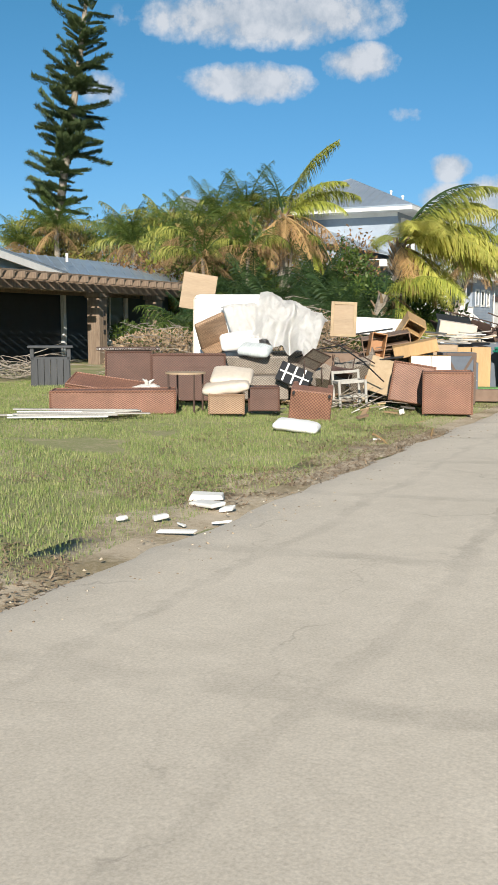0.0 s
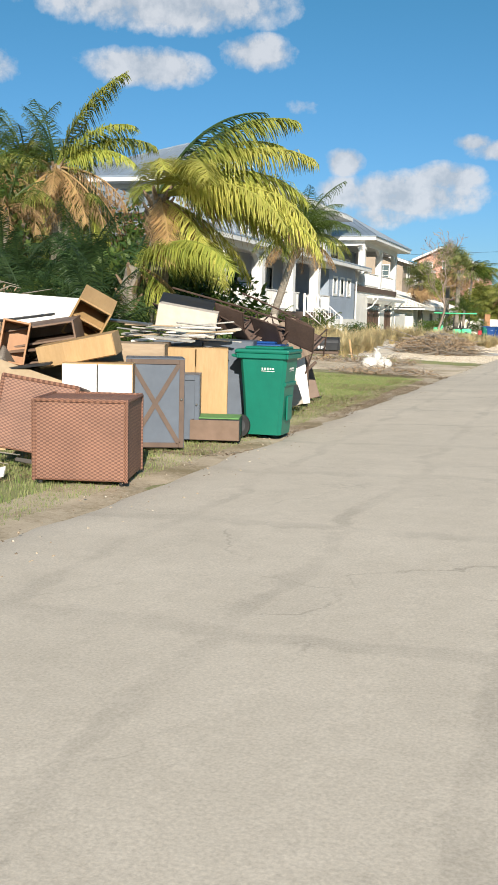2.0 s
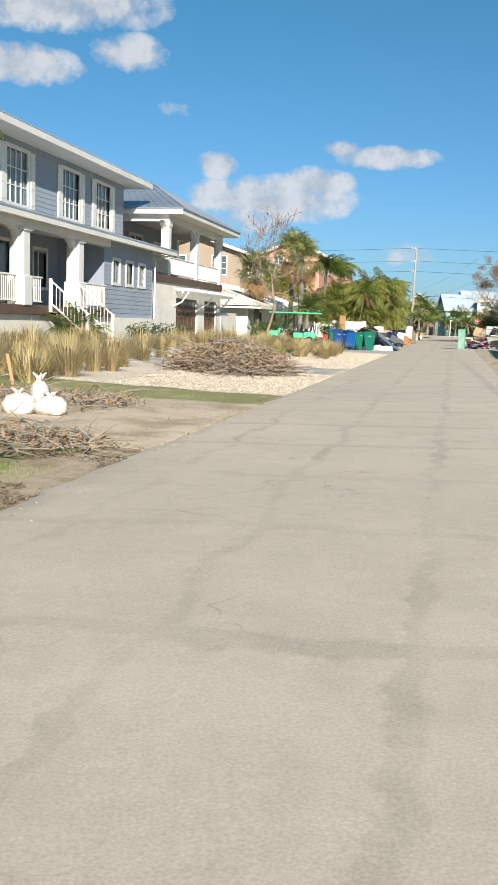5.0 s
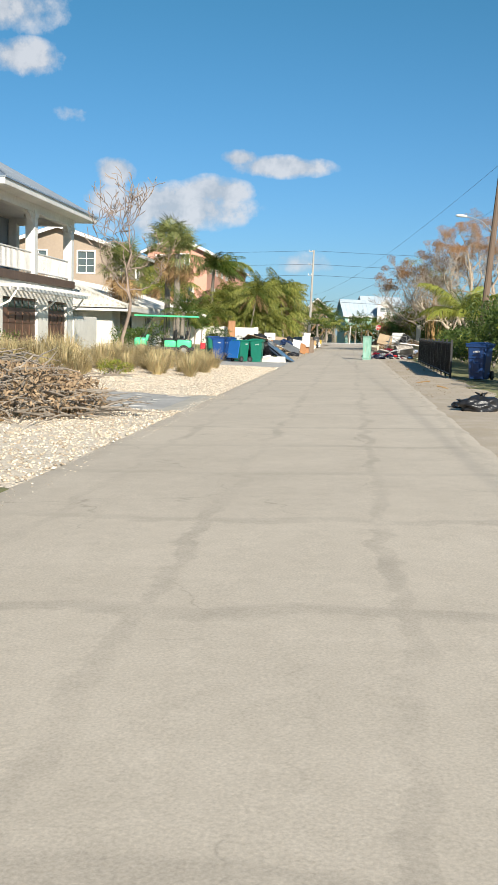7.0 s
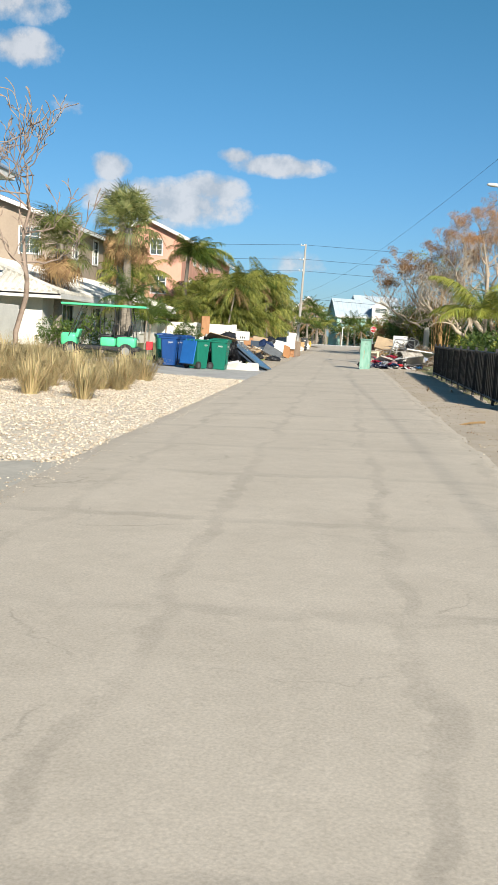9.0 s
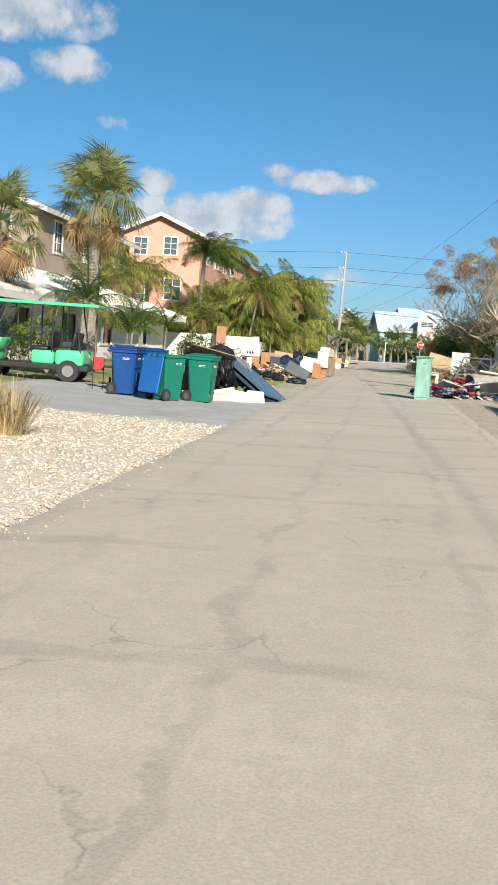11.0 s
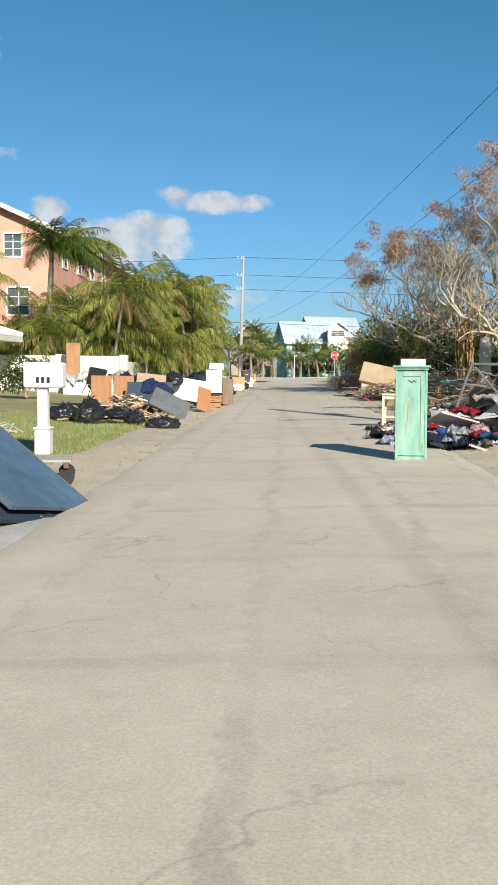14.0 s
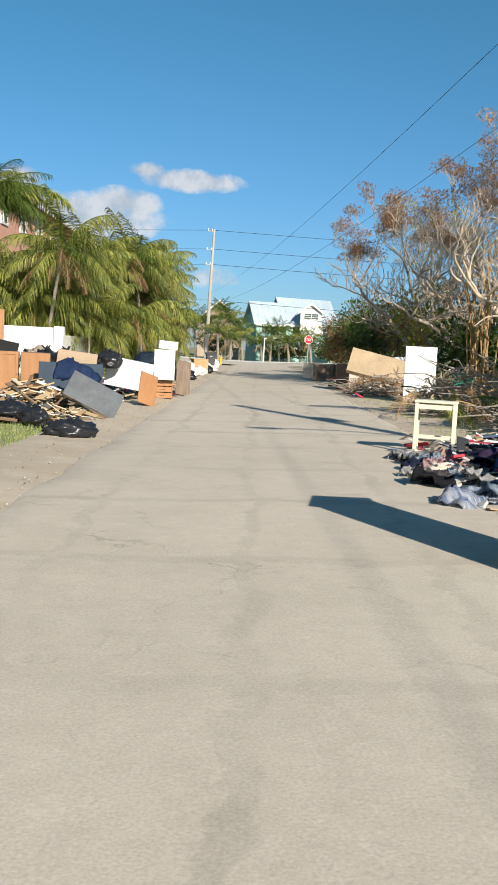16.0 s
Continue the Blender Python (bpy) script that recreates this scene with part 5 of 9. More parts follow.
def tuft(x, y, s, group="ornamental grasses"):
    o = new("grass_tuft", random.choice(TUFTS))
    o.matrix_basis = pose(x, y, gz(x) - 0.02, 0, 0, rnd(0, 360)) @ Matrix.Diagonal((s * rnd(0.9, 1.3), s * rnd(0.9, 1.3), s, 1))
    return tagged(o, "tawny tuft of tall ornamental grass in the planting bed", "grass", group)


def blades(name, n, areas, h, material, seed, label, cut=-0.1, width=0.008, lie=False):
    """Single blades over areas (x0, x1, y0, y1), thinned out in patches."""
    g = np.random.RandomState(seed)
    area = np.array([(b - a) * (d - c) for a, b, c, d in areas])
    pick = g.choice(len(areas), n, p=area / area.sum())
    A = np.array(areas)[pick]
    x, y = A[:, 0] + (A[:, 1] - A[:, 0]) * g.rand(n), A[:, 2] + (A[:, 3] - A[:, 2]) * g.rand(n)
    keep = np.array([noise.noise(Vector((float(a) * 0.55, float(b) * 0.55, seed))) + 0.35 * noise.noise(Vector((float(a) * 2.1, float(b) * 2.1, seed))) > cut for a, b in zip(x, y)])
    x, y = x[keep], y[keep]
    n = len(x)
    z = np.array([gz(a) + lumps(float(a), float(b)) for a, b in zip(x, y)]) - 0.05
    a = g.uniform(0, 6.28, n)
    hh = h * g.uniform(0.5, 1.4, n)
    base = np.stack([x, y, z], 1)
    s = np.stack([-np.sin(a), np.cos(a), np.zeros(n)], 1) * width
    if lie:
        base[:, 2] += 0.025 + 0.012 * g.rand(n)
        tip = base + np.stack([np.cos(a) * hh, np.sin(a) * hh, 0.25 * hh * g.normal(size=n)], 1)
    else:
        tip = base + np.stack([np.cos(a) * hh * 0.9, np.sin(a) * hh * 0.9, hh + 0.03], 1)
    verts = np.stack([base - s, base + s, tip], 1).reshape(-1, 3)
    return tagged(raw_mesh(name, verts, np.arange(3 * n).reshape(n, 3), material), label, "grass", "", "stuff")


blades("lawn_grass", 420000, [(-13, -2.9, -6, 21), (-9, -3.0, 21, 27)], 0.02, l_grass, 5, "short patchy lawn grass, green fading to straw", -0.5, 0.004)
blades("lawn_grass", 70000, [(-8, -3.7, 79, 96), (-8.5, -2.8, 34.9, 37.7), (-8.0, -2.8, 34.9, 37.7), (2.6, 3.6, 90, 120)], 0.045, l_grass, 6, "short green lawn grass beside the gutter", -0.35, 0.005)
blades("dead_leaf_litter", 90000, [(-4.2, -2.3, -5, 28), (-3.6, -2.4, -2, 28), (-5.5, -2.3, -5, 12), (-7, -2.4, 18, 34), (-3.4, -2.4, 30, 44), (-3.6, -2.8, 80, 130), (2.2, 4.0, 50, 130)], 0.07, l_straw, 9, "dry brown leaf litter and twigs along the road edge", 0.0, 0.009, True)

# -- first yard --
def set_fronds(tree, top, rows):
    """Fronds of a palm one by one: kind, slope class, azimuth, size, tip."""
    for kind, cls, az, k, tip in rows:
        put(FR[kind][cls][0], tree, pose(*top, 0, rnd(-10, 10), az) @ pose(0, 0, 0, tip, 0, 0) @ Matrix.Scale(k, 4))


coco_palm = palm(-14.1, 27.3, 5.45, (-0.1, 0.1), [("dry", 4, 5)], "coconut palm with storm-browned lower fronds", 0.19, 0.15, wind=-75, spread=125, boots=14, size=1.2)
set_fronds(coco_palm, (-0.1, 0.1, 5.4), (("coco", 0, -72, 1.08, -6), ("coco", 1, -88, 0.9, -4), ("coco", 1, -66, 0.99, -14), ("coco", 2, -84, 0.83, 0), ("deep", 0, 60, 1.2, 4), ("deep", 0, 100, 1.08, 0), ("gold", 4, 130, 0.9, -10), ("gold", 4, 170, 0.93, -14),
                              ("gold", 4, -120, 0.93, 0), ("gold", 3, -150, 0.75, -10), ("dry", 3, -80, 1.42, -10), ("dry", 4, -62, 1.5, 0), ("dry", 4, -95, 1.42, 0), ("coco", 4, -64, 0.9, -10), ("coco", 4, -84, 0.93, -16), ("deep", 4, -70, 1.35, 0), ("deep", 4, -100, 1.42, -10), ("green", 4, -40, 1.2, 0), ("green", 4, -120, 1.2, -8)))
front_palm = palm(-7.1, 19.3, 3.75, (-0.1, 0.1), [("gold", 4, 5), ("dry", 4, 4)],
     "yellow-green coconut palm with wind-swept fronds", 0.2, 0.17, wind=-80, spread=80, boots=30, size=0.72)
set_fronds(front_palm, (-0.1, 0.1, 3.72), (("yel", 1, -74, 1.0, -14), ("yel", 2, -68, 0.95, -8), ("yel", 2, -84, 1.06, -14), ("yel", 3, -88, 1.15, 2), ("yel", 3, -106, 1.0, 8), ("yel", 2, -136, 0.85, 0), ("yel", 2, -152, 0.72, 4), ("gold", 3, -66, 1.3, 4), ("gold", 2, -58, 1.1, -6), ("coco", 1, -58, 0.9, -4),
                              ("coco", 1, -66, 1.02, 2), ("deep", 1, -72, 1.4, 10), ("coco", 2, -60, 1.0, 0), ("coco", 2, 40, 0.6, 0), ("yel", 4, -110, 0.8, 0), ("yel", 4, -60, 0.75, 4), ("coco", 3, -76, 0.9, 0)))
palm(-7.9, 18.8, 2.3, (0.5, 0), [("deep", 1, 3), ("coco", 2, 3), ("dry", 4, 5), ("coco", 4, 2)], "leaning dark-trunked palm with hanging fronds", 0.19, 0.16, wind=-60, spread=100, boots=10, size=0.8)
for x, y, h in ((-16.32, 25.1, 3.71), (-17.46, 26.24, 4.57), (-15.19, 25.96, 4.14), (-16.89, 27.94, 5.13), (-18.74, 28.23, 3.71), (-14.19, 27.38, 4.28), (-15.9, 30.64, 5.7), (-19.16, 30.78, 4.57)):
    palm(x, y, h, (rnd(-0.5, 0.5), rnd(-0.3, 0.3)), [("green", 0, 2), ("green", 1, 3), ("areca", 2, 4), ("dry", 2, 3), ("dry", 3, 4), ("dry", 4, 5)], "many-stemmed garden palm with dry brown leaves", 0.07, 0.06, group="garden grove palms", size=0.84)
for x, y in ((-10.6, 15.9), (-9.6, 16.2), (-11.7, 15.8), (-8.2, 16.4), (-7.4, 17.4)):
    palm(x, y, 0.9, (0, 0), [("deep", 0, 4), ("deep", 1, 7), ("green", 2, 6), ("green", 1, 3)], "low bushy green palm behind the debris", 0.06, 0.05, group="bushy palms", size=0.85)
for x, y, h in ((-18, 29.5, 5.4), (-22, 33, 4.8), (-25.5, 35, 5.0), (-17.6, 31, 6.0), (-20, 31, 5.0), (-28, 37, 5.2), (-31.5, 36.5, 6.2), (-33.5, 36, 5.4)):
    palm(x, y, h, (rnd(-0.4, 0.4), rnd(-0.4, 0.4)), [("green", 0, 3), ("green", 1, 6), ("areca", 2, 6), ("dry", 3, 5), ("dry", 4, 5)], "storm-tattered palm with green and brown fronds", boots=8, group="tattered palms")
for x, y, h in ((-12.5, 22.6, 1.6), (-14.2, 24.5, 1.9), (-10.2, 23.0, 1.3), (-9.3, 21.0, 1.2), (-11.8, 25, 2.2)):
    palm(x, y, h, (0, 0), [("deep", 0, 5), ("deep", 1, 9), ("green", 2, 8), ("deep", 3, 5)], "low bushy green palm behind the debris", 0.06, 0.05, group="bushy palms")
for i, (x, y, w, h, m) in enumerate(((-17.5, 27.5, 4, 4.6, l_shrub), (-21, 29, 5, 4.2, l_brown), (-12.6, 29, 4, 4.8, l_shrub), (-26, 31, 6, 4.4, l_shrub2), (-31, 34, 6, 4.6, l_brown), (-9.8, 24, 3, 3.2, l_shrub), (-7.6, 21.5, 3, 2.8, l_shrub), (-15, 35, 5, 5.5, l_brown))):
    shrub(x, y, w, w * 0.8, h, "tall leafy shrub in the back yard", m, 3200, 0.13, 40 + i)
shrub(-15.6, 19.6, 2.2, 2.0, 1.5, "low green hedge bush in front of the pergola", l_shrub, 2200, 0.09, 60)
shrub(-15.2, 21.6, 2.2, 2.0, 1.6, "low green hedge bush in front of the pergola", l_shrub, 2200, 0.09, 61)

l_olive = leafmat("olive_leaf", (0.14, 0.15, 0.04), (0.32, 0.25, 0.09))
for i, (x, y, w, h, m) in enumerate(((-20, 37, 4.5, 6.0, l_olive), (-24, 40, 6, 7.0, l_brown), (-28, 43, 6, 7.4, l_olive), (-33, 46, 7, 7.6, l_shrub), (-38, 48, 7, 7.4, l_olive), (-22, 35, 4, 5.6, l_shrub), (-43, 52, 8, 8.0, l_brown), (-31.5, 38, 4, 7.0, l_olive), (-34.5, 38, 4, 7.2, l_shrub2))):
    shrub(x, y, w, w * 0.8, h, "tall salt-burnt thicket behind the low house", m, 6000, 0.13, 400 + i, "thicket")
for x, y, h in ((-25, 38, 5.6), (-30, 41, 6.2), (-19, 35, 4.8), (-36, 44, 6.0), (-27, 40, 6.4)):
    palm(x, y, h, (rnd(-0.4, 0.4), 0), [("areca", 0, 3), ("areca", 1, 6), ("green", 2, 6), ("dry", 3, 4), ("dry", 4, 4)], "storm-tattered palm with green and brown fronds", boots=8, group="tattered palms")
for i, (x, y, w, h, m) in enumerate(((-15.9, 26.81, 2.97, 5.28, l_shrub), (-17.74, 27.94, 3.51, 5.28, l_olive), (-16.89, 30.78, 4.05, 5.84, l_areca), (-19.73, 29.93, 3.51, 5.42, l_shrub2))):
    shrub(x, y, w, w, h, "tall broad-leaved garden plant with torn leaves", m, 700, 0.2, 430 + i, "garden_plant")
# tall conifer behind the low house
pine = thing("norfolk_pine", pose(-36.3, 40.5, 0.4, 0, 12.2, 0), "tall narrow dark-green Norfolk Island pine", "tree")
bm = bmesh.new()
tube(bm, [(0, 0, 0), (0.3, 0, 8), (0.1, 0.1, 16), (-0.2, 0, 24)], [0.34, 0.26, 0.18, 0.05], 9)
part("trunk", bm, m_bark, pine)


def pine_branch(seed):
    g = np.random.RandomState(seed)
    n = 900
    k = g.uniform(0.12, 1, n)
    side = g.choice([-1, 1], n)
    off = g.uniform(0, 1, n) * 0.42 * (1.1 - 0.5 * k)
    base = np.stack([side * off, k * 2.0, 0.25 * k - 0.22 * off + 0.04 * g.normal(size=n)], 1)
    d = np.stack([side * 0.5, 0.7 * np.ones(n), 0.5 + 0.3 * g.normal(size=n)], 1) * g.uniform(0.1, 0.2, n)[:, None]
    s = np.cross(d, [0, 0, 1.0]) * 0.22 + g.normal(size=(n, 3)) * 0.008
    verts = np.stack([base - s, base + s, base + d], 1).reshape(-1, 3)
    o = raw_mesh("branch", verts, np.arange(3 * n).reshape(n, 3), l_needle)
    me = o.data
    bpy.data.objects.remove(o)
    return me


PB = [pine_branch(s) for s in range(3)]
for i in range(46):
    z = 6.2 + 17.2 * i / 46
    if rnd(0, 1) < 0.08:
        continue
    w = 1.2 * (1.0 - 0.5 * max(0, (z - 15) / 9)) * (0.65 + 0.35 * min(1, (z - 6) / 4))
    for j in range(6):
        if rnd(0, 1) < 0.16:
            continue
        put(random.choice(PB), pine, pose(0.1, 0.05, z + rnd(-0.15, 0.15), 0, 0, i * 47 + j * 60 + rnd(-20, 20)) @ pose(0, 0, 0, rnd(-14, 30), rnd(-15, 15), 0) @ Matrix.Scale(w * rnd(0.4, 1.12), 4))

# -- garden of the blue-grey house --
palm(-8.8, 31.0, 4.0, (1.0, 0.5), [("green", 0, 5), ("green", 1, 9), ("green", 2, 10), ("areca", 3, 8), ("dry", 4, 12)], "slender palm with a ringed grey trunk and dry hanging fronds", 0.13, 0.1, boots=10, size=0.82)
for x, y, h in ((-10.6, 33.0, 0.9), (-11.4, 36.0, 0.8), (-9.9, 30.2, 0.7), (-11.3, 39.5, 0.7), (-11.8, 49.6, 0.6)):
    palm(x, y, h, (0, 0), [("small", 0, 4), ("small", 1, 8), ("small", 2, 8), ("small", 3, 6)], "small bushy palm in the garden bed", 0.06, 0.05, group="garden palms")
for i in range(95):
    y = rnd(29.5, 49.5)
    tuft(rnd(-11.8, -7.2 - 1.2 * (y > 44)), y, rnd(0.6, 1.3))
for i in range(44):
    tuft(rnd(-7.2, -4.3), rnd(58.5, 66.5), rnd(0.5, 1.0))
for i in range(62):
    tuft(rnd(-11.5, -6.6), rnd(53.5, 67.5), rnd(0.6, 1.35))
for i, (x, y) in enumerate(((-12.2, 57.0), (-12.4, 61.5), (-12.3, 63.5), (-9.6, 80.5), (-11.6, 79.4))):
    shrub(x, y, 1.3, 1.2, 1.0, "small garden shrub by the wall", l_shrub, 700, 0.07, 80 + i)
shrub(-6.2, 56.2, 0.9, 0.8, 0.5, "low bright green shrub in the shell bed", l_shrub2, 700, 0.05, 90)
# cluster of palms beyond the garage
sabal(-9.6, 84.5, 5.6, "tall cabbage palm with a fan-leaved crown")
sabal(-12.6, 84.0, 4.6, "cabbage palm with a fan-leaved crown and dry skirt", 30, 16)
sabal(-11.2, 90.0, 6.6, "tall cabbage palm behind the golf cart", 28, 10)
palm(-8.6, 80.5, 2.3, (0.1, 0), [("green", 0, 4), ("green", 1, 6), ("green", 2, 6), ("areca", 3, 4)], "young feather palm beside the golf cart", 0.12, 0.1, size=0.68)
for x, y, h in ((-10.2, 92, 1.9), (-10.7, 95.5, 1.9), (-10.4, 99.0, 1.8), (-8.8, 86, 1.5)):
    palm(x, y, h, (0.1, 0), [("small", 0, 3), ("small", 1, 6), ("small", 2, 6)], "slender young palm by the white house", 0.05, 0.04, group="young palms")
shrub(-9.8, 104, 2.0, 2.0, 1.6, "rounded green shrub by the white house", l_shrub, 1800, 0.09, 95)
shrub(-11, 82, 3, 2.5, 1.6, "broad green shrub behind the golf cart", l_shrub, 2200, 0.09, 96)

# palm grove along the yard wall
for i in range(62):
    y = 113 + 32 * ((i * 0.618) % 1)
    x = -6.6 - (i % 6) * 1.3 + rnd(-0.5, 0.5)
    if y < 118 and x > -9:
        x -= 1.5
    h = rnd(1.2, 5.5) * (0.85 if y < 120 else 1.05)
    if y < 130 and x < -9.2:
        h = min(h, 3.3)
    palm(x, y, h, (rnd(-0.6, 0.8), rnd(-0.6, 0.6)), [("areca", 0, 1), ("areca", 1, 4), ("areca", 2, 6), ("green", 2, 2), ("areca", 3, 7), ("areca", 4, 4), ("dry", 3, 3), ("dry", 4, 6)], "arching yellow-green palm of the dense grove", 0.07, 0.06, group="grove palms")
for i in range(20):
    palm(-6.9 - rnd(0, 3), 113.6 + i * 1.8, rnd(1.0, 2.6), (0, 0), [("areca", 1, 6), ("areca", 2, 7), ("areca", 3, 6), ("areca", 4, 4)], "low arching palm at the edge of the grove", 0.05, 0.05, group="grove palms")
palm(-12.6, 118, 6.9, (0.3, 0), [("green", 1, 9), ("green", 2, 14), ("green", 3, 12), ("areca", 1, 4), ("coco", 2, 3)], "tall drooping palm in front of the pink house", wind=-90, spread=130, size=1.2)
for x, y, h in ((-15.5, 108, 4.4), (-17.5, 110, 5.6), (-19.5, 109, 5.2), (-11.4, 119, 4.0), (-14.6, 112, 4.8), (-16.5, 116, 5.4)):
    palm(x, y, h, (rnd(-0.4, 0.4), 0), [("areca", 1, 4), ("areca", 2, 6), ("areca", 3, 5), ("dry", 3, 7), ("dry", 4, 8)], "tattered palm before the tall houses", group="tattered palms")
# far end of the street
for x, y, h in ((-4.0, 198, 4.6), (-5.6, 201, 6.2), (-2.8, 201, 3.6), (-8.2, 199, 4.4), (1.2, 200, 3.4), (2.4, 202, 3.8), (5.2, 203, 3.2), (-10, 204, 5), (-13, 200, 5), (-17, 202, 5.5), (9, 201, 4), (12, 203, 5)):
    palm(x, y, h, (rnd(-0.4, 0.4), 0), [("green", 0, 4), ("green", 1, 7), ("green", 2, 7), ("dry", 4, 3)], "green palm beyond the junction", group="junction palms")
for i, (x, y, w, h, m) in enumerate(((-9, 160, 4, 3.5, l_brown), (-8.5, 152, 4, 4.5, l_shrub), (-11, 168, 6, 5, l_brown), (-6.5, 203, 6, 3.2, l_shrub), (3, 203.5, 7, 2.2, l_shrub), (10, 204, 6, 3, l_shrub), (-14, 196, 6, 4, l_shrub), (16, 200, 8, 5, l_shrub), (-24, 196, 9, 5, l_brown), (28, 200, 9, 6, l_shrub))):
    shrub(x, y, w, w * 0.7, h, "leafy shrub at the end of the street", m, 2200, 0.2, 120 + i)

for i, (x, y, h) in enumerate(((-5.0, 190, 3.2), (-3.6, 191, 2.6), (-6.8, 196, 4.4), (-8.8, 192, 3.6), (-4.4, 195, 5.0), (-2.2, 196, 3.0), (0.2, 198, 2.2), (3.6, 199, 2.4), (6.4, 199, 2.6), (-11.5, 193, 4.2))):
    palm(x, y, h, (rnd(-0.4, 0.4), 0), [("green", 0, 4), ("areca", 1, 6), ("green", 2, 7), ("deep", 3, 4), ("dry", 4, 3)], "green palm beyond the junction", group="junction palms")
for i, (x, y, w, h, m) in enumerate(((6.2, 128, 4, 3.4, l_shrub), (5.6, 136, 4, 3.6, l_brown), (6.0, 144, 4, 3.8, l_shrub), (6.5, 152, 4.5, 3.4, l_shrub), (8.5, 158, 5, 4.2, l_brown), (8.6, 116, 4, 3.0, l_shrub), (10.5, 110, 4, 2.8, l_shrub))):
    shrub(x, y, w, w * 0.9, h, "dense salt-burnt shrubs beside the street", m, 3600, 0.13, 160 + i)
shrub(6.4, 117.5, 2.6, 2.4, 4.3, "tall yellow-green shrub under the stripped trees", l_shrub2, 2600, 0.1, 171)
# -- east side --
for i in range(13):
    y = 52 + i * 2.7
    shrub(6.3 + rnd(-0.2, 0.4), y, 2.6, 3.0, 1.7 + 1.2 * min(1, abs(i - 3) / 3) * (i < 8), "dense dark hedge behind the black fence", l_shrub if i % 4 else l_shrub2, 2300, 0.1, 200 + i, "hedge")


def stripped_tree(x, y, limbs, r, label, seed, cap=0.7, n_leaf=4200, bark=None, reach=1.0):
    """A wide storm-stripped tree: long curved limbs (dx, dy, dz at their ends) that fork upwards; browned leaves on the topmost twigs."""
    t = thing("tree", pose(x, y, gz(x) - 0.05), label, "tree")
    g = random.Random(seed)
    tips = []
    for q in limbs:
        bm = bmesh.new()
        q = Vector(q)
        pts = []
        for i in range(9):
            k = i / 8
            pts.append(Vector((q.x * k ** 0.9, q.y * k, q.z * (0.75 * k ** 0.6 + 0.25 * k ** 2))) + Vector((g.uniform(-0.18, 0.18), g.uniform(-0.18, 0.18), g.uniform(-0.18, 0.18))) * (0 < i))
        tube(bm, pts, [r * (1 - 0.72 * i / 8) for i in range(9)], 8, False)
        for i in range(3, 9):
            for c in range(2 if i < 8 else 3):
                d = Vector((g.uniform(-1.2, 1.0), g.uniform(-0.9, 0.9), g.uniform(-0.1, 1.1)))
                branch(bm, pts[i], d, r * (0.5 - 0.035 * i), reach * g.uniform(0.9, 1.6), 3, g, 1.0, 0.2, tips, 0.45, 0.014)
        part("limb", bm, bark or m_bark2, t, smooth=True)
    if not n_leaf:
        return t
    top = max(p.z for p in tips)
    cl = [(*p, 0.3, 0.3, 0.2) for p in tips if p.z > cap * top - 0.12 * abs(p.x)]
    leaf_cloud("crown", cl, n_leaf * 6, 0.05, l_caps, t, seed)
    return t


stripped_tree(-8.3, 66.0, [(0.2, 0.1, 5.2)], 0.085, "leafless young tree with thin brown branches", 15, 0.7, 0, mat("brown_twig_bark", (0.36, 0.28, 0.22), (0.25, 0.185, 0.145), 6, 0.9, 0.4), 0.72)
stripped_tree(10.1, 113, [(-5.0, -0.5, 2.6), (-4.8, 0.8, 4.2), (-3.6, -0.6, 5.6), (-1.6, 0.4, 6.4), (1.2, 0.5, 7.2), (-3.4, 0.2, 2.0)], 0.2, "large storm-stripped spreading tree with pale bare limbs", 31)
stripped_tree(10.5, 107, [(-3.2, -0.5, 6.0), (-1.2, 0.6, 8.2), (1.5, 0.0, 8.0), (-4.6, 0.4, 3.6), (3.0, 1.0, 6.0)], 0.2, "tall storm-stripped tree with reddish-brown leaf tips", 37)
stripped_tree(7.3, 119, [(-3.6, 0.0, 4.4), (-1.6, 0.5, 5.6), (0.6, 0.0, 6.0)], 0.15, "smaller storm-stripped tree with a few browned leaves", 44)
bare_tree(7.3, 124, 7.5, 0.2, 5, "half-bare tree with yellow-green leaves", m_bark2, 53, 0.7, 0.2, l_shrub2, 1600, 0.1, 2, first=0.35)
for i, (x, y, w, h, m) in enumerate(((7.5, 122, 5, 4.2, l_brown), (7, 132, 5, 4.5, l_shrub), (9, 140, 6, 5, l_brown), (8, 150, 6, 4.5, l_shrub), (7.4, 112, 4, 3, l_shrub), (12, 118, 6, 5, l_shrub), (13, 106, 6, 4.6, l_brown), (12, 88, 5, 5, l_brown), (14, 78, 6, 5, l_shrub), (13, 66, 6, 4.5, l_shrub), (14, 50, 7, 4.5, l_shrub), (14, 34, 7, 4.5, l_brown), (14, 16, 7, 5, l_shrub), (14, -4, 8, 5, l_shrub))):
    shrub(x, y, w, w * 0.9, h, "dense shrubs on the east side of the street", m, 3000, 0.15, 300 + i)
roots = thing("bamboo_clump", pose(7.0, 109.5, 0.15), "clump of tall dry golden bamboo canes", "bamboo")
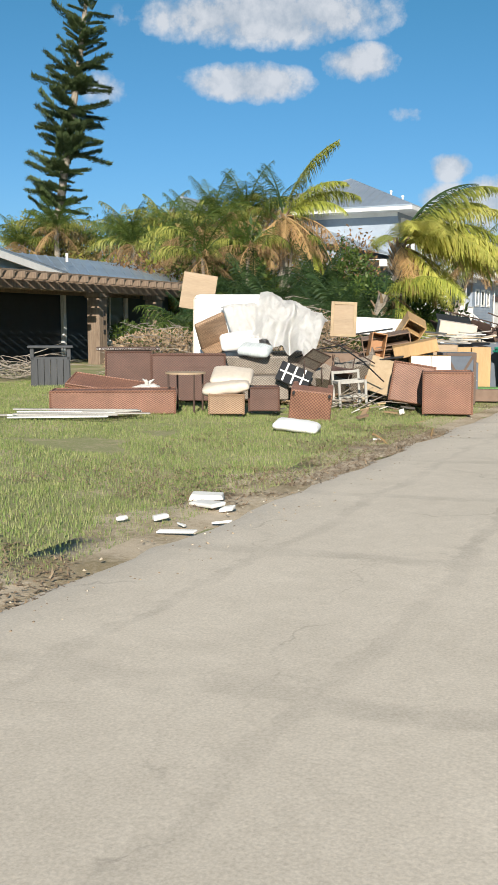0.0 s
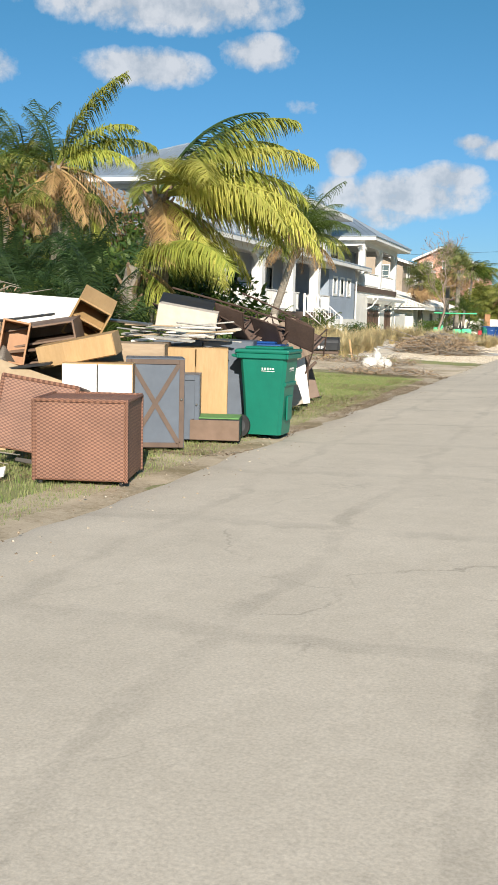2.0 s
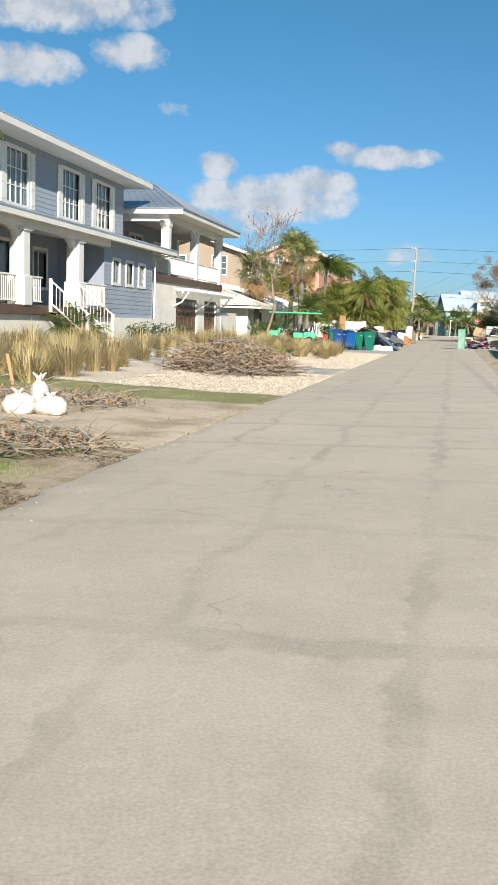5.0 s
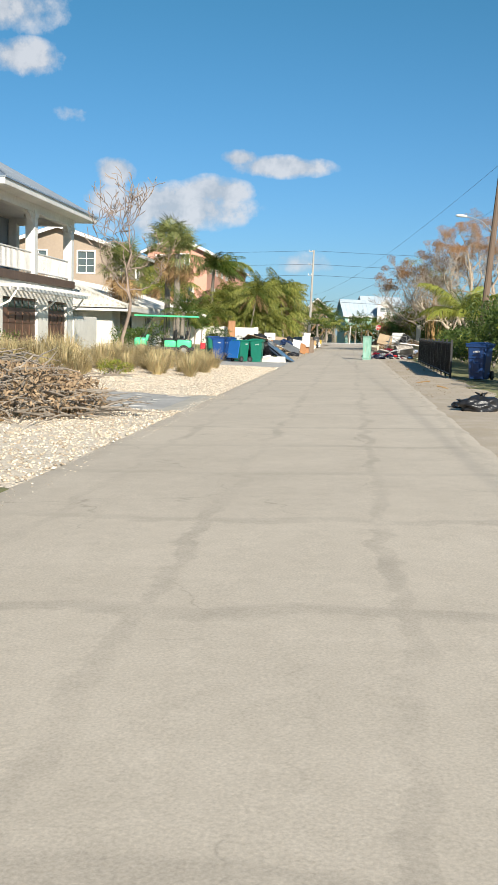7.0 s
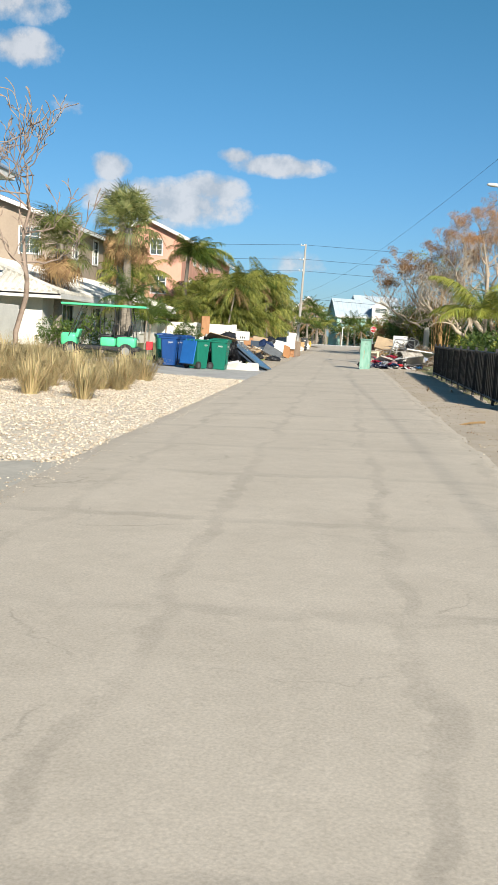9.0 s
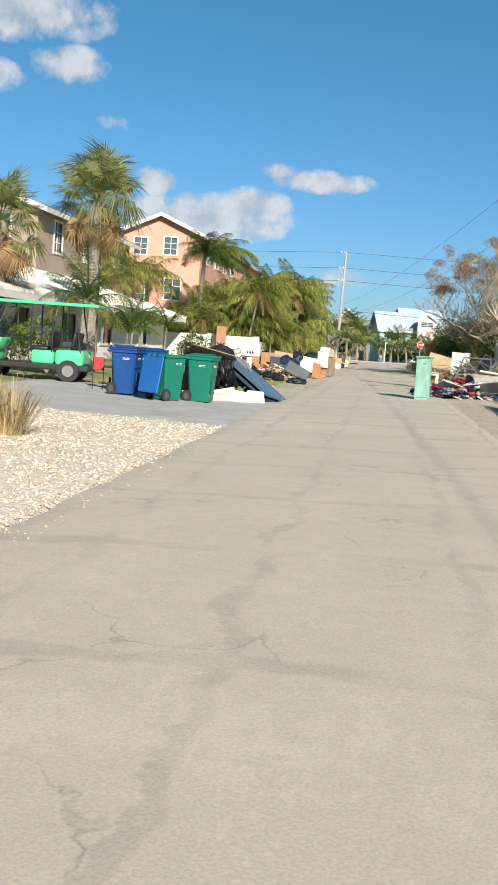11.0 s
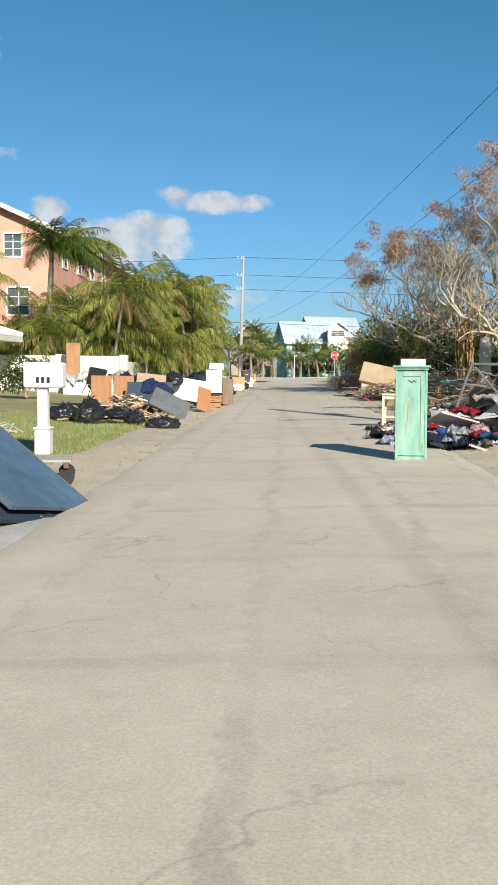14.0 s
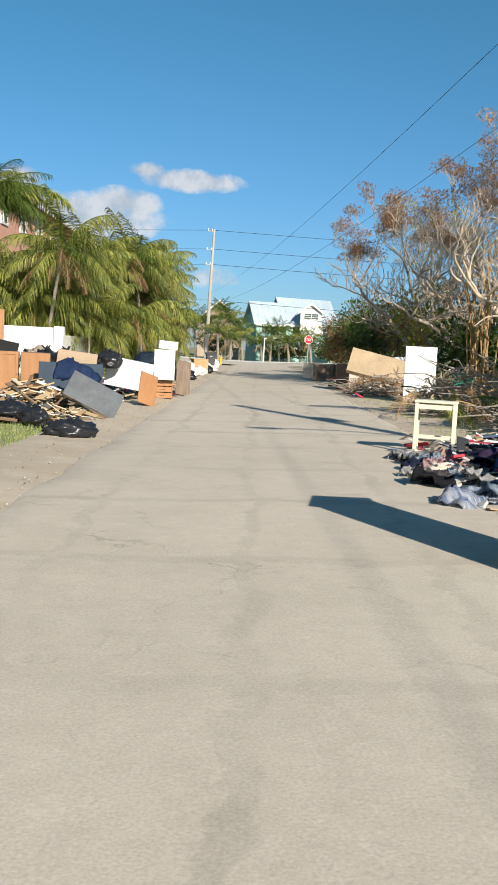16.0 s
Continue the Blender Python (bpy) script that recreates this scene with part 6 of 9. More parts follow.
for i in range(26):
    bm = bmesh.new()
    a, l = rnd(0, 6.28), rnd(2.2, 5.2)
    p = Vector((math.cos(a) * rnd(0, 0.7), math.sin(a) * rnd(0, 0.5), 0))
    tube(bm, [p, p + Vector((rnd(-0.3, 0.3), rnd(-0.3, 0.3), l * 0.5)), p + Vector((rnd(-0.8, 0.8), rnd(-0.6, 0.6), l))], [0.035, 0.03, 0.015], 5)
    part("cane", bm, m_gold_cane if i else (m_gold_cane := mat("golden_cane", (0.4, 0.25, 0.1), (0.28, 0.17, 0.07), 6, 0.7, 0.2)), roots)
palm(7.6, 92, 2.6, (0, 0), [("green", 0, 3), ("coco", 1, 5), ("coco", 2, 6)], "young palm with bright hanging fronds by the fence", 0.1, 0.08)
# ---- discarded household things ----
def weave(name, a, b, cell=(38, 38, 64)):
    """Woven resin wicker: alternating strands with relief."""
    m = bpy.data.materials.new(name)
    m.use_nodes = True
    n, l = m.node_tree.nodes, m.node_tree.links
    p = n["Principled BSDF"]
    co, mp, ch, noi = n.new("ShaderNodeTexCoord"), n.new("ShaderNodeMapping"), n.new("ShaderNodeTexChecker"), n.new("ShaderNodeTexNoise")
    mp.inputs["Scale"].default_value, mp.inputs["Location"].default_value = cell, (0.37, 0.29, 0.41)
    l.new(co.outputs["Object"], mp.inputs[0])
    l.new(mp.outputs[0], ch.inputs["Vector"])
    ch.inputs["Scale"].default_value = 1.0
    ch.inputs["Color1"].default_value, ch.inputs["Color2"].default_value = (*a, 1), (*b, 1)
    noi.inputs["Scale"].default_value, noi.inputs["Detail"].default_value = 3.0, 4
    l.new(co.outputs["Object"], noi.inputs["Vector"])
    hs, mr = n.new("ShaderNodeHueSaturation"), n.new("ShaderNodeMapRange")
    mr.inputs[3].default_value, mr.inputs[4].default_value = 0.6, 1.4
    l.new(noi.outputs["Fac"], mr.inputs[0])
    l.new(mr.outputs[0], hs.inputs["Value"])
    l.new(ch.outputs["Color"], hs.inputs["Color"])
    l.new(hs.outputs[0], p.inputs["Base Color"])
    bu = n.new("ShaderNodeBump")
    bu.inputs["Strength"].default_value, bu.inputs["Distance"].default_value = 0.6, 0.01
    l.new(ch.outputs["Fac"], bu.inputs["Height"])
    l.new(bu.outputs[0], p.inputs["Normal"])
    p.inputs["Roughness"].default_value = 0.6
    return m


w_brown = weave("brown_wicker", (0.27, 0.135, 0.085), (0.13, 0.058, 0.037))
w_dark = weave("dark_wicker", (0.13, 0.065, 0.045), (0.075, 0.038, 0.028))
w_grey = weave("grey_wicker", (0.27, 0.23, 0.185), (0.13, 0.105, 0.085))
w_tan = weave("tan_wicker", (0.33, 0.21, 0.125), (0.2, 0.125, 0.075))
m_fabric = mat("white_fabric", (0.76, 0.745, 0.72), (0.68, 0.66, 0.635), 9, 0.9, 0.25, big=0.25)
m_cream = mat("cream_fabric", (0.58, 0.5, 0.41), (0.49, 0.42, 0.34), 9, 0.9, 0.25, big=0.4)
m_foam = mat("stained_foam", (0.64, 0.59, 0.52), (0.53, 0.48, 0.42), 5, 0.9, 0.3)
m_ply = mat("raw_plywood", (0.37, 0.275, 0.18), (0.31, 0.22, 0.14), 6, 0.7, 0.1, stretch=(1, 1, 6))
m_ply2 = mat("honey_plywood", (0.44, 0.28, 0.13), (0.37, 0.23, 0.1), 5, 0.55, 0.08, stretch=(6, 1, 1))
m_oak = mat("orange_oak", (0.38, 0.19, 0.08), (0.29, 0.13, 0.05), 5, 0.5, 0.1, stretch=(1, 1, 0.3))
m_walnut = mat("brown_carcass", (0.2, 0.13, 0.09), (0.14, 0.09, 0.06), 5, 0.6, 0.1)
m_slate = mat("slate_blue_cabinet", (0.105, 0.125, 0.155), (0.085, 0.1, 0.125), 5, 0.5, 0.06)
m_navy = mat("navy_panel", (0.035, 0.055, 0.085), (0.028, 0.045, 0.065), 4, 0.6, 0.04, spec=0.2)
m_board = mat("wet_blue_board", (0.1, 0.15, 0.2), (0.065, 0.095, 0.13), 3, 0.22, 0.05, big=0.9)
m_bag = mat("black_plastic", (0.014, 0.015, 0.017), (0.022, 0.022, 0.025), 4, 0.34, 0.6, bump_scale=9)
m_greencart = mat("green_cart_plastic", (0.008, 0.16, 0.105), (0.007, 0.135, 0.09), 5, 0.4, 0.05, big=0.2)
m_bluecart = mat("blue_cart_plastic", (0.012, 0.065, 0.23), (0.01, 0.055, 0.2), 5, 0.4, 0.05, big=0.2)
m_lid = mat("bright_blue_plastic", (0.015, 0.13, 0.42), (0.012, 0.11, 0.36), 5, 0.4, 0.05, big=0.2)
m_navycart = mat("dark_blue_cart_plastic", (0.015, 0.05, 0.16), (0.012, 0.04, 0.13), 5, 0.4, 0.05, big=0.2)
m_rubber = mat("black_rubber", (0.02, 0.02, 0.02), (0.03, 0.03, 0.03), 9, 0.8, 0.1)
m_steel = mat("dull_steel", (0.42, 0.42, 0.4), (0.3, 0.29, 0.27), 4, 0.35, 0.05, metal=0.8, big=0.7)
m_bronze = mat("dark_bronze_frame", (0.085, 0.052, 0.038), (0.055, 0.034, 0.026), 6, 0.5, 0.1)
m_mint = mat("peeling_mint_paint", (0.29, 0.45, 0.37), (0.13, 0.31, 0.23), 8, 0.6, 0.3, big=0.4, stretch=(1, 1, 0.25))
m_sling = mat("dark_sling_fabric", (0.14, 0.09, 0.068), (0.095, 0.062, 0.048), 30, 0.8, 0.2)
m_applw = mat("white_enamel", (0.7, 0.7, 0.68), (0.63, 0.63, 0.61), 3, 0.3, 0.02, big=0.15)
m_styro = mat("white_foam", (0.7, 0.68, 0.64), (0.6, 0.58, 0.54), 12, 0.9, 0.3)
m_greyp = mat("grey_painted_slats", (0.065, 0.067, 0.07), (0.045, 0.047, 0.05), 8, 0.7, 0.2, stretch=(2, 2, 0.3))
m_golf = mat("mint_green_body", (0.1, 0.62, 0.3), (0.09, 0.55, 0.27), 3, 0.25, 0.0, big=0.1, coat=0.6)
m_seat = mat("black_vinyl", (0.02, 0.02, 0.022), rough=0.5, scale=6)
m_red = mat("red_cloth", (0.5, 0.02, 0.03), rough=0.7, scale=6)
m_sack = mat("white_sack", (0.66, 0.63, 0.58), (0.55, 0.52, 0.47), 8, 0.8, 0.4)
m_osb = mat("tan_chipboard", (0.4, 0.3, 0.19), (0.33, 0.24, 0.145), 14, 0.8, 0.2)


def rock_scraps(name, n, area, label, cols, smin, smax, seed, height=0.25, parent=None):
    """Loose scraps of board, foil and splinter, in one mesh."""
    g = random.Random(seed)
    bm = bmesh.new()
    x0, x1, y0, y1 = area
    for i in range(n):
        k = (g.random() + g.random()) / 2
        x, y = x0 + (x1 - x0) * (g.random() + g.random()) / 2, y0 + (y1 - y0) * (g.random() + g.random()) / 2
        ex, ey = abs(x - (x0 + x1) / 2) / ((x1 - x0) / 2), abs(y - (y0 + y1) / 2) / ((y1 - y0) / 2)
        z = gz(x) + height * g.random() * max(0, 1 - ex) * max(0, 1 - ey)
        bx(bm, g.uniform(smin, smax), g.uniform(smin, smax) * 0.35, g.uniform(0.008, 0.03), pose(x, y, z + 0.01, g.uniform(-28, 28), g.uniform(-28, 28), g.uniform(0, 360)))
    return tagged(part(name, bm, cols), label, "debris", "", "stuff")


def islandmat(name, stops, rough=0.8):
    """Each separate scrap takes one of several colours."""
    m = bpy.data.materials.new(name)
    m.use_nodes = True
    n, l = m.node_tree.nodes, m.node_tree.links
    r, geo = n.new("ShaderNodeValToRGB"), n.new("ShaderNodeNewGeometry")
    r.color_ramp.interpolation = "CONSTANT"
    while len(r.color_ramp.elements) < len(stops):
        r.color_ramp.elements.new(0.5)
    for i, c in enumerate(stops):
        r.color_ramp.elements[i].position, r.color_ramp.elements[i].color = i / len(stops), (*c, 1)
    l.new(geo.outputs["Random Per Island"], r.inputs[0])
    l.new(r.outputs[0], n["Principled BSDF"].inputs["Base Color"])
    n["Principled BSDF"].inputs["Roughness"].default_value = rough
    return m


i_wood = islandmat("scrap_wood", [(0.45, 0.32, 0.18), (0.3, 0.2, 0.11), (0.7, 0.66, 0.6), (0.2, 0.13, 0.08), (0.55, 0.46, 0.33), (0.1, 0.09, 0.08)])
i_mixed = islandmat("scrap_mixed", [(0.7, 0.68, 0.65), (0.03, 0.03, 0.035), (0.4, 0.28, 0.16), (0.05, 0.09, 0.2), (0.5, 0.48, 0.45), (0.12, 0.1, 0.09), (0.4, 0.03, 0.05)])


def brush(name, n, x, y, w, d, h, label, material, seed, r=0.018, ln=(0.6, 1.6), leaves=None, n_leaf=0):
    """A heap of cut branches."""
    g = random.Random(seed)
    bm = bmesh.new()
    for i in range(n):
        a, k = g.uniform(0, 6.28), math.sqrt(g.random())
        px, py = math.cos(a) * k * w / 2, math.sin(a) * k * d / 2
        z = h * (1 - k * k) * g.uniform(0.1, 1.0)
        b = g.uniform(0, 6.28)
        L = g.uniform(*ln)
        e = Vector((math.cos(b), math.sin(b), g.uniform(-0.25, 0.35)))
        p = Vector((px, py, z + 0.02))
        q = p + e * L * 0.5 + Vector((g.uniform(-0.1, 0.1), g.uniform(-0.1, 0.1), g.uniform(-0.05, 0.1)))
        t = q + e * L * 0.5 + Vector((g.uniform(-0.15, 0.15), g.uniform(-0.15, 0.15), g.uniform(-0.15, 0.05)))
        for v in (p, q, t):
            v.z = max(v.z, 0.01)
        tube(bm, [p, q, t], [r * g.uniform(0.7, 1.3), r * 0.8, r * 0.3], 4, False)
    o = part(name, bm, material, None, label)
    o.matrix_basis = pose(x, y, gz(x))
    tagged(o, label, "debris", "", "stuff")
    if leaves:
        l = leaf_cloud("dead_leaves", [(x, y, gz(x) + h * 0.3, w * 0.5, d * 0.5, h * 0.55)], n_leaf, 0.055, leaves, None, seed, 0.0, 2.0)
        me = l.data
        co = np.empty(len(me.vertices) * 3, np.float32)
        me.vertices.foreach_get("co", co)
        co = co.reshape(-1, 3)
        co[:, 2] = np.maximum(co[:, 2], gz(x) - 0.02)
        me.vertices.foreach_set("co", co.ravel())
        tagged(l, "dry leaves caught in the heap of branches", "debris", "", "stuff")
    return o


def panel(name, w, h, t, m, material, label, category="board", rim=None):
    """A flat board standing on its edge, with an optional raised rim."""
    e = thing(name, m, label, category)
    bm = bmesh.new()
    bx(bm, w, t, h, None, 0.006)
    b = part("board", bm, material, e)
    if rim:
        bm = bmesh.new()
        for x in (-w / 2 + 0.03, w / 2 - 0.03):
            bx(bm, 0.06, t + 0.03, h, pose(x, 0, 0), 0.005)
        for z in (0, h - 0.06):
            bx(bm, w - 0.12, t + 0.03, 0.06, pose(0, 0, z), 0.005)
        part("rim", bm, rim, e)
    return e


def cabinet(name, w, d, h, m, body, door, label, doors=1, drawers=0, cross=None, open_front=False, category="cabinet", handle=True, shaker=False):
    """A cabinet of real panels, its front to local -y."""
    e = thing(name, m, label, category)
    t = 0.022
    bm = bmesh.new()
    for x in (-w / 2 + t / 2, w / 2 - t / 2):
        bx(bm, t, d, h, pose(x, 0, 0), 0.003)
    for z in (0.0, h - t):
        bx(bm, w - 2 * t, d, t, pose(0, 0, z), 0.003)
    bx(bm, w - 2 * t, t, h - 2 * t, pose(0, d / 2 - t / 2, t), 0)
    part("body", bm, body, e)
    if open_front:
        bm = bmesh.new()
        bx(bm, w - 2 * t, d - 0.05, t, pose(0, 0, h * 0.5), 0.003)
        part("shelf", bm, body, e)
        return e
    rows = [(0.0, h)] if doors else []
    if drawers:
        rows = []
        for i in range(drawers):
            a, b = h * i / drawers + 0.01, h * (i + 1) / drawers - 0.01
            bm = bmesh.new()
            bx(bm, w - 0.02, t, b - a, pose(0, -d / 2 - t / 2 - 0.001, a), 0.004)
            f = part("drawer", bm, door, e)
            if handle:
                bm = bmesh.new()
                tube(bm, [(-0.06, -d / 2 - t - 0.004, (a + b) / 2), (-0.05, -d / 2 - t - 0.03, (a + b) / 2), (0.05, -d / 2 - t - 0.03, (a + b) / 2), (0.06, -d / 2 - t - 0.004, (a + b) / 2)], 0.006, 5)
                part("handle", bm, m_steel, f)
    for i in range(doors if rows else 0):
        a, b = -w / 2 + w * i / doors + 0.006, -w / 2 + w * (i + 1) / doors - 0.006
        bm = bmesh.new()
        bx(bm, b - a, t, h - 0.02, pose((a + b) / 2, -d / 2 - t / 2 - 0.001, 0.01), 0.004)
        f = part("door", bm, door, e)
        y = -d / 2 - t - 0.006
        if not (cross or shaker):
            continue
        bm = bmesh.new()
        fr = 0.055
        for x in (a + fr / 2, b - fr / 2):
            bx(bm, fr, 0.014, h - 0.02, pose(x, y, 0.01), 0.003)
        for z in (0.01, h - fr - 0.01):
            bx(bm, b - a - 2 * fr, 0.014, fr, pose((a + b) / 2, y, z), 0.003)
        if cross:
            L = math.hypot(b - a - 2 * fr, h - 2 * fr)
            ang = math.degrees(math.atan2(h - 2 * fr, b - a - 2 * fr))
            for s in (-1, 1):
                bx(bm, L, 0.012, 0.05, pose((a + b) / 2, y - 0.001 * s, h / 2, 0, s * ang, 0) @ pose(0, 0, -0.025), 0)
        part("door_frame", bm, cross or door, f)
        if handle:
            bm = bmesh.new()
            blob(bm, 0.03, 0.03, 0.03, 0, 1, 1, pose(b - 0.03, y - 0.02, h * 0.55))
            part("knob", bm, m_steel, f)
    return e


def wicker_frame(name, w, d, h, m, material, label, legs=True, inner=None, category="table"):
    """A wicker-skinned block: woven sides, top rim and stub feet."""
    e = thing(name, m, label, category)
    bm = bmesh.new()
    bx(bm, w, d, h - 0.03, pose(0, 0, 0.03), 0.02, 2)
    part("woven_body", bm, material, e)
    bm = bmesh.new()
    for x in (-w / 2, w / 2):
        tube(bm, [(x, -d / 2, h), (x, d / 2, h)], 0.018, 6)
    for y in (-d / 2, d / 2):
        tube(bm, [(-w / 2, y, h), (w / 2, y, h)], 0.018, 6)
    for x in (-w / 2, w / 2):
        for y in (-d / 2, d / 2):
            tube(bm, [(x, y, 0.03), (x, y, h)], 0.018, 6)
    part("braided_edge", bm, material, e)
    for x in (-w / 2 + 0.05, w / 2 - 0.05):
        for y in (-d / 2 + 0.05, d / 2 - 0.05):
            bm = bmesh.new()
            cyl(bm, 0.02, 0.02, 0.05, 8, pose(x, y, 0))
            part("foot", bm, m_rubber, e)
    if inner:
        bm = bmesh.new()
        bx(bm, w - 0.1, d - 0.1, 0.012, pose(0, 0, h - 0.006), 0.003)
        part("top_inset", bm, inner, e)
    return e


def wicker_chair(m, material, label, w=0.7, d=0.7, seat_h=0.38, back_h=0.85, cushion=None, name="wicker_armchair", arms=True):
    e = thing(name, m, label, "chair")
    bm = bmesh.new()
    bx(bm, w, d, seat_h - 0.06, pose(0, 0, 0.06), 0.02, 2)
    part("seat", bm, material, e)
    bm = bmesh.new()
    bx(bm, w, 0.1, back_h - seat_h, pose(0, d / 2 - 0.05, seat_h, 8, 0, 0), 0.03, 2)
    part("backrest", bm, material, e)
    if arms:
        for x in (-w / 2 + 0.05, w / 2 - 0.05):
            bm = bmesh.new()
            bx(bm, 0.1, d - 0.1, 0.22, pose(x, -0.05, seat_h), 0.03, 2)
            part("armrest", bm, material, e)
    for x in (-w / 2 + 0.05, w / 2 - 0.05):
        for y in (-d / 2 + 0.05, d / 2 - 0.05):
            bm = bmesh.new()
            cyl(bm, 0.022, 0.022, 0.07, 8, pose(x, y, 0))
            part("leg", bm, m_rubber, e)
    if cushion:
        bm = bmesh.new()
        bx(bm, w - 0.22, d - 0.14, 0.13, pose(0, -0.05, seat_h), 0.05, 3)
        part("cushion", bm, cushion, e, smooth=True)
    return e


def pillow(name, w, d, h, m, material, label, seed=0.0, category="cushion"):
    bm = bmesh.new()
    bx(bm, w, d, h, None, min(h * 0.45, 0.07), 4)
    bmesh.ops.subdivide_edges(bm, edges=[e for e in bm.edges if e.calc_length() > 0.12], cuts=3, use_grid_fill=True)
    for v in bm.verts:
        k = 1 - 0.35 * (abs(v.co.x) / (w / 2)) ** 4 - 0.35 * (abs(v.co.y) / (d / 2)) ** 4
        v.co.z = h / 2 + (v.co.z - h / 2) * max(0.4, k) + 0.02 * noise.noise(v.co * 5 + Vector((seed, 0, 0)))
    o = part(name, bm, material, None, smooth=True)
    o.matrix_basis = m
    return tagged(o, label, category)


def cloth(name, w, d, m, material, label, seed, fold=0.12, n=26, drop=0.5, dome=0.35, category="sheet"):
    """A crumpled cloth over a hump, with thickness."""
    bm = bmesh.new()
    rows = []
    for j in range(n + 1):
        row = []
        for i in range(n + 1):
            u, v = i / n * 2 - 1, j / n * 2 - 1
            p = Vector((u * 2.3 + seed, v * 2.3, seed))
            f = fold * (0.9 * noise.noise(p) + 0.9 * (0.45 - abs(noise.noise(Vector((p.x * 2.1, p.y * 0.9, p.z)))) * 1.8) + 0.45 * (0.4 - abs(noise.noise(p * 3.7)) * 1.6))
            r = math.sqrt(u * u * 0.8 + v * v)
            z = dome * math.cos(min(r, 1.4) * 1.15) - drop * max(0, r - 0.75) ** 1.3 + f
            k = 1 - 0.16 * max(0, r - 0.8)
            row.append(bm.verts.new((u * w / 2 * k + 0.3 * fold * noise.noise(p + Vector((9, 0, 0))), v * d / 2 * k, z)))
        rows.append(row)
    for a, b in zip(rows, rows[1:]):
        for i in range(n):
            bm.faces.new((a[i], a[i + 1], b[i + 1], b[i]))
    bmesh.ops.solidify(bm, geom=bm.faces[:], thickness=0.012)
    o = part(name, bm, material, None, smooth=True)
    o.matrix_basis = m
    return tagged(o, label, category)


def bag(x, y, w, d, h, label, seed, rz=0, material=None, name="rubbish_bag", z=None, lumpy=0.32):
    bm = bmesh.new()
    blob(bm, w, d, h, lumpy, 2.4, 4, None, seed, True)
    for i in range(3):
        a = i * 2.1 + seed
        tube(bm, [(0, 0, h * 0.72), (math.cos(a) * 0.05, math.sin(a) * 0.05, h * 0.9), (math.cos(a) * 0.12, math.sin(a) * 0.12, h * 0.98)], [0.05, 0.025, 0.012], 5)
    o = part(name, bm, material or m_bag, None, smooth=True)
    o.matrix_basis = pose(x, y, gz(x) - 0.02 if z is None else z, 0, 0, rz)
    return tagged(o, label, "rubbish bag", "rubbish bags")


def cart(x, y, rz, body, lid, label, open_lid=False, s=1.0):
    """A two-wheeled rubbish cart, its front to local -y."""
    e = thing("rubbish_cart", pose(x, y, gz(x), 0, 0, rz) @ Matrix.Diagonal((s, s * 0.86, s * 1.03, 1)), label, "rubbish cart", "rubbish carts")
    bm = bmesh.new()
    lv = [(0.03, 0.245, 0.27), (0.1, 0.25, 0.275), (0.55, 0.275, 0.31), (0.88, 0.295, 0.345), (0.99, 0.3, 0.355)]
    rings = []
    for z, a, b in lv:
        c = 0.05
        rings.append([bm.verts.new((px, py, z)) for px, py in ((-a + c, -b), (a - c, -b), (a, -b + c), (a, b - c), (a - c, b), (-a + c, b), (-a, b - c), (-a, -b + c))])
    for p, q in zip(rings, rings[1:]):
        for i in range(8):
            bm.faces.new((p[i], p[(i + 1) % 8], q[(i + 1) % 8], q[i]))
    bm.faces.new(rings[0][::-1])
    part("bin", bm, body, e)
    bm = bmesh.new()
    for yy in (-0.372, 0.372):
        bx(bm, 0.66, 0.035, 0.06, pose(0, yy, 0.95), 0.008)
    for xx in (-0.315, 0.315):
        bx(bm, 0.035, 0.71, 0.06, pose(xx, 0, 0.95), 0.008)
    bx(bm, 0.5, 0.03, 0.05, pose(0, -0.325, 0.62), 0.008)
    bx(bm, 0.22, 0.025, 0.3, pose(0, -0.318, 0.2), 0.008)
    part("rim", bm, body, e)
    bm = bmesh.new()
    bx(bm, 0.69, 0.8, 0.05, None, 0.02, 2)
    bx(bm, 0.5, 0.58, 0.035, pose(0, 0, 0.045), 0.015)
    for xx in (-0.2, 0, 0.2):
        bx(bm, 0.06, 0.06, 0.05, pose(xx, 0.42, -0.01), 0.01)
    part("lid", bm, lid, e, local=pose(0, 0.5, 0.98, -258, 0, 0) @ pose(0, -0.42, 0.0) if open_lid else pose(0, 0, 1.012))
    bm = bmesh.new()
    tube(bm, [(-0.26, 0.36, 0.96), (-0.26, 0.47, 0.98), (0.26, 0.47, 0.98), (0.26, 0.36, 0.96)], 0.018, 6)
    part("handle", bm, body, e)
    bm = bmesh.new()
    tube(bm, [(-0.3, 0.3, 0.13), (0.3, 0.3, 0.13)], 0.014, 6)
    part("axle", bm, m_steel, e)
    for sx in (-1, 1):
        bm = bmesh.new()
        cyl(bm, 0.135, 0.135, 0.05, 20, pose(sx * 0.305, 0.3, 0.135, 0, 90, 0) @ pose(0, 0, -0.025))
        w = part("wheel", bm, m_rubber, e)
        bm = bmesh.new()
        cyl(bm, 0.075, 0.075, 0.056, 12, pose(sx * 0.305, 0.3, 0.135, 0, 90, 0) @ pose(0, 0, -0.028))
        part("hub", bm, m_greyp, w)
    for k, q in enumerate((pose(0, -0.3425, 0.8, 3, 0, 0), pose(-0.297, -0.08, 0.8, 0, -3, 0) @ pose(0, 0, 0, 0, 0, -90))):
        bm = bmesh.new()
        for i in range(5):
            bx(bm, 0.022, 0.003, 0.024, q @ pose(-0.08 + 0.04 * i, 0, 0.02))
        bx(bm, 0.2, 0.003, 0.008, q)
        part("emblem", bm, m_white, e, "small white emblem bars")
    return e


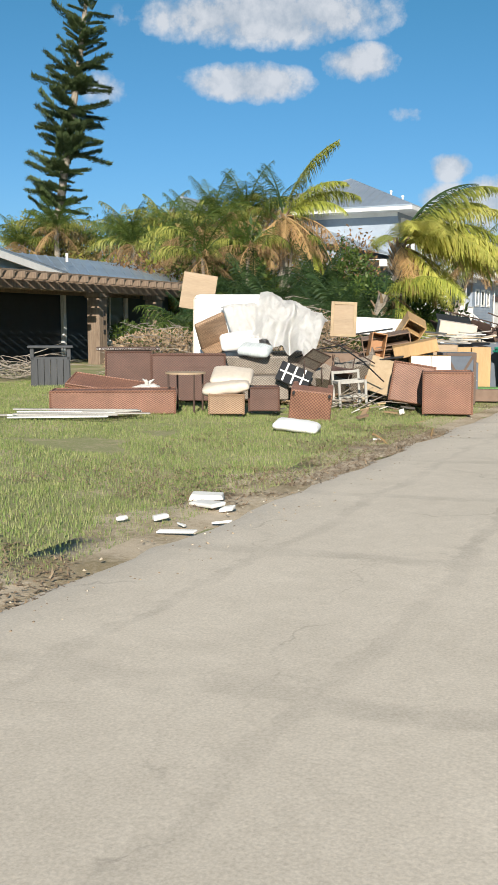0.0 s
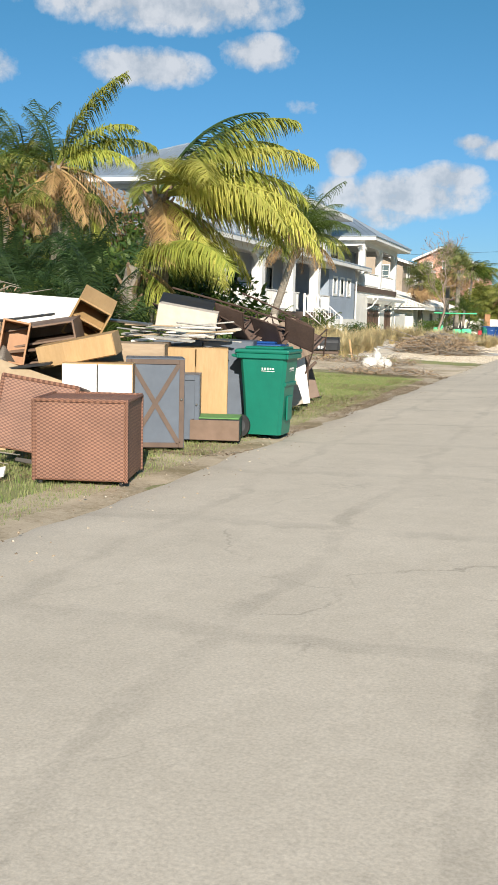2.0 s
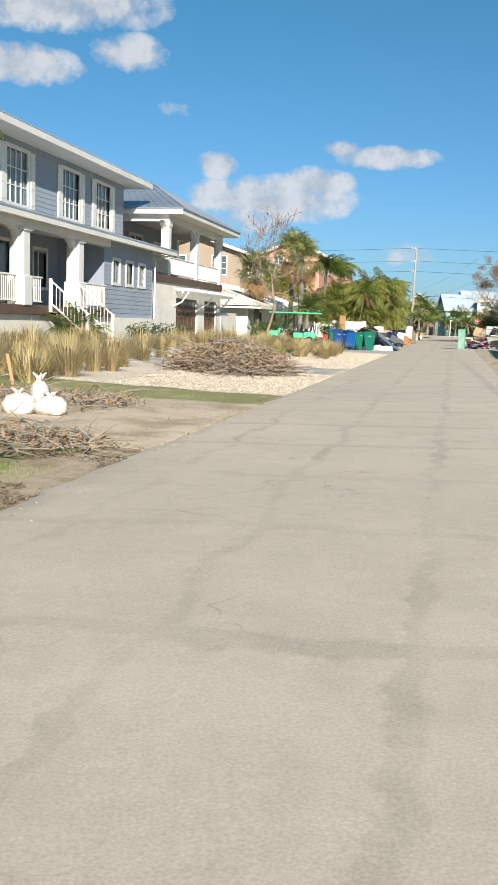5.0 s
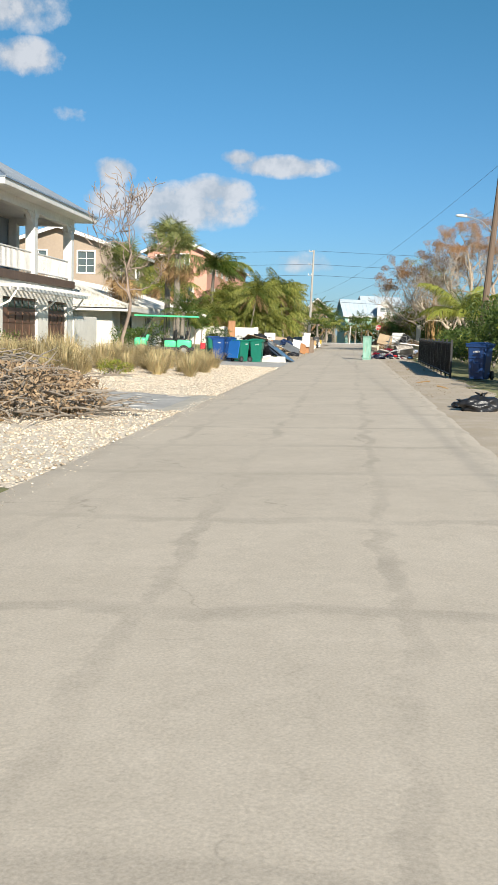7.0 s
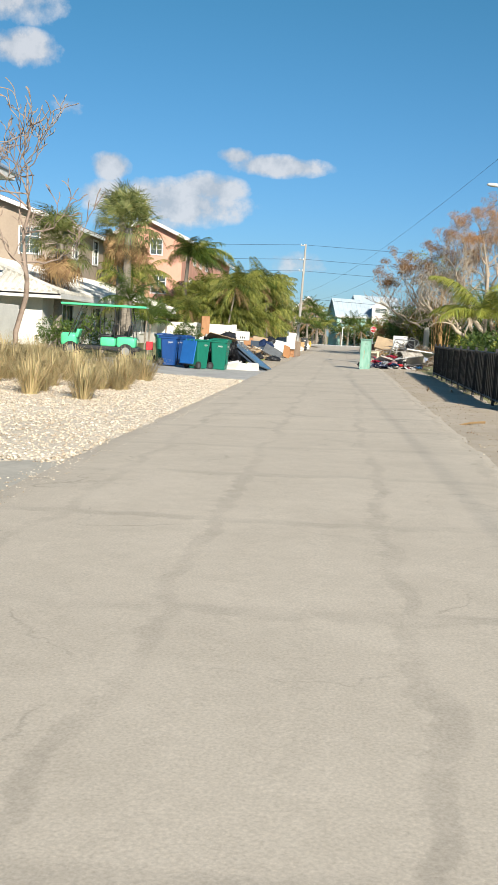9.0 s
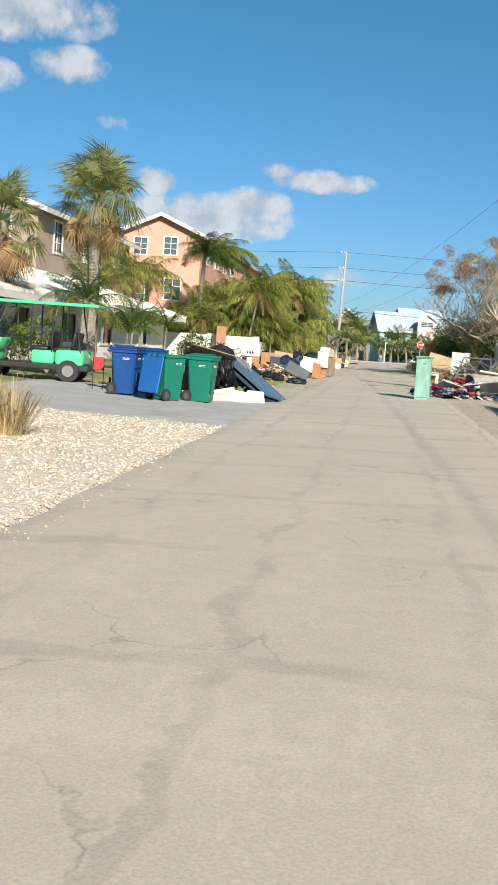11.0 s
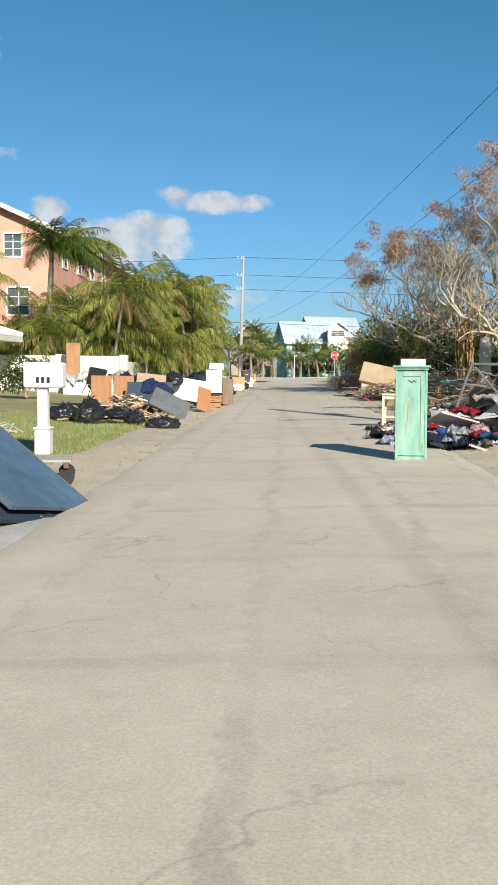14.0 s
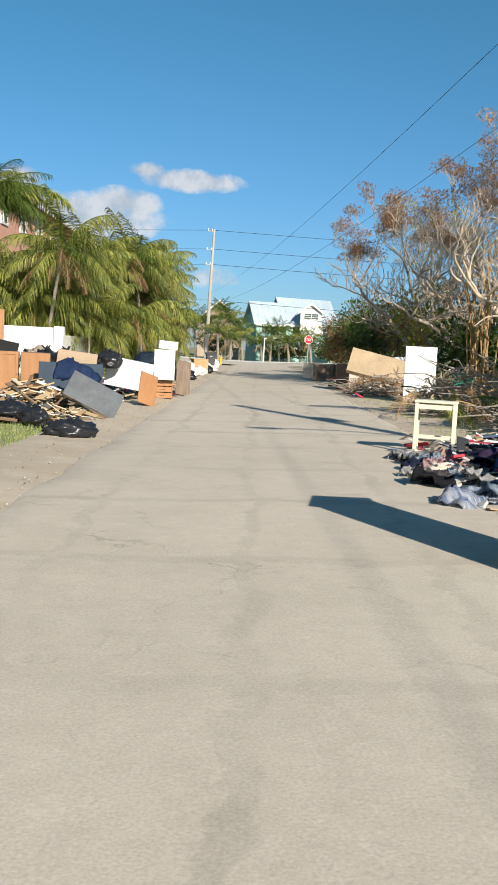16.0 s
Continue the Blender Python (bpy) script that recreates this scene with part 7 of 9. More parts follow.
def frame_chair(m, label, material=m_bronze, seat=None, group="", name="patio_chair"):
    """A metal sling chair: bent frame, sling seat and back, four legs."""
    e = thing(name, m, label, "chair", group)
    for x in (-0.28, 0.28):
        bm = bmesh.new()
        tube(bm, [(x, -0.28, 0), (x, -0.27, 0.42), (x, -0.25, 0.62), (x, 0.18, 0.62)], 0.014, 6)
        part("front_leg", bm, material, e)
        bm = bmesh.new()
        tube(bm, [(x, 0.38, 0), (x, 0.2, 0.38), (x, 0.3, 0.95)], 0.014, 6)
        part("back_leg", bm, material, e)
    bm = bmesh.new()
    for y, z in ((-0.26, 0.4), (0.2, 0.38), (0.3, 0.95), (0.25, 0.66)):
        tube(bm, [(-0.28, y, z), (0.28, y, z)], 0.012, 6)
    part("stretcher", bm, material, e)
    bm = bmesh.new()
    slab(bm, [(-0.27, -0.26, 0.41), (0.27, -0.26, 0.41), (0.27, 0.2, 0.385), (-0.27, 0.2, 0.385)], 0.01)
    part("sling_seat", bm, seat or m_walnut, e)
    bm = bmesh.new()
    bx(bm, 0.54, 0.012, 0.56, pose(0, 0.21, 0.4, -10, 0, 0), 0.003)
    part("sling_back", bm, seat or m_walnut, e)
    return e


def table_leggy(name, w, d, h, m, material, label, top=0.03, leg=0.03, round_top=False, rail=True, category="table", leg_mat=None):
    e = thing(name, m, label, category)
    bm = bmesh.new()
    if round_top:
        cyl(bm, w / 2, w / 2, top, 28, pose(0, 0, h - top))
    else:
        bx(bm, w, d, top, pose(0, 0, h - top), 0.006)
    part("tabletop", bm, material, e)
    k = 0.36 if round_top else 0.5
    for sx in (-1, 1):
        for sy in (-1, 1):
            x, y = sx * (w * k - leg), sy * (d * k - leg)
            bm = bmesh.new()
            bx(bm, leg * 1.4, leg * 1.4, h - top, pose(x, y, 0), 0.004)
            part("leg", bm, leg_mat or material, e)
    if rail:
        for sy in (-1, 1):
            bm = bmesh.new()
            bx(bm, 2 * (w * k - leg), 0.018, 0.06, pose(0, sy * (d * k - leg), h - top - 0.08), 0.003)
            bx(bm, 2 * (w * k - leg), 0.018, 0.03, pose(0, sy * (d * k - leg), h * 0.3), 0.003)
            part("rail", bm, material, e)
        for sx in (-1, 1):
            bm = bmesh.new()
            bx(bm, 0.018, 2 * (d * k - leg), 0.05, pose(sx * (w * k - leg), 0, h - top - 0.08), 0.003)
            part("rail", bm, material, e)
    return e


# -- first heap: left part on the lawn --
e = thing("storage_bin", pose(-11.9, 9.7, 0.0, 0, 0, 37), "dark-grey slatted wooden patio bin with an overhanging lid", "bin")
for i in range(6):
    for y in (-0.3, 0.3):
        bm = bmesh.new()
        bx(bm, 0.125, 0.02, 0.72, pose(-0.33 + 0.132 * i, y, 0.02), 0.004)
        part("slat", bm, m_greyp, e)
for i in range(4):
    for x in (-0.4, 0.4):
        bm = bmesh.new()
        bx(bm, 0.02, 0.13, 0.72, pose(x, -0.21 + 0.14 * i, 0.02), 0.004)
        part("slat", bm, m_greyp, e)
bm = bmesh.new()
bx(bm, 0.94, 0.74, 0.05, pose(0, 0, 0.97), 0.01)
part("lid", bm, m_greyp, e)
bm = bmesh.new()
for x in (-0.38, 0.38):
    for y in (-0.28, 0.28):
        bx(bm, 0.08, 0.06, 0.25, pose(x, y, 0.72), 0.005)
bx(bm, 0.8, 0.62, 0.04, pose(0, 0, 0.74), 0.004)
part("frame", bm, m_greyp, e)

wicker_frame("wicker_sofa", 2.0, 0.75, 0.4, pose(-8.05, 6.3, -0.02, 0, 0, 30), w_brown, "long low brown wicker sofa base lying on the lawn", category="sofa")
wicker_frame("wicker_bench", 1.5, 0.7, 0.1, pose(-8.9, 7.5, 0.3, 14, 8, 22), w_brown, "brown wicker panel lying across the sofa base", category="sofa")
wicker_frame("wicker_chest", 0.85, 0.75, 0.92, pose(-9.3, 8.7, 0.02, 0, 0, 33), w_dark, "upturned dark wicker seat unit", category="sofa")
panel("wicker_tray", 1.2, 0.7, 0.03, pose(-9.3, 8.7, 1.0, 90, 0, 33) @ pose(0, 0, -0.35), m_fabric, "pale slatted tabletop lying on wicker furniture", "table", m_bronze)
wicker_frame("wicker_console", 1.35, 0.6, 0.88, pose(-8.0, 8.75, 0.02, 0, 0, 27), w_dark, "dark brown wicker bar console", inner=m_walnut)
table_leggy("round_table", 0.68, 0.68, 0.66, pose(-7.15, 7.1, 0.0, 0, 0, 10), m_ply, "round wooden bistro table on dark square legs", round_top=True, rail=False, leg=0.02, leg_mat=m_bronze)
wicker_frame("wicker_stool", 0.56, 0.45, 0.34, pose(-6.3, 6.95, -0.02, 0, 0, 25), w_tan, "small tan wicker footstool with dark side slats", category="stool")
pillow("seat_cushion", 0.78, 0.6, 0.2, pose(-6.42, 7.2, 0.32, 6, -7, 24), m_cream, "thick cream seat cushion lying on a wicker stool", 1.0)
pillow("seat_cushion", 0.7, 0.6, 0.18, pose(-6.5, 7.55, 0.5, 20, 4, 20), m_cream, "thick cream seat cushion lying on wicker furniture", 2.0)
wicker_frame("wicker_stool", 0.5, 0.48, 0.42, pose(-6.0, 7.75, -0.02, 0, 0, 25), w_dark, "dark wicker side table", category="table")
wicker_chair(pose(-5.05, 7.5, 0.1, -78, 6, 20) @ pose(0, 0, -0.15), w_brown, "brown wicker chair tipped onto its back", 0.68, 0.62)
pillow("pillow", 0.66, 0.42, 0.16, pose(-4.5, 5.6, -0.07, 4, 6, 12), m_fabric, "white pillow lying on the grass", 3.0)
bag(-8.2, 7.6, 0.7, 0.6, 0.45, "crumpled clear and white plastic bag under the round table", 5.0, 0, m_sack, "plastic_bag", None, 0.15)
# mattress, sheets and soft furniture in the middle
e = thing("mattress", pose(-8.2, 10.85, 1.34, 66, 0, 26), "white quilted mattress leaning on the heap", "mattress")
bm = bmesh.new()
bx(bm, 1.5, 1.6, 0.28, pose(0, 0, -0.14), 0.13, 5)
part("core", bm, m_fabric, e, smooth=True)
bm = bmesh.new()
for i in range(12):
    tube(bm, [(-0.72, -0.7 + 0.125 * i, 0.135), (0.72, -0.66 + 0.125 * i, 0.135)], 0.012, 4)
part("quilting", bm, m_fabric, e)
bm = bmesh.new()
for z in (-0.1, 0.1):
    tube(bm, [(-0.74, -0.66, z), (-0.66, -0.74, z), (0.66, -0.74, z), (0.74, -0.66, z), (0.74, 0.66, z), (0.66, 0.74, z), (-0.66, 0.74, z), (-0.74, 0.66, z), (-0.74, -0.66, z)], 0.012, 5)
part("piping", bm, m_cream, e)


def drape(name, w, length, m, material, label, seed, flat=0.4, slope=62, folds=5.0, amp=0.07, n=44, crumple=1.0):
    """A sheet hung over an edge: level at the back, then falling towards local -y in pleats that open downwards."""
    bm = bmesh.new()
    rows, y, z = [], 0.0, 0.0
    for j in range(n + 1):
        v = j / n
        a = radians(slope) * min(1.0, max(0.0, (v - flat) / 0.16))
        y, z = y - math.cos(a) * length / n, z - math.sin(a) * length / n
        row = []
        for i in range(n + 1):
            u = i / n * 2 - 1
            ph = folds * u + 1.6 * noise.noise(Vector((u * 1.5, v * 1.5, seed))) + 0.8 * v * u
            pleat = (abs((ph % 2) - 1) * 2 - 1) * amp * (0.25 + 1.1 * max(0, v - flat * 0.6))
            q = Vector((u * 2.2, v * 4, seed))
            wr = crumple * 0.05 * (0.4 - 1.5 * abs(noise.noise(q))) + crumple * 0.028 * (0.4 - 1.5 * abs(noise.noise(q * 2.6)))
            side = -0.3 * max(0, abs(u) - 0.72) ** 1.2
            row.append(bm.verts.new((u * w / 2 * (1 - 0.12 * v) + 0.08 * v * noise.noise(Vector((v * 3, u, seed))) + 0.25 * v * (u > -2), y - math.sin(a) * (pleat + wr), z + math.cos(a) * (pleat + wr) + side + (0.1 * noise.noise(Vector((u * 3, 0, seed))) if j == n else 0))))
        rows.append(row)
    for a, b in zip(rows, rows[1:]):
        for i in range(n):
            bm.faces.new((a[i], a[i + 1], b[i + 1], b[i]))
    bmesh.ops.solidify(bm, geom=bm.faces[:], thickness=0.01)
    o = part(name, bm, material, None, smooth=True)
    o.matrix_basis = m
    return tagged(o, label, "sheet")


drape("bed_sheet", 1.5, 1.75, pose(-6.95, 11.35, 1.86, 0, 22, 14), m_fabric, "white crumpled bed sheet thrown over the heap", 4.0, 0.4, 60, 2.3, 0.1, 60, 2.0)
drape("mattress_cover", 0.8, 1.2, pose(-8.0, 10.9, 1.86, 0, -3, 26), m_fabric, "white rumpled mattress cover", 8.0, 0.2, 66, 6.0, 0.014, 30)
pillow("pillow", 0.75, 0.5, 0.22, pose(-7.55, 10.0, 1.05, 30, -8, 30), m_fabric, "white pillow lying on wicker furniture", 5.0)
pillow("pillow", 0.62, 0.45, 0.2, pose(-7.1, 9.75, 0.88, 18, 6, 10), mat("striped_fabric", (0.55, 0.58, 0.57), (0.4, 0.44, 0.44), 7, 0.9, 0.2, stretch=(9, 1, 1)), "grey-striped pillow on a wicker sofa", 6.0)
wicker_chair(pose(-7.95, 9.9, 0.95, 30, -24, 40), w_tan, "tan wicker chair back thrown on the heap", 0.62, 0.4, 0.12, 0.75, None, "wicker_chair", False)
wicker_chair(pose(-7.0, 9.55, 0.0, 0, 0, 24), w_grey, "weathered grey wicker loveseat", 1.25, 0.75, 0.5, 0.86, None, "wicker_loveseat")
panel("plywood_board", 0.74, 0.8, 0.02, pose(-9.35, 11.5, 1.78, -10, 9, 28), m_ply, "tan plywood board standing up out of the heap")
panel("framed_board", 0.5, 0.68, 0.025, pose(-5.7, 10.8, 1.22, -4, 2, 20), m_ply, "tan cabinet door panel with a pale frame standing on the heap", "board", m_osb)
wicker_chair(pose(-5.95, 10.3, 0.15, -35, 8, 30), w_grey, "weathered grey wicker lounger tipped backwards", 0.95, 0.8, 0.3, 0.95)
wicker_chair(pose(-5.3, 10.7, 0.35, -50, -16, 12), w_grey, "weathered grey wicker lounger tipped backwards", 0.8, 0.7, 0.3, 0.95)
frame_chair(pose(-6.3, 9.85, 0.4, 62, 20, 60) @ Matrix.Scale(0.8, 4), "black metal patio chair frame lying on the heap", m_bronze, w_grey)
frame_chair(pose(-5.6, 10.5, 0.6, 110, 10, 20) @ Matrix.Scale(0.7, 4), "dark metal patio chair frame lying upside down", m_bronze, w_dark)
e = thing("picture", pose(-6.15, 9.25, 0.35, -40, 22, 20), "black picture panel with a white lattice pattern", "picture")
bm = bmesh.new()
bx(bm, 0.62, 0.03, 0.45, None, 0.004)
part("panel", bm, m_black, e)
for i in range(3):
    bm = bmesh.new()
    bx(bm, 0.035, 0.006, 0.42, pose(-0.18 + 0.17 * i, -0.02, 0.015), 0)
    part("bar", bm, m_white, e)
bm = bmesh.new()
bx(bm, 0.58, 0.006, 0.035, pose(0, -0.026, 0.2), 0)
part("bar", bm, m_white, e)
e = thing("wooden_chair", pose(-5.0, 9.3, 0.02, 0, -4, 35), "old whitewashed wooden chair, seatless and broken", "chair")
for x, y, h in ((-0.24, -0.22, 0.45), (0.24, -0.22, 0.45), (-0.24, 0.22, 0.62), (0.24, 0.22, 0.62)):
    bm = bmesh.new()
    bx(bm, 0.045, 0.045, h, pose(x, y, 0), 0.006)
    part("leg", bm, m_wood_grey, e)
for y, z in ((-0.22, 0.4), (0.22, 0.4), (0.22, 0.56), (-0.22, 0.15)):
    bm = bmesh.new()
    bx(bm, 0.46, 0.025, 0.05, pose(0, y, z), 0.004)
    part("rail", bm, m_wood_grey, e)
for x in (-0.24, 0.24):
    bm = bmesh.new()
    bx(bm, 0.025, 0.42, 0.05, pose(x, 0, 0.4), 0.004)
    part("rail", bm, m_wood_grey, e)
brush("vine_tangle", 36, -5.0, 9.1, 0.9, 0.7, 0.4, "tangle of dry brown vines under the chair", m_bark, 3, 0.012, (0.3, 0.8))
for i, (x, y, z, L, rz, ry) in enumerate(((-5.3, 10.1, 0.95, 1.1, 40, 24), (-5.9, 10.1, 0.95, 1.3, -20, -12), (-4.9, 9.6, 0.75, 1.3, 60, 32))):
    bm = bmesh.new()
    tube(bm, [(-L / 2, 0, 0), (0, 0, 0.05), (L / 2, 0, 0)], 0.013, 6)
    o = part("bent_pipe", bm, m_bronze if i == 0 else m_black)
    o.matrix_basis = pose(x, y, z, 0, ry, rz)
    tagged(o, "thin bent metal tube from a broken chair", "tube", "metal tubes")
# kitchen part of the heap
cabinet("wall_cabinet", 1.25, 0.55, 0.36, pose(-5.65, 12.5, 1.24, 0, 3, 22), m_white, m_white, "white kitchen wall cabinet lying on its side on the heap", 1, handle=False)
cabinet("wooden_box", 0.42, 0.5, 0.5, pose(-4.85, 12.1, 1.15, 22, 28, 30), m_ply2, m_ply2, "honey-coloured drawer box tilted on the heap", open_front=True)
cabinet("cabinet_carcass", 0.95, 0.6, 0.42, pose(-5.0, 11.5, 0.85, 6, -10, 20), m_walnut, m_walnut, "brown cabinet carcass lying open on the heap", open_front=True)
cabinet("wooden_box", 0.85, 0.5, 0.24, pose(-4.35, 11.25, 0.88, 4, -12, 18), m_ply2, m_ply2, "honey-coloured drawer box on the heap", 1, handle=False)
cabinet("bookcase", 0.3, 0.3, 0.95, pose(-5.15, 10.9, 0.35, -6, 10, 30), m_oak, m_oak, "narrow reddish wooden shelf unit leaning in the heap", open_front=True)
cabinet("base_cabinet", 0.75, 0.5, 0.85, pose(-4.05, 11.1, 0.02, 0, 0, 22), m_ply2, m_white, "plywood base cabinet with one white door", 2, handle=False)
cabinet("base_cabinet", 0.65, 0.58, 1.0, pose(-3.68, 11.72, -0.08, 0, 0, 26), m_slate, m_slate, "slate-blue base cabinet with brown X-braced door", 1, 0, m_brown)
cabinet("base_cabinet", 0.42, 0.5, 0.78, pose(-3.66, 12.5, -0.08, 0, 0, 20), m_slate, m_slate, "slate-blue kitchen base cabinet", 1, shaker=True)
cabinet("drawer_unit", 0.8, 0.5, 1.02, pose(-3.72, 13.05, -0.02, 0, 0, 20), m_ply2, m_ply2, "pale plywood drawer unit stacked on cabinets", 2, handle=False)
panel("chipboard_sheet", 0.75, 0.75, 0.02, pose(-4.75, 10.35, 0.15, -30, 18, 20), m_osb, "tan chipboard sheet leaning on wicker")
wicker_frame("wicker_table", 0.72, 0.62, 0.72, pose(-4.1, 9.85, 0.0, -8, 9, 18), w_brown, "brown wicker side table tipped against the heap")
wicker_frame("wicker_ottoman", 0.82, 0.78, 0.74, pose(-3.3, 9.5, -0.1, 0, 0, 16), w_brown, "square brown wicker table standing on the verge")
e = cabinet("shallow_tray", 0.6, 0.5, 0.26, pose(-3.26, 12.6, -0.08, 0, 0, 16), m_black, m_walnut, "low dark box with a green top on the driveway", 1, handle=False, category="box")
bm = bmesh.new()
bx(bm, 0.58, 0.48, 0.015, pose(0, 0, 0.262), 0.003)
part("green_top", bm, mat("green_felt", (0.14, 0.3, 0.1), rough=0.9, scale=9), e)
cabinet("island_unit", 0.8, 0.55, 0.34, pose(-4.24, 13.9, 1.17, 4, 9, 20), m_cream, m_cream, "cream cabinet shell lying on the heap", 1, handle=False)
# added black panel, standing in for the dark inside of the open cabinet
panel("black_sheet", 0.75, 0.5, 0.02, pose(-4.3, 14.05, 1.52, -74, 8, 20), m_black, "black panel added as the dark opening of a cream cabinet shell", "sheet")
for i in range(6):
    x, z = -4.5 + 0.33 * i, 1.12 - 0.055 * i
    frame_chair(pose(x, 14.75 + 0.05 * (i % 3), z, -42 + 6 * (i % 3), -16 - 4 * (i % 2), 156 + 9 * (i % 3)) @ Matrix.Scale(0.78, 4), "dark bronze sling patio chair stacked aslant on the heap", m_bronze, m_sling, "patio chairs on the heap")
for i, (x, z, L, ry) in enumerate(((-3.7, 1.52, 2.0, 15), (-3.6, 1.38, 1.8, 18), (-3.2, 1.5, 1.1, 24))):
    bm = bmesh.new()
    tube(bm, [(-L / 2, 0, 0), (0, 0, 0.02), (L / 2, 0, 0)], 0.014, 6)
    o = part("metal_pole", bm, m_bronze)
    o.matrix_basis = pose(x, 14.5 + 0.1 * i, z, 0, ry, 6)
    tagged(o, "dark bronze tube lying across stacked patio chairs", "tube", "bronze tubes")
for i in range(16):
    bm = bmesh.new()
    bx(bm, rnd(0.5, 1.1), rnd(0.03, 0.07), 0.018, None, 0.003)
    o = part("loose_board", bm, (m_wood_grey, m_steel, m_white, m_osb, m_wood_grey)[i % 5])
    o.matrix_basis = pose(rnd(-4.6, -3.5), rnd(12.8, 13.4), 1.08 + 0.013 * i, rnd(-6, 6), rnd(-8, 8), rnd(-20, 50))
    tagged(o, "narrow broken strip of trim lying on the heap", "board", "trim boards")
for i, (x, y, z, L, rz, ry, m) in enumerate(((-3.9, 13.0, 1.12, 1.3, 15, -6, m_white), (-4.2, 12.9, 1.1, 1.2, -18, 3, m_wood_grey), (-3.6, 13.1, 1.15, 0.9, 40, -10, m_cream), (-4.6, 12.5, 1.3, 1.1, -10, 4, m_steel), (-5.4, 11.6, 1.3, 0.9, 10, -8, m_black), (-5.0, 11.1, 0.95, 0.9, 0, -6, m_walnut), (-4.9, 10.7, 0.78, 0.9, 12, -8, m_black))):
    bm = bmesh.new()
    bx(bm, L, 0.09, 0.025, pose(0, 0, 0), 0.004)
    o = part("loose_board", bm, m)
    o.matrix_basis = pose(x, y, z, 8, ry, rz)
    tagged(o, "loose strip of trim lying across the heap", "board", "trim boards")
# foam darkened in its colour, as this side catches less light
panel("foam_mattress", 0.6, 1.5, 0.12, pose(-3.55, 16.4, -0.05, -10, -18, 24), mat("aged_foam", (0.43, 0.38, 0.31), (0.35, 0.3, 0.25), 4, 0.9, 0.3), "cream foam mattress standing against the heap", "mattress")
panel("brown_board", 0.5, 0.7, 0.03, pose(-3.55, 17.1, 0.72, -20, -24, 30), m_timber, "weathered brown board standing on the heap")
panel("white_board", 0.4, 0.8, 0.03, pose(-3.6, 17.3, -0.05, -14, -8, 20), m_white, "white panel behind the foam mattress")
panel("brown_board", 0.4, 0.6, 0.02, pose(-3.75, 18.5, -0.05, -24, -14, 24), m_walnut, "brown board leaning behind the mailbox")
cart(-2.84, 13.32, 92, m_greencart, m_greencart, "dark green wheeled rubbish cart with closed lid at the kerb")
cart(-3.34, 14.42, 98, m_bluecart, m_bluecart, "blue wheeled recycling cart with a worn white print", s=1.02)
for i, (x, y, z, w, d, h, rx, ry, rz, m) in enumerate(((-6.2, 11.6, 0, 1.5, 1.2, 0.9, 0, 0, 20, m_walnut), (-4.7, 12.4, 0, 1.6, 1.1, 1.1, 0, 0, 20, m_ply), (-8.0, 10.9, 0, 1.8, 1.0, 0.72, 0, 0, 24, w_dark), (-3.9, 13.9, 0, 1.3, 1.2, 1.15, 0, 0, 15, m_slate), (-6.9, 10.9, 0, 1.2, 0.9, 0.9, 0, 0, 20, w_grey), (-4.3, 15.2, 0, 1.0, 0.7, 0.9, 0, 0, 15, m_ply))):
    cabinet("buried_cabinet", w, d, h, pose(x, y, gz(x), rx, ry, rz), m, m, "cupboard buried inside the heap of discarded furniture", 2, handle=False)
rock_scraps("small_debris", 170, (-9.5, -3.0, 7.6, 13.5), "small scraps of wood and plastic round the heap", i_wood, 0.05, 0.28, 4, 0.15)
brush("brush_heap", 330, -11.4, 13.6, 3.2, 2.4, 1.4, "heap of cut brown branches behind the furniture", m_bark, 7, 0.011, (0.3, 0.9), l_straw, 5000)
brush("brush_heap", 520, -8.4, 14.4, 4.2, 2.6, 2.1, "tall heap of cut brown branches behind the furniture", m_bark, 8, 0.011, (0.3, 1.0), l_straw, 7000)
brush("brush_heap", 110, -13.4, 10.6, 1.8, 1.4, 0.5, "low heap of bare twigs beside the dark bin", m_bark, 9, 0.012, (0.4, 1.1))
for i in range(9):
    bm = bmesh.new()
    bx(bm, rnd(1.3, 2.1), 0.09, 0.02, None, 0.004)
    o = part("window_blind", bm, m_wood_grey if i % 3 else m_white)
    o.matrix_basis = pose(-8.1 + rnd(-0.4, 0.4), 4.6 + 0.11 * i, gz(-8.1) + 0.01 + 0.004 * i, 0, rnd(-1, 1), 32 + rnd(-7, 7))
    tagged(o, "white plastic blind slat lying on the lawn", "slat", "blind slats")
for i, (x, y, w, d, h, rz) in enumerate(((-3.15, 0.35, 0.32, 0.16, 0.07, 20), (-3.0, 0.05, 0.34, 0.12, 0.05, -30), (-2.75, -0.05, 0.09, 0.07, 0.05, 10), (-3.05, -0.65, 0.1, 0.07, 0.06, 40), (-2.8, -0.75, 0.12, 0.06, 0.03, 0), (-2.55, -0.55, 0.13, 0.03, 0.02, 5), (-2.7, -1.0, 0.3, 0.05, 0.03, 10), (-3.3, -0.8, 0.06, 0.05, 0.05, 10), (-3.2, 5.3, 0.1, 0.07, 0.01, 20))):
    bm = bmesh.new()
    bx(bm, w, d, h * 0.7, None, 0.012, 2)
    for v in bm.verts:
        v.co += Vector((0.05, 0.03, 0.02)) * noise.noise(v.co * 7 + Vector((i, 0, 0)))
    o = part("foam_scrap", bm, m_styro)
    o.matrix_basis = pose(x, y, gz(x) - 0.01, 3, -3, rz)
    tagged(o, "broken scrap of white foam on the verge", "scrap", "foam scraps")

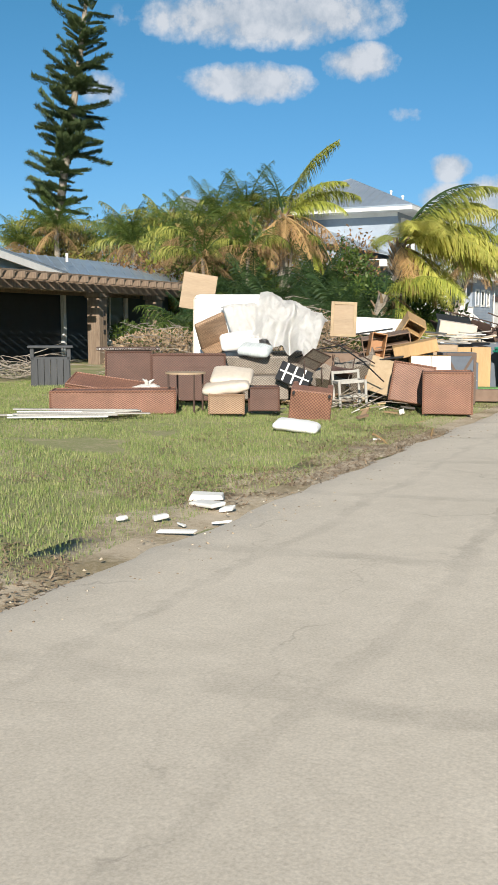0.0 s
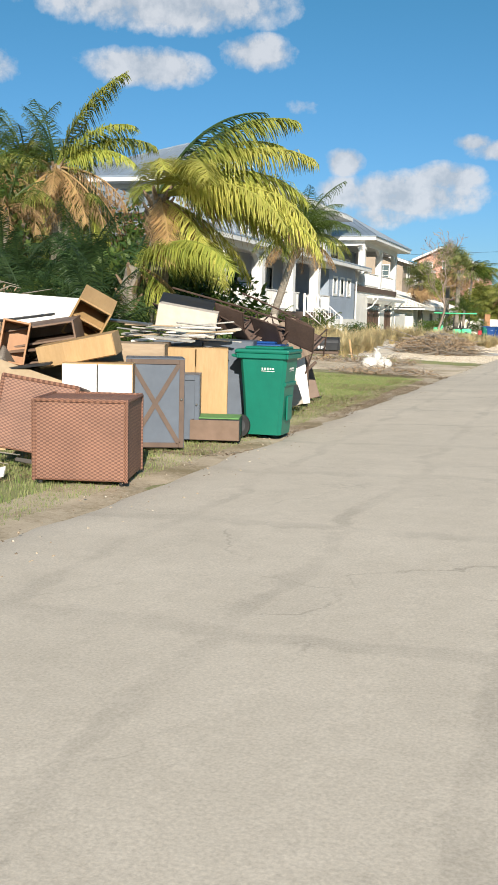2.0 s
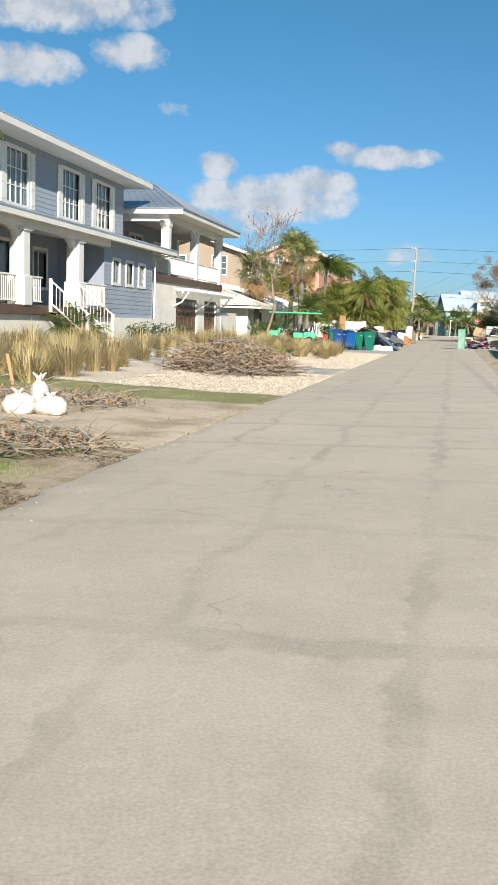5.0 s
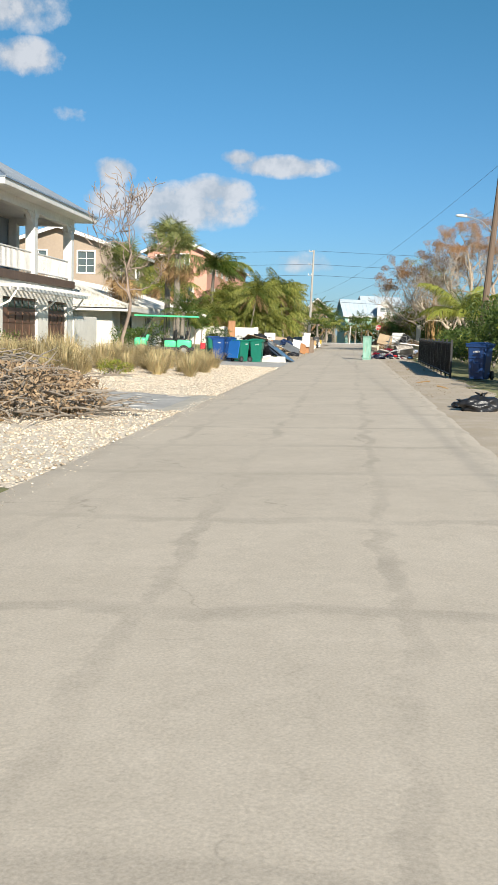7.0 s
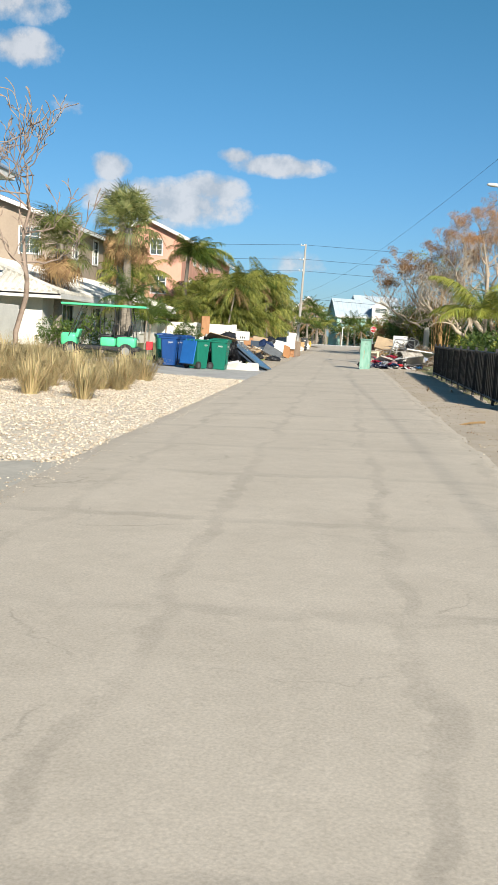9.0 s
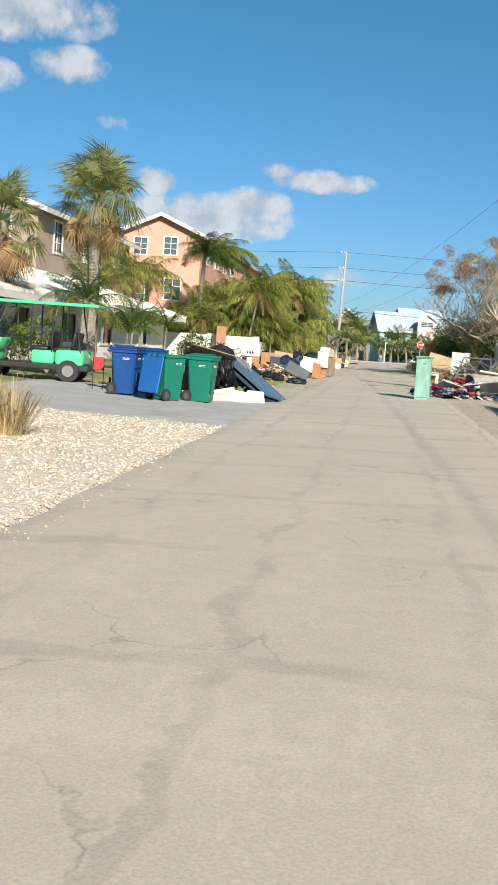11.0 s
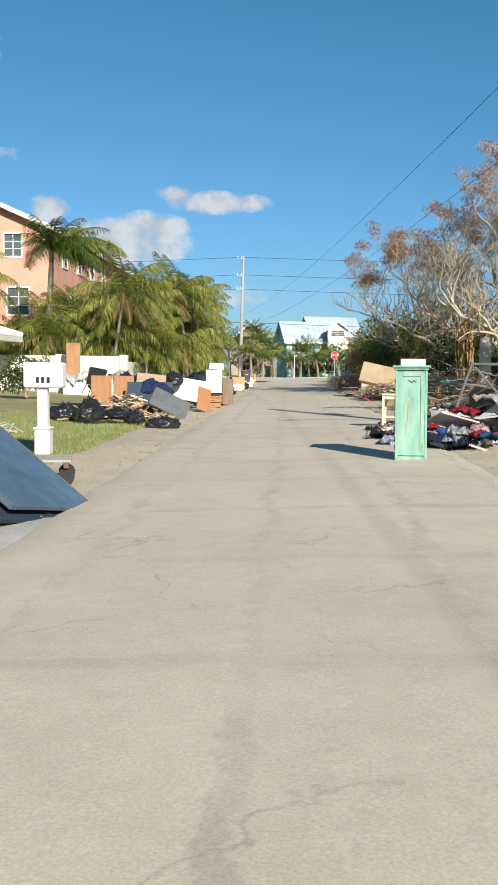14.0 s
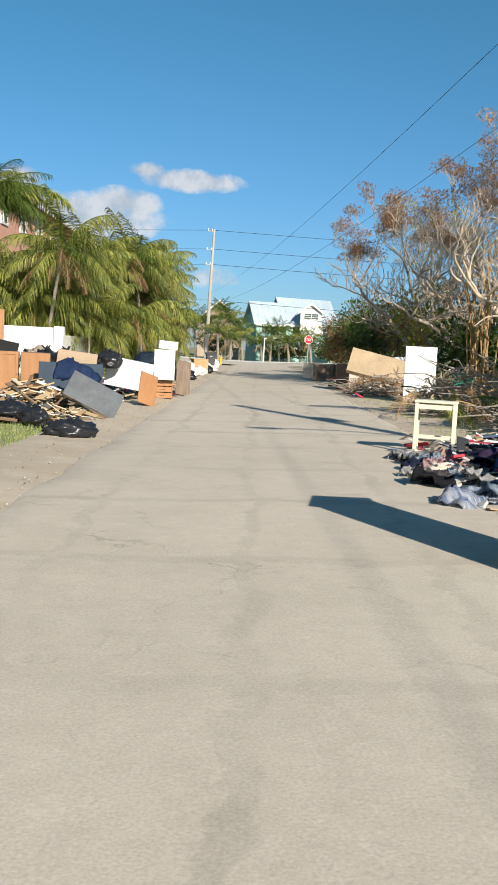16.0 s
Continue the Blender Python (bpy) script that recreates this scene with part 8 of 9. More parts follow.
# mailbox by the first heap
e = thing("mailbox", pose(-3.48, 17.7, gz(-3.48) + 0.02, 0, 0, 8) @ Matrix.Diagonal((1, 1, 1.1, 1)), "black kerbside mailbox on a brown wooden post", "mailbox")
bm = bmesh.new()
bx(bm, 0.1, 0.1, 1.12, pose(-0.12, 0, -0.05), 0.008)
part("post", bm, m_brown, e)
bm = bmesh.new()
bx(bm, 0.62, 0.1, 0.05, pose(0.12, 0, 0.78), 0.006)
bx(bm, 0.4, 0.05, 0.05, pose(-0.08, 0, 0.5, 0, -42, 0), 0.004)
part("bracket", bm, m_brown, e)
bm = bmesh.new()
bx(bm, 0.5, 0.18, 0.12, pose(0.18, 0, 0.835), 0.01)
b2 = bmesh.new()
bmesh.ops.create_cone(b2, cap_ends=True, segments=20, radius1=0.09, radius2=0.09, depth=0.5)
merge(bm, b2, pose(0.18, 0, 0.95, 0, 90, 0))
b = part("box", bm, m_black, e)
bm = bmesh.new()
bx(bm, 0.012, 0.19, 0.2, pose(0.436, 0, 0.84), 0.004)
part("door", bm, m_black, b)
bm = bmesh.new()
for i in range(3):
    bx(bm, 0.03, 0.004, 0.045, pose(0.1 + 0.05 * i, -0.0925, 0.86))
part("number_bars", bm, m_white, b)

# -- yard of the blue-grey house --
for i, (x, y, w, h, rz) in enumerate(((-5.4, 31.2, 0.5, 0.38, 10), (-4.98, 31.4, 0.52, 0.34, 60), (-5.25, 31.6, 0.36, 0.6, 120))):
    bag(x, y, w, w * 0.8, h, "bulging white sandbag tied at the neck", 20 + i, rz, m_sack, "sandbag", None, 0.14)
bm = bmesh.new()
bx(bm, 0.06, 0.03, 0.8, None, 0.004)
o = part("wooden_stake", bm, m_ply2)
o.matrix_basis = pose(-6.4, 33.2, gz(-6.4) - 0.05, 0, -10, 20)
tagged(o, "short pale wooden stake in the ground", "stake")
cloth("blue_tarp", 0.6, 0.3, pose(-7.9, 29.0, gz(-7.9) + 0.06), m_bluecart, "small crumpled blue tarpaulin on the ground", 3.3, 0.05, 12, 0.1, 0.06)
brush("brush_mound", 560, -5.3, 44.5, 3.7, 3.2, 0.95, "long mound of dry brown branches and fronds by the road", m_bark, 12, 0.018, (0.4, 1.2), l_straw, 9000)
brush("brush_row", 150, -6.2, 33.0, 4.4, 2.2, 0.2, "scattered dry branches and fronds on the verge", m_bark, 13, 0.011, (0.3, 1.0), l_straw, 900)
brush("brush_row", 120, -4.4, 28.2, 3.0, 2.0, 0.12, "scattered dry branches and fronds on the verge", m_bark, 14, 0.01, (0.3, 0.9), l_straw, 700)
brush("brush_row", 120, -9.0, 29.4, 4.0, 2.6, 0.25, "dry branches below the small palms", m_bark, 15, 0.014, (0.4, 1.3), l_straw, 1500)
for i in range(26):
    put(random.choice(FR["dry"][3]), tagged(new("fallen_frond"), "fallen dry brown palm frond lying on the verge", "palm frond", "fallen fronds"), pose(0, 0, 0, -12, 0, 0) @ Matrix.Scale(0.55, 4)).parent.matrix_basis = (
        lambda x, y: pose(x, y, gz(x) + 0.05, 0, 0, rnd(0, 360)))(*random.choice(((rnd(-6.5, -3), rnd(26, 37)), (rnd(-7.4, -4.2), rnd(42.5, 46.4)), (rnd(-3.6, -2.6), rnd(5, 22)), (rnd(2.6, 3.4), rnd(52, 78)))))
for x in (-13.75, -14.1):
    e = thing("rocking_chair", pose(x, 44.6 + (x + 14) * 3, 1.73, 0, 0, 80), "white slatted porch chair", "chair", "porch chairs")
    bm = bmesh.new()
    bx(bm, 0.55, 0.5, 0.04, pose(0, 0, 0.42), 0.01)
    part("seat", bm, m_white, e)
    for i in range(5):
        bm = bmesh.new()
        bx(bm, 0.08, 0.02, 0.65, pose(-0.22 + 0.11 * i, 0.26, 0.45, -12, 0, 0), 0.004)
        part("slat", bm, m_white, e)
    for sx in (-1, 1):
        bm = bmesh.new()
        bx(bm, 0.06, 0.5, 0.03, pose(sx * 0.29, 0, 0.62), 0.005)
        bx(bm, 0.04, 0.04, 0.62, pose(sx * 0.29, -0.2, 0), 0.004)
        bx(bm, 0.04, 0.04, 0.62, pose(sx * 0.29, 0.22, 0), 0.004)
        part("arm_frame", bm, m_white, e)

# golf cart
e = thing("golf_cart", pose(-8.9, 77.8, 0.06, 0, 0, 6), "mint-green four-seat golf cart with a long roof", "golf cart")
bm = bmesh.new()
bx(bm, 2.9, 1.15, 0.16, pose(0, 0, 0.28), 0.04, 2)
part("chassis", bm, m_black, e)
bm = bmesh.new()
bx(bm, 0.75, 1.15, 0.42, pose(0.95, 0, 0.4), 0.1, 3)
bx(bm, 0.6, 1.1, 0.36, pose(0.25, 0, 0.42), 0.08, 3)
part("rear_body", bm, m_golf, e, smooth=True)
bm = bmesh.new()
bx(bm, 0.62, 1.12, 0.5, pose(-1.25, 0, 0.38), 0.12, 3)
bx(bm, 0.12, 1.1, 0.32, pose(-0.95, 0, 0.72, 0, 14, 0), 0.03, 2)
part("front_cowl", bm, m_golf, e, smooth=True)
bm = bmesh.new()
bx(bm, 3.25, 1.25, 0.09, pose(0.05, 0, 1.93), 0.04, 2)
part("roof", bm, m_golf, e)
for x in (0.15, 0.75):
    bm = bmesh.new()
    bx(bm, 0.48, 1.0, 0.12, pose(x, 0, 0.76), 0.04, 2)
    s = part("seat", bm, m_seat, e, smooth=True)
    bm = bmesh.new()
    bx(bm, 0.1, 1.0, 0.42, pose(x + 0.26, 0, 0.86, 0, 10, 0), 0.04, 2)
    part("backrest", bm, m_seat, s, smooth=True)
for x, dx in ((-1.0, 0.25), (-0.05, 0.0), (0.5, 0.0), (1.15, -0.1)):
    for y in (-0.55, 0.55):
        bm = bmesh.new()
        tube(bm, [(x - dx, y, 0.75), (x + dx, y, 1.94)], 0.02, 6)
        part("roof_post", bm, m_black, e)
bm = bmesh.new()
bx(bm, 0.015, 1.05, 1.1, pose(-1.12, 0, 0.82, 0, 22, 0), 0.003)
part("windscreen", bm, m_glass, e)
for x in (-1.15, 0.95):
    for y in (-0.52, 0.52):
        bm = bmesh.new()
        cyl(bm, 0.28, 0.28, 0.2, 24, pose(x, y, 0.28, 90, 0, 0) @ pose(0, 0, -0.1))
        w = part("wheel", bm, m_rubber, e)
        bm = bmesh.new()
        cyl(bm, 0.15, 0.15, 0.22, 12, pose(x, y, 0.28, 90, 0, 0) @ pose(0, 0, -0.11))
        part("rim", bm, m_steel, w)
bm = bmesh.new()
tube(bm, [(-0.75, -0.25, 0.75), (-0.6, -0.25, 1.05)], 0.02, 6)
b2 = bmesh.new()
cyl(b2, 0.17, 0.17, 0.03, 18)
merge(bm, b2, pose(-0.58, -0.25, 1.06, 0, 30, 0))
part("steering", bm, m_black, e)
e = thing("beach_chair", pose(-6.75, 76.2, gz(-6.75), 0, 0, 15) @ Matrix.Scale(0.75, 4), "folded red beach chair behind the carts", "chair")
bm = bmesh.new()
bx(bm, 0.34, 0.04, 0.42, pose(0, 0, 0.62, -8, 0, 0), 0.015, 2)
part("backrest", bm, m_red, e)
for x in (-0.17, 0.17):
    bm = bmesh.new()
    tube(bm, [(x, 0.02, 0), (x, 0, 1.02)], 0.014, 6)
    part("leg", bm, m_black, e)

# carts and heap by the second driveway
cart(-4.72, 74.85, 142, m_greencart, m_lid, "green wheeled cart with its blue lid hanging open", True)
cart(-4.02, 75.4, 84, m_greencart, m_greencart, "dark green wheeled rubbish cart with closed lid")
cart(-5.85, 75.5, 86, m_bluecart, m_navycart, "dark blue wheeled recycling cart")
cart(-5.6, 76.7, 70, m_bluecart, m_bluecart, "blue wheeled recycling cart behind the others")
cart(-6.4, 77.2, 20, m_greencart, m_bluecart, "green wheeled cart with a blue lid beside the golf cart")
cart(4.35, 59.2, -30, m_navycart, m_navycart, "dark blue wheeled cart by the black fence")
cart(4.5, 60.3, -10, m_bluecart, m_bluecart, "blue wheeled cart by the black fence")
ax = Vector((-1.3, 0.5, 0.93)).normalized()
ay = Vector((0.05, 1, 0.0))
ay = (ay - ax * ay.dot(ax)).normalized()
az = ax.cross(ay)
if az.z < 0:
    ay, az = -ay, -az
for k, (back, name, look_of) in enumerate(((0.0, "wet blue-grey sheet panel leaning on the heap", m_board), (0.16, "dark sheet panel under the blue-grey one", m_navy))):
    e = thing("sheet_panel", Matrix(((ax.x, ay.x, az.x, -2.54 - 0.02 * k), (ax.y, ay.y, az.y, 78.45 - back), (ax.z, ay.z, az.z, -0.06 - 0.02 * k), (0, 0, 0, 1))) @ pose(0, 0, -0.09 * k), name, "panel", "leaning panels")
    bm = bmesh.new()
    bx(bm, 1.7, 1.6, 0.05, pose(0.86, 0, 0), 0.006)
    b = part("sheet", bm, look_of, e)
    bm = bmesh.new()
    for yy in (-0.79, 0.79):
        bx(bm, 1.7, 0.02, 0.012, pose(0.86, yy, 0.05), 0.003)
    part("edge_trim", bm, m_slate, b)
e = thing("furniture_dolly", pose(-3.35, 80.9, gz(-3.35), 0, 0, 12), "low weathered wooden dolly on black wheels", "dolly")
for i in range(5):
    bm = bmesh.new()
    bx(bm, 0.8, 0.13, 0.03, pose(0, -0.28 + 0.14 * i, 0.26), 0.004)
    part("board", bm, m_wood_grey, e)
bm = bmesh.new()
for x in (-0.34, 0.34):
    bx(bm, 0.06, 0.68, 0.07, pose(x, 0, 0.19), 0.004)
part("bearer", bm, m_brown, e)
for x in (-0.34, 0.34):
    for y in (-0.26, 0.26):
        bm = bmesh.new()
        b2 = bmesh.new()
        bmesh.ops.create_cone(b2, cap_ends=True, segments=18, radius1=0.1, radius2=0.1, depth=0.05)
        merge(bm, b2, pose(x, y, 0.09, 90, 0, 0))
        part("wheel", bm, m_rubber, e)
cabinet("washing_machine", 0.75, 0.7, 0.95, pose(-4.5, 78.3, -0.06, 0, 0, 20), m_black, m_black, "dark appliance under black plastic sheeting", 1, category="appliance")
cabinet("wooden_crate", 0.9, 0.7, 0.7, pose(-5.4, 78.6, -0.04, 0, 0, 10), m_ply, m_walnut, "wooden crate at the back of the heap", 1, handle=False, category="crate")
drape("plastic_sheeting", 1.15, 1.5, pose(-4.5, 78.35, 1.04, 0, 4, 18), m_bag, "crumpled black plastic sheeting over the heap", 6.0, 0.3, 60, 1.3, 0.1, 52, 2.6)
drape("plastic_sheeting", 0.8, 1.1, pose(-4.75, 77.7, 0.85, 0, -14, 30), m_bag, "crumpled black plastic sheeting over the heap", 9.0, 0.25, 56, 1.2, 0.1, 46, 2.6)
drape("plastic_sheeting", 0.7, 1.2, pose(-3.95, 79.5, 0.95, 0, 18, 24), mat("grey_film", (0.34, 0.36, 0.37), (0.24, 0.25, 0.26), 4, 0.3, 0.4), "crumpled grey plastic film on the heap", 7.0, 0.25, 56, 1.2, 0.08, 40, 2.0)
bag(-4.2, 78.7, 0.8, 0.6, 0.6, "black rubbish bag on top of the heap", 33, 10, None, "rubbish_bag", 0.75)
for i, (x, y, z, w, d, h, rx, ry, rz) in enumerate(((-3.35, 76.85, -0.08, 0.7, 0.28, 0.2, -10, 6, 10), (-2.95, 77.15, -0.08, 0.45, 0.3, 0.2, -20, 0, -5), (-3.8, 76.7, -0.08, 0.7, 0.3, 0.24, 0, -12, 30))):
    bm = bmesh.new()
    bx(bm, w, d * 0.35, h * 1.5, pose(0, 0, 0, 38, 0, 0), 0.012, 1)
    for v in bm.verts:
        v.co += Vector((0.05, 0.05, 0.04)) * noise.noise(v.co * 4 + Vector((i * 3, 0, 0)))
    o = part("foam_block", bm, m_styro)
    o.matrix_basis = pose(x, y, z, rx, ry, rz)
    tagged(o, "bent piece of white foam padding on the ground", "foam", "foam blocks")
panel("cardboard", 1.1, 0.6, 0.02, pose(-4.4, 78.0, 0.95, 70, 12, 20), m_osb, "torn cardboard sheet on the heap", "cardboard")
rock_scraps("small_debris", 120, (-5.4, -2.9, 76.7, 79.6), "small scraps round the heap", i_mixed, 0.05, 0.25, 14, 0.2)

e = thing("dolly", pose(-3.75, 80.3, gz(-3.75), 0, 0, 14), "low wooden dolly with small rubber wheels", "dolly")
bm = bmesh.new()
bx(bm, 0.95, 0.6, 0.04, pose(0, 0, 0.24), 0.006)
part("deck", bm, m_timber, e)
for x in (-0.4, 0.4):
    bm = bmesh.new()
    bx(bm, 0.08, 0.6, 0.08, pose(x, 0, 0.16), 0.006)
    part("bearer", bm, m_timber, e)
for x in (-0.36, 0.36):
    for y in (-0.24, 0.24):
        bm = bmesh.new()
        cyl(bm, 0.085, 0.085, 0.05, 14, pose(x, y, 0.085, 90, 0, 0) @ pose(0, 0, -0.025))
        part("wheel", bm, m_rubber, e)
cabinet("dark_bin", 0.5, 0.5, 0.6, pose(-5.0, 83.2, gz(-5.0), 0, 0, 10), m_black, m_black, "small dark bin with a wooden lid on the grass", 1, handle=False, category="bin")
panel("wooden_board", 0.62, 0.6, 0.03, pose(-5.0, 83.5, gz(-5.0) + 0.605, 90, 0, 10), m_timber, "wooden board lying on a dark bin")
for i in range(9):
    bm = bmesh.new()
    a = i * 0.7
    tube(bm, [(math.cos(a) * 0.9, math.sin(a) * 0.5, 0.02), (math.cos(a + 0.9) * 0.7, math.sin(a + 0.9) * 0.5, 0.18), (math.cos(a + 2.0) * 0.8, math.sin(a + 2.0) * 0.5, 0.02)], 0.012, 5)
    o = part("plastic_pipe", bm, m_cream)
    o.matrix_basis = pose(-6.4, 88.0, gz(-6.4))
    tagged(o, "thin bent pale plastic pipe tangled on the lawn", "pipe", "plastic pipes")
# white mailbox on a post
e = thing("mailbox", pose(-4.2, 84.5, gz(-4.2)), "white kerbside mailbox on a square white post", "mailbox")
bm = bmesh.new()
bx(bm, 0.16, 0.16, 1.05, pose(0, 0, -0.03), 0.01)
bx(bm, 0.24, 0.24, 0.4, pose(0, 0, -0.03), 0.015)
bx(bm, 0.27, 0.27, 0.04, pose(0, 0, 0.37), 0.01)
part("post", bm, m_white, e)
bm = bmesh.new()
bx(bm, 0.62, 0.32, 0.4, pose(0.03, 0, 1.02), 0.04, 2)
b = part("box", bm, m_white, e)
bm = bmesh.new()
for i in range(3):
    bx(bm, 0.05, 0.004, 0.09, pose(-0.05 + 0.085 * i, -0.163, 1.1))
part("number_bars", bm, m_black, b)

# -- second heap on the west side --
cabinet("tall_cupboard", 0.6, 0.45, 1.45, pose(-9.65, 110.8, 0.83, 0, 0, 16), m_oak, m_oak, "orange oak cupboard standing on other furniture", 1, shaker=True)
cabinet("white_cupboard", 1.15, 0.55, 0.8, pose(-9.5, 110.8, 0.03, 0, 0, 14), m_cream, m_white, "dirty white cupboard with an open front", 2, handle=False)
cabinet("oak_cabinet", 0.6, 0.5, 1.05, pose(-5.85, 97.6, -0.02, 0, 0, 12), m_oak, m_oak, "orange oak kitchen cabinet in the heap", 1, shaker=True)
cabinet("oak_cabinet", 0.6, 0.5, 1.05, pose(-5.2, 97.7, -0.02, 0, 0, 10), m_walnut, m_oak, "orange oak kitchen cabinet in the heap", 1)
panel("navy_board", 1.3, 0.85, 0.05, pose(-4.3, 96.9, 0.02, -8, 0, 9), m_navy, "dark navy panel standing in the heap", "board")
panel("steel_appliance", 1.05, 0.6, 0.08, pose(-3.6, 95.0, 0.1, -38, 26, 10), m_steel, "dented steel appliance door tilted on the heap", "appliance door")
cloth("blue_cloth", 0.9, 0.7, pose(-3.9, 95.6, 0.7, 20, 20, 10), mat("blue_fabric", (0.03, 0.06, 0.16), rough=0.9, scale=6), "crumpled blue cloth over the steel door", 9.0, 0.1, 18, 0.5, 0.15)
for i, (x, y, w, h, rz) in enumerate(((-5.9, 93.2, 0.9, 0.6, 0), (-5.2, 92.7, 0.8, 0.7, 50), (-4.6, 93.3, 0.9, 0.5, 100), (-5.4, 93.9, 0.8, 0.8, 70), (-3.2, 91.3, 0.78, 0.4, 10), (-4.1, 92.8, 0.6, 0.45, 130))):
    bag(x, y, w, w * 0.75, h * 0.78, "full black plastic rubbish bag on the grass", 40 + i, rz)
rock_scraps("splintered_wood", 420, (-6.4, -3.1, 92.5, 97.5), "splintered boards and plaster spilling down the heap", i_wood, 0.06, 0.5, 18, 0.7)
cabinet("white_appliance", 1.15, 0.7, 0.72, pose(-3.75, 101.4, 0.2, 0, 9, 8), m_applw, m_applw, "white chest appliance tilted on the heap", 1, handle=False, category="appliance")
panel("oak_board", 0.45, 0.8, 0.03, pose(-3.0, 99.2, -0.05, -25, 18, 30), m_oak, "orange wooden side panel leaning in the heap")
cabinet("oak_dresser", 0.55, 0.5, 0.48, pose(-3.0, 103.0, -0.08, 0, 0, 6), m_oak, m_oak, "low orange oak drawer unit", 0, 3)
cabinet("white_dresser", 0.55, 0.5, 0.8, pose(-2.95, 102.8, 0.41, 0, 0, 6), m_applw, m_applw, "white dresser standing on an oak drawer unit", 1, handle=False)
cabinet("small_white_box", 0.5, 0.4, 0.22, pose(-2.9, 102.9, 1.22, 0, 4, 12), m_styro, m_styro, "white box lying on a dresser", 1, handle=False, category="box")
panel("folding_screen", 0.5, 1.0, 0.03, pose(-2.6, 105.0, -0.08, -10, 8, 40), m_timber, "brown slatted panel leaning behind the dresser")
for i, (x, y, z, w, h) in enumerate(((-4.9, 99.5, 0.5, 0.9, 0.7), (-4.1, 100.6, 0.7, 0.7, 0.5), (-5.6, 100.5, 0.4, 0.9, 0.8))):
    bag(x, y, w, w * 0.8, h, "black rubbish bag among furniture", 60 + i, i * 50, None, "rubbish_bag", z)
for i, (x, y, w, m) in enumerate(((-6.8, 100.5, 1.2, m_fabric), (-7.6, 99.8, 1.0, m_fabric), (-5.9, 101.5, 1.0, m_cream))):
    cloth("bedding", w, 0.9, pose(x, y, 0.85, 0, 6, 20 * i), m, "pale bedding piled on furniture", 12.0 + i, 0.14, 18, 0.5, 0.2)
frame_chair(pose(-6.5, 99.6, 0.25, 20, 10, 30), "black metal chair in the heap", m_black, m_seat)
panel("tan_board", 0.9, 0.55, 0.03, pose(-4.6, 99.0, 0.6, -30, 6, 10), m_ply, "tan board lying on the heap")
cloth("car_cover", 1.3, 1.0, pose(-3.6, 106.5, 0.75, 0, 0, 10), m_navy, "dark blue cover over boxes", 15.0, 0.08, 18, 0.9, 0.35)
rock_scraps("small_debris", 300, (-6.0, -2.7, 99, 112), "mixed scraps spread along the gutter", i_mixed, 0.06, 0.4, 21, 0.5)
for i in range(9):
    bag(-3.6 + rnd(-0.5, 0.4), 118 + i * 4.2, rnd(0.7, 1.1), rnd(0.6, 0.9), rnd(0.4, 0.8), "white bag of rubbish beside the road", 70 + i, i * 40, m_styro if i % 3 else m_bag)
cart(-3.5, 140, 10, m_greyp, m_greyp, "dark grey wheeled cart at the roadside")
cabinet("wooden_box", 0.8, 0.6, 0.8, pose(-3.5, 128, -0.08, 0, 0, 20), m_ply2, m_ply2, "pale wooden box at the roadside", 1, handle=False, category="box")

# -- east side --
e = thing("linen_cabinet", pose(1.36, 83.1, gz(1.36), 0, -0.5, -6), "narrow tall mint-green cabinet with peeling paint standing on the road", "cabinet")
bm = bmesh.new()
for x in (-0.2, 0.2):
    bx(bm, 0.03, 0.5, 1.22, pose(x, 0, 0.03), 0.004)
bx(bm, 0.4, 0.03, 1.22, pose(0, 0.235, 0.03), 0)
bx(bm, 0.43, 0.5, 0.06, pose(0, 0, 0.0), 0.006)
part("body", bm, m_mint, e)
bm = bmesh.new()
bx(bm, 0.52, 0.6, 0.03, pose(0, 0, 1.28), 0.008)
bx(bm, 0.47, 0.54, 0.04, pose(0, 0, 1.245), 0.01)
part("cornice", bm, m_mint, e)
bm = bmesh.new()
bx(bm, 0.365, 0.025, 1.16, pose(0, -0.235, 0.07), 0.004)
d = part("door", bm, m_mint, e)
bm = bmesh.new()
for x in (-0.155, 0.155):
    bx(bm, 0.06, 0.014, 1.16, pose(x, -0.252, 0.07), 0.004)
for z in (0.07, 1.16):
    bx(bm, 0.25, 0.014, 0.07, pose(0, -0.252, z), 0.004)
for x in (-0.2, 0.2):
    bx(bm, 0.035, 0.02, 1.2, pose(x, -0.256, 0.03), 0.004)
part("door_frame", bm, m_mint, d)
bm = bmesh.new()
for i in range(5):
    blob(bm, 0.03, 0.008, 0.022, 0.2, 3, 1, pose(-0.03 + 0.02 * i, -0.25, 1.1 - 0.012 * (i % 3)), i)
part("ornament", bm, m_greyp, d)
for x, z, w, h in ((-0.05, 0.55, 0.02, 0.26), (0.05, 0.075, 0.05, 0.05), (0.15, 0.12, 0.02, 0.12), (-0.06, 0.45, 0.012, 0.12)):
    bm = bmesh.new()
    bx(bm, w, 0.002, h, pose(x, -0.2485 if abs(x) < 0.1 else -0.26, z, 0, 3, 0), 0)
    part("bare_patch", bm, m_ply, d, "bare wood where the paint has peeled")
for i in range(9):
    bm = bmesh.new()
    bx(bm, 0.012, 0.36, 0.05, pose(-0.22, 0, 0.14 + 0.115 * i), 0.004)
    part("louvre", bm, m_mint, e)

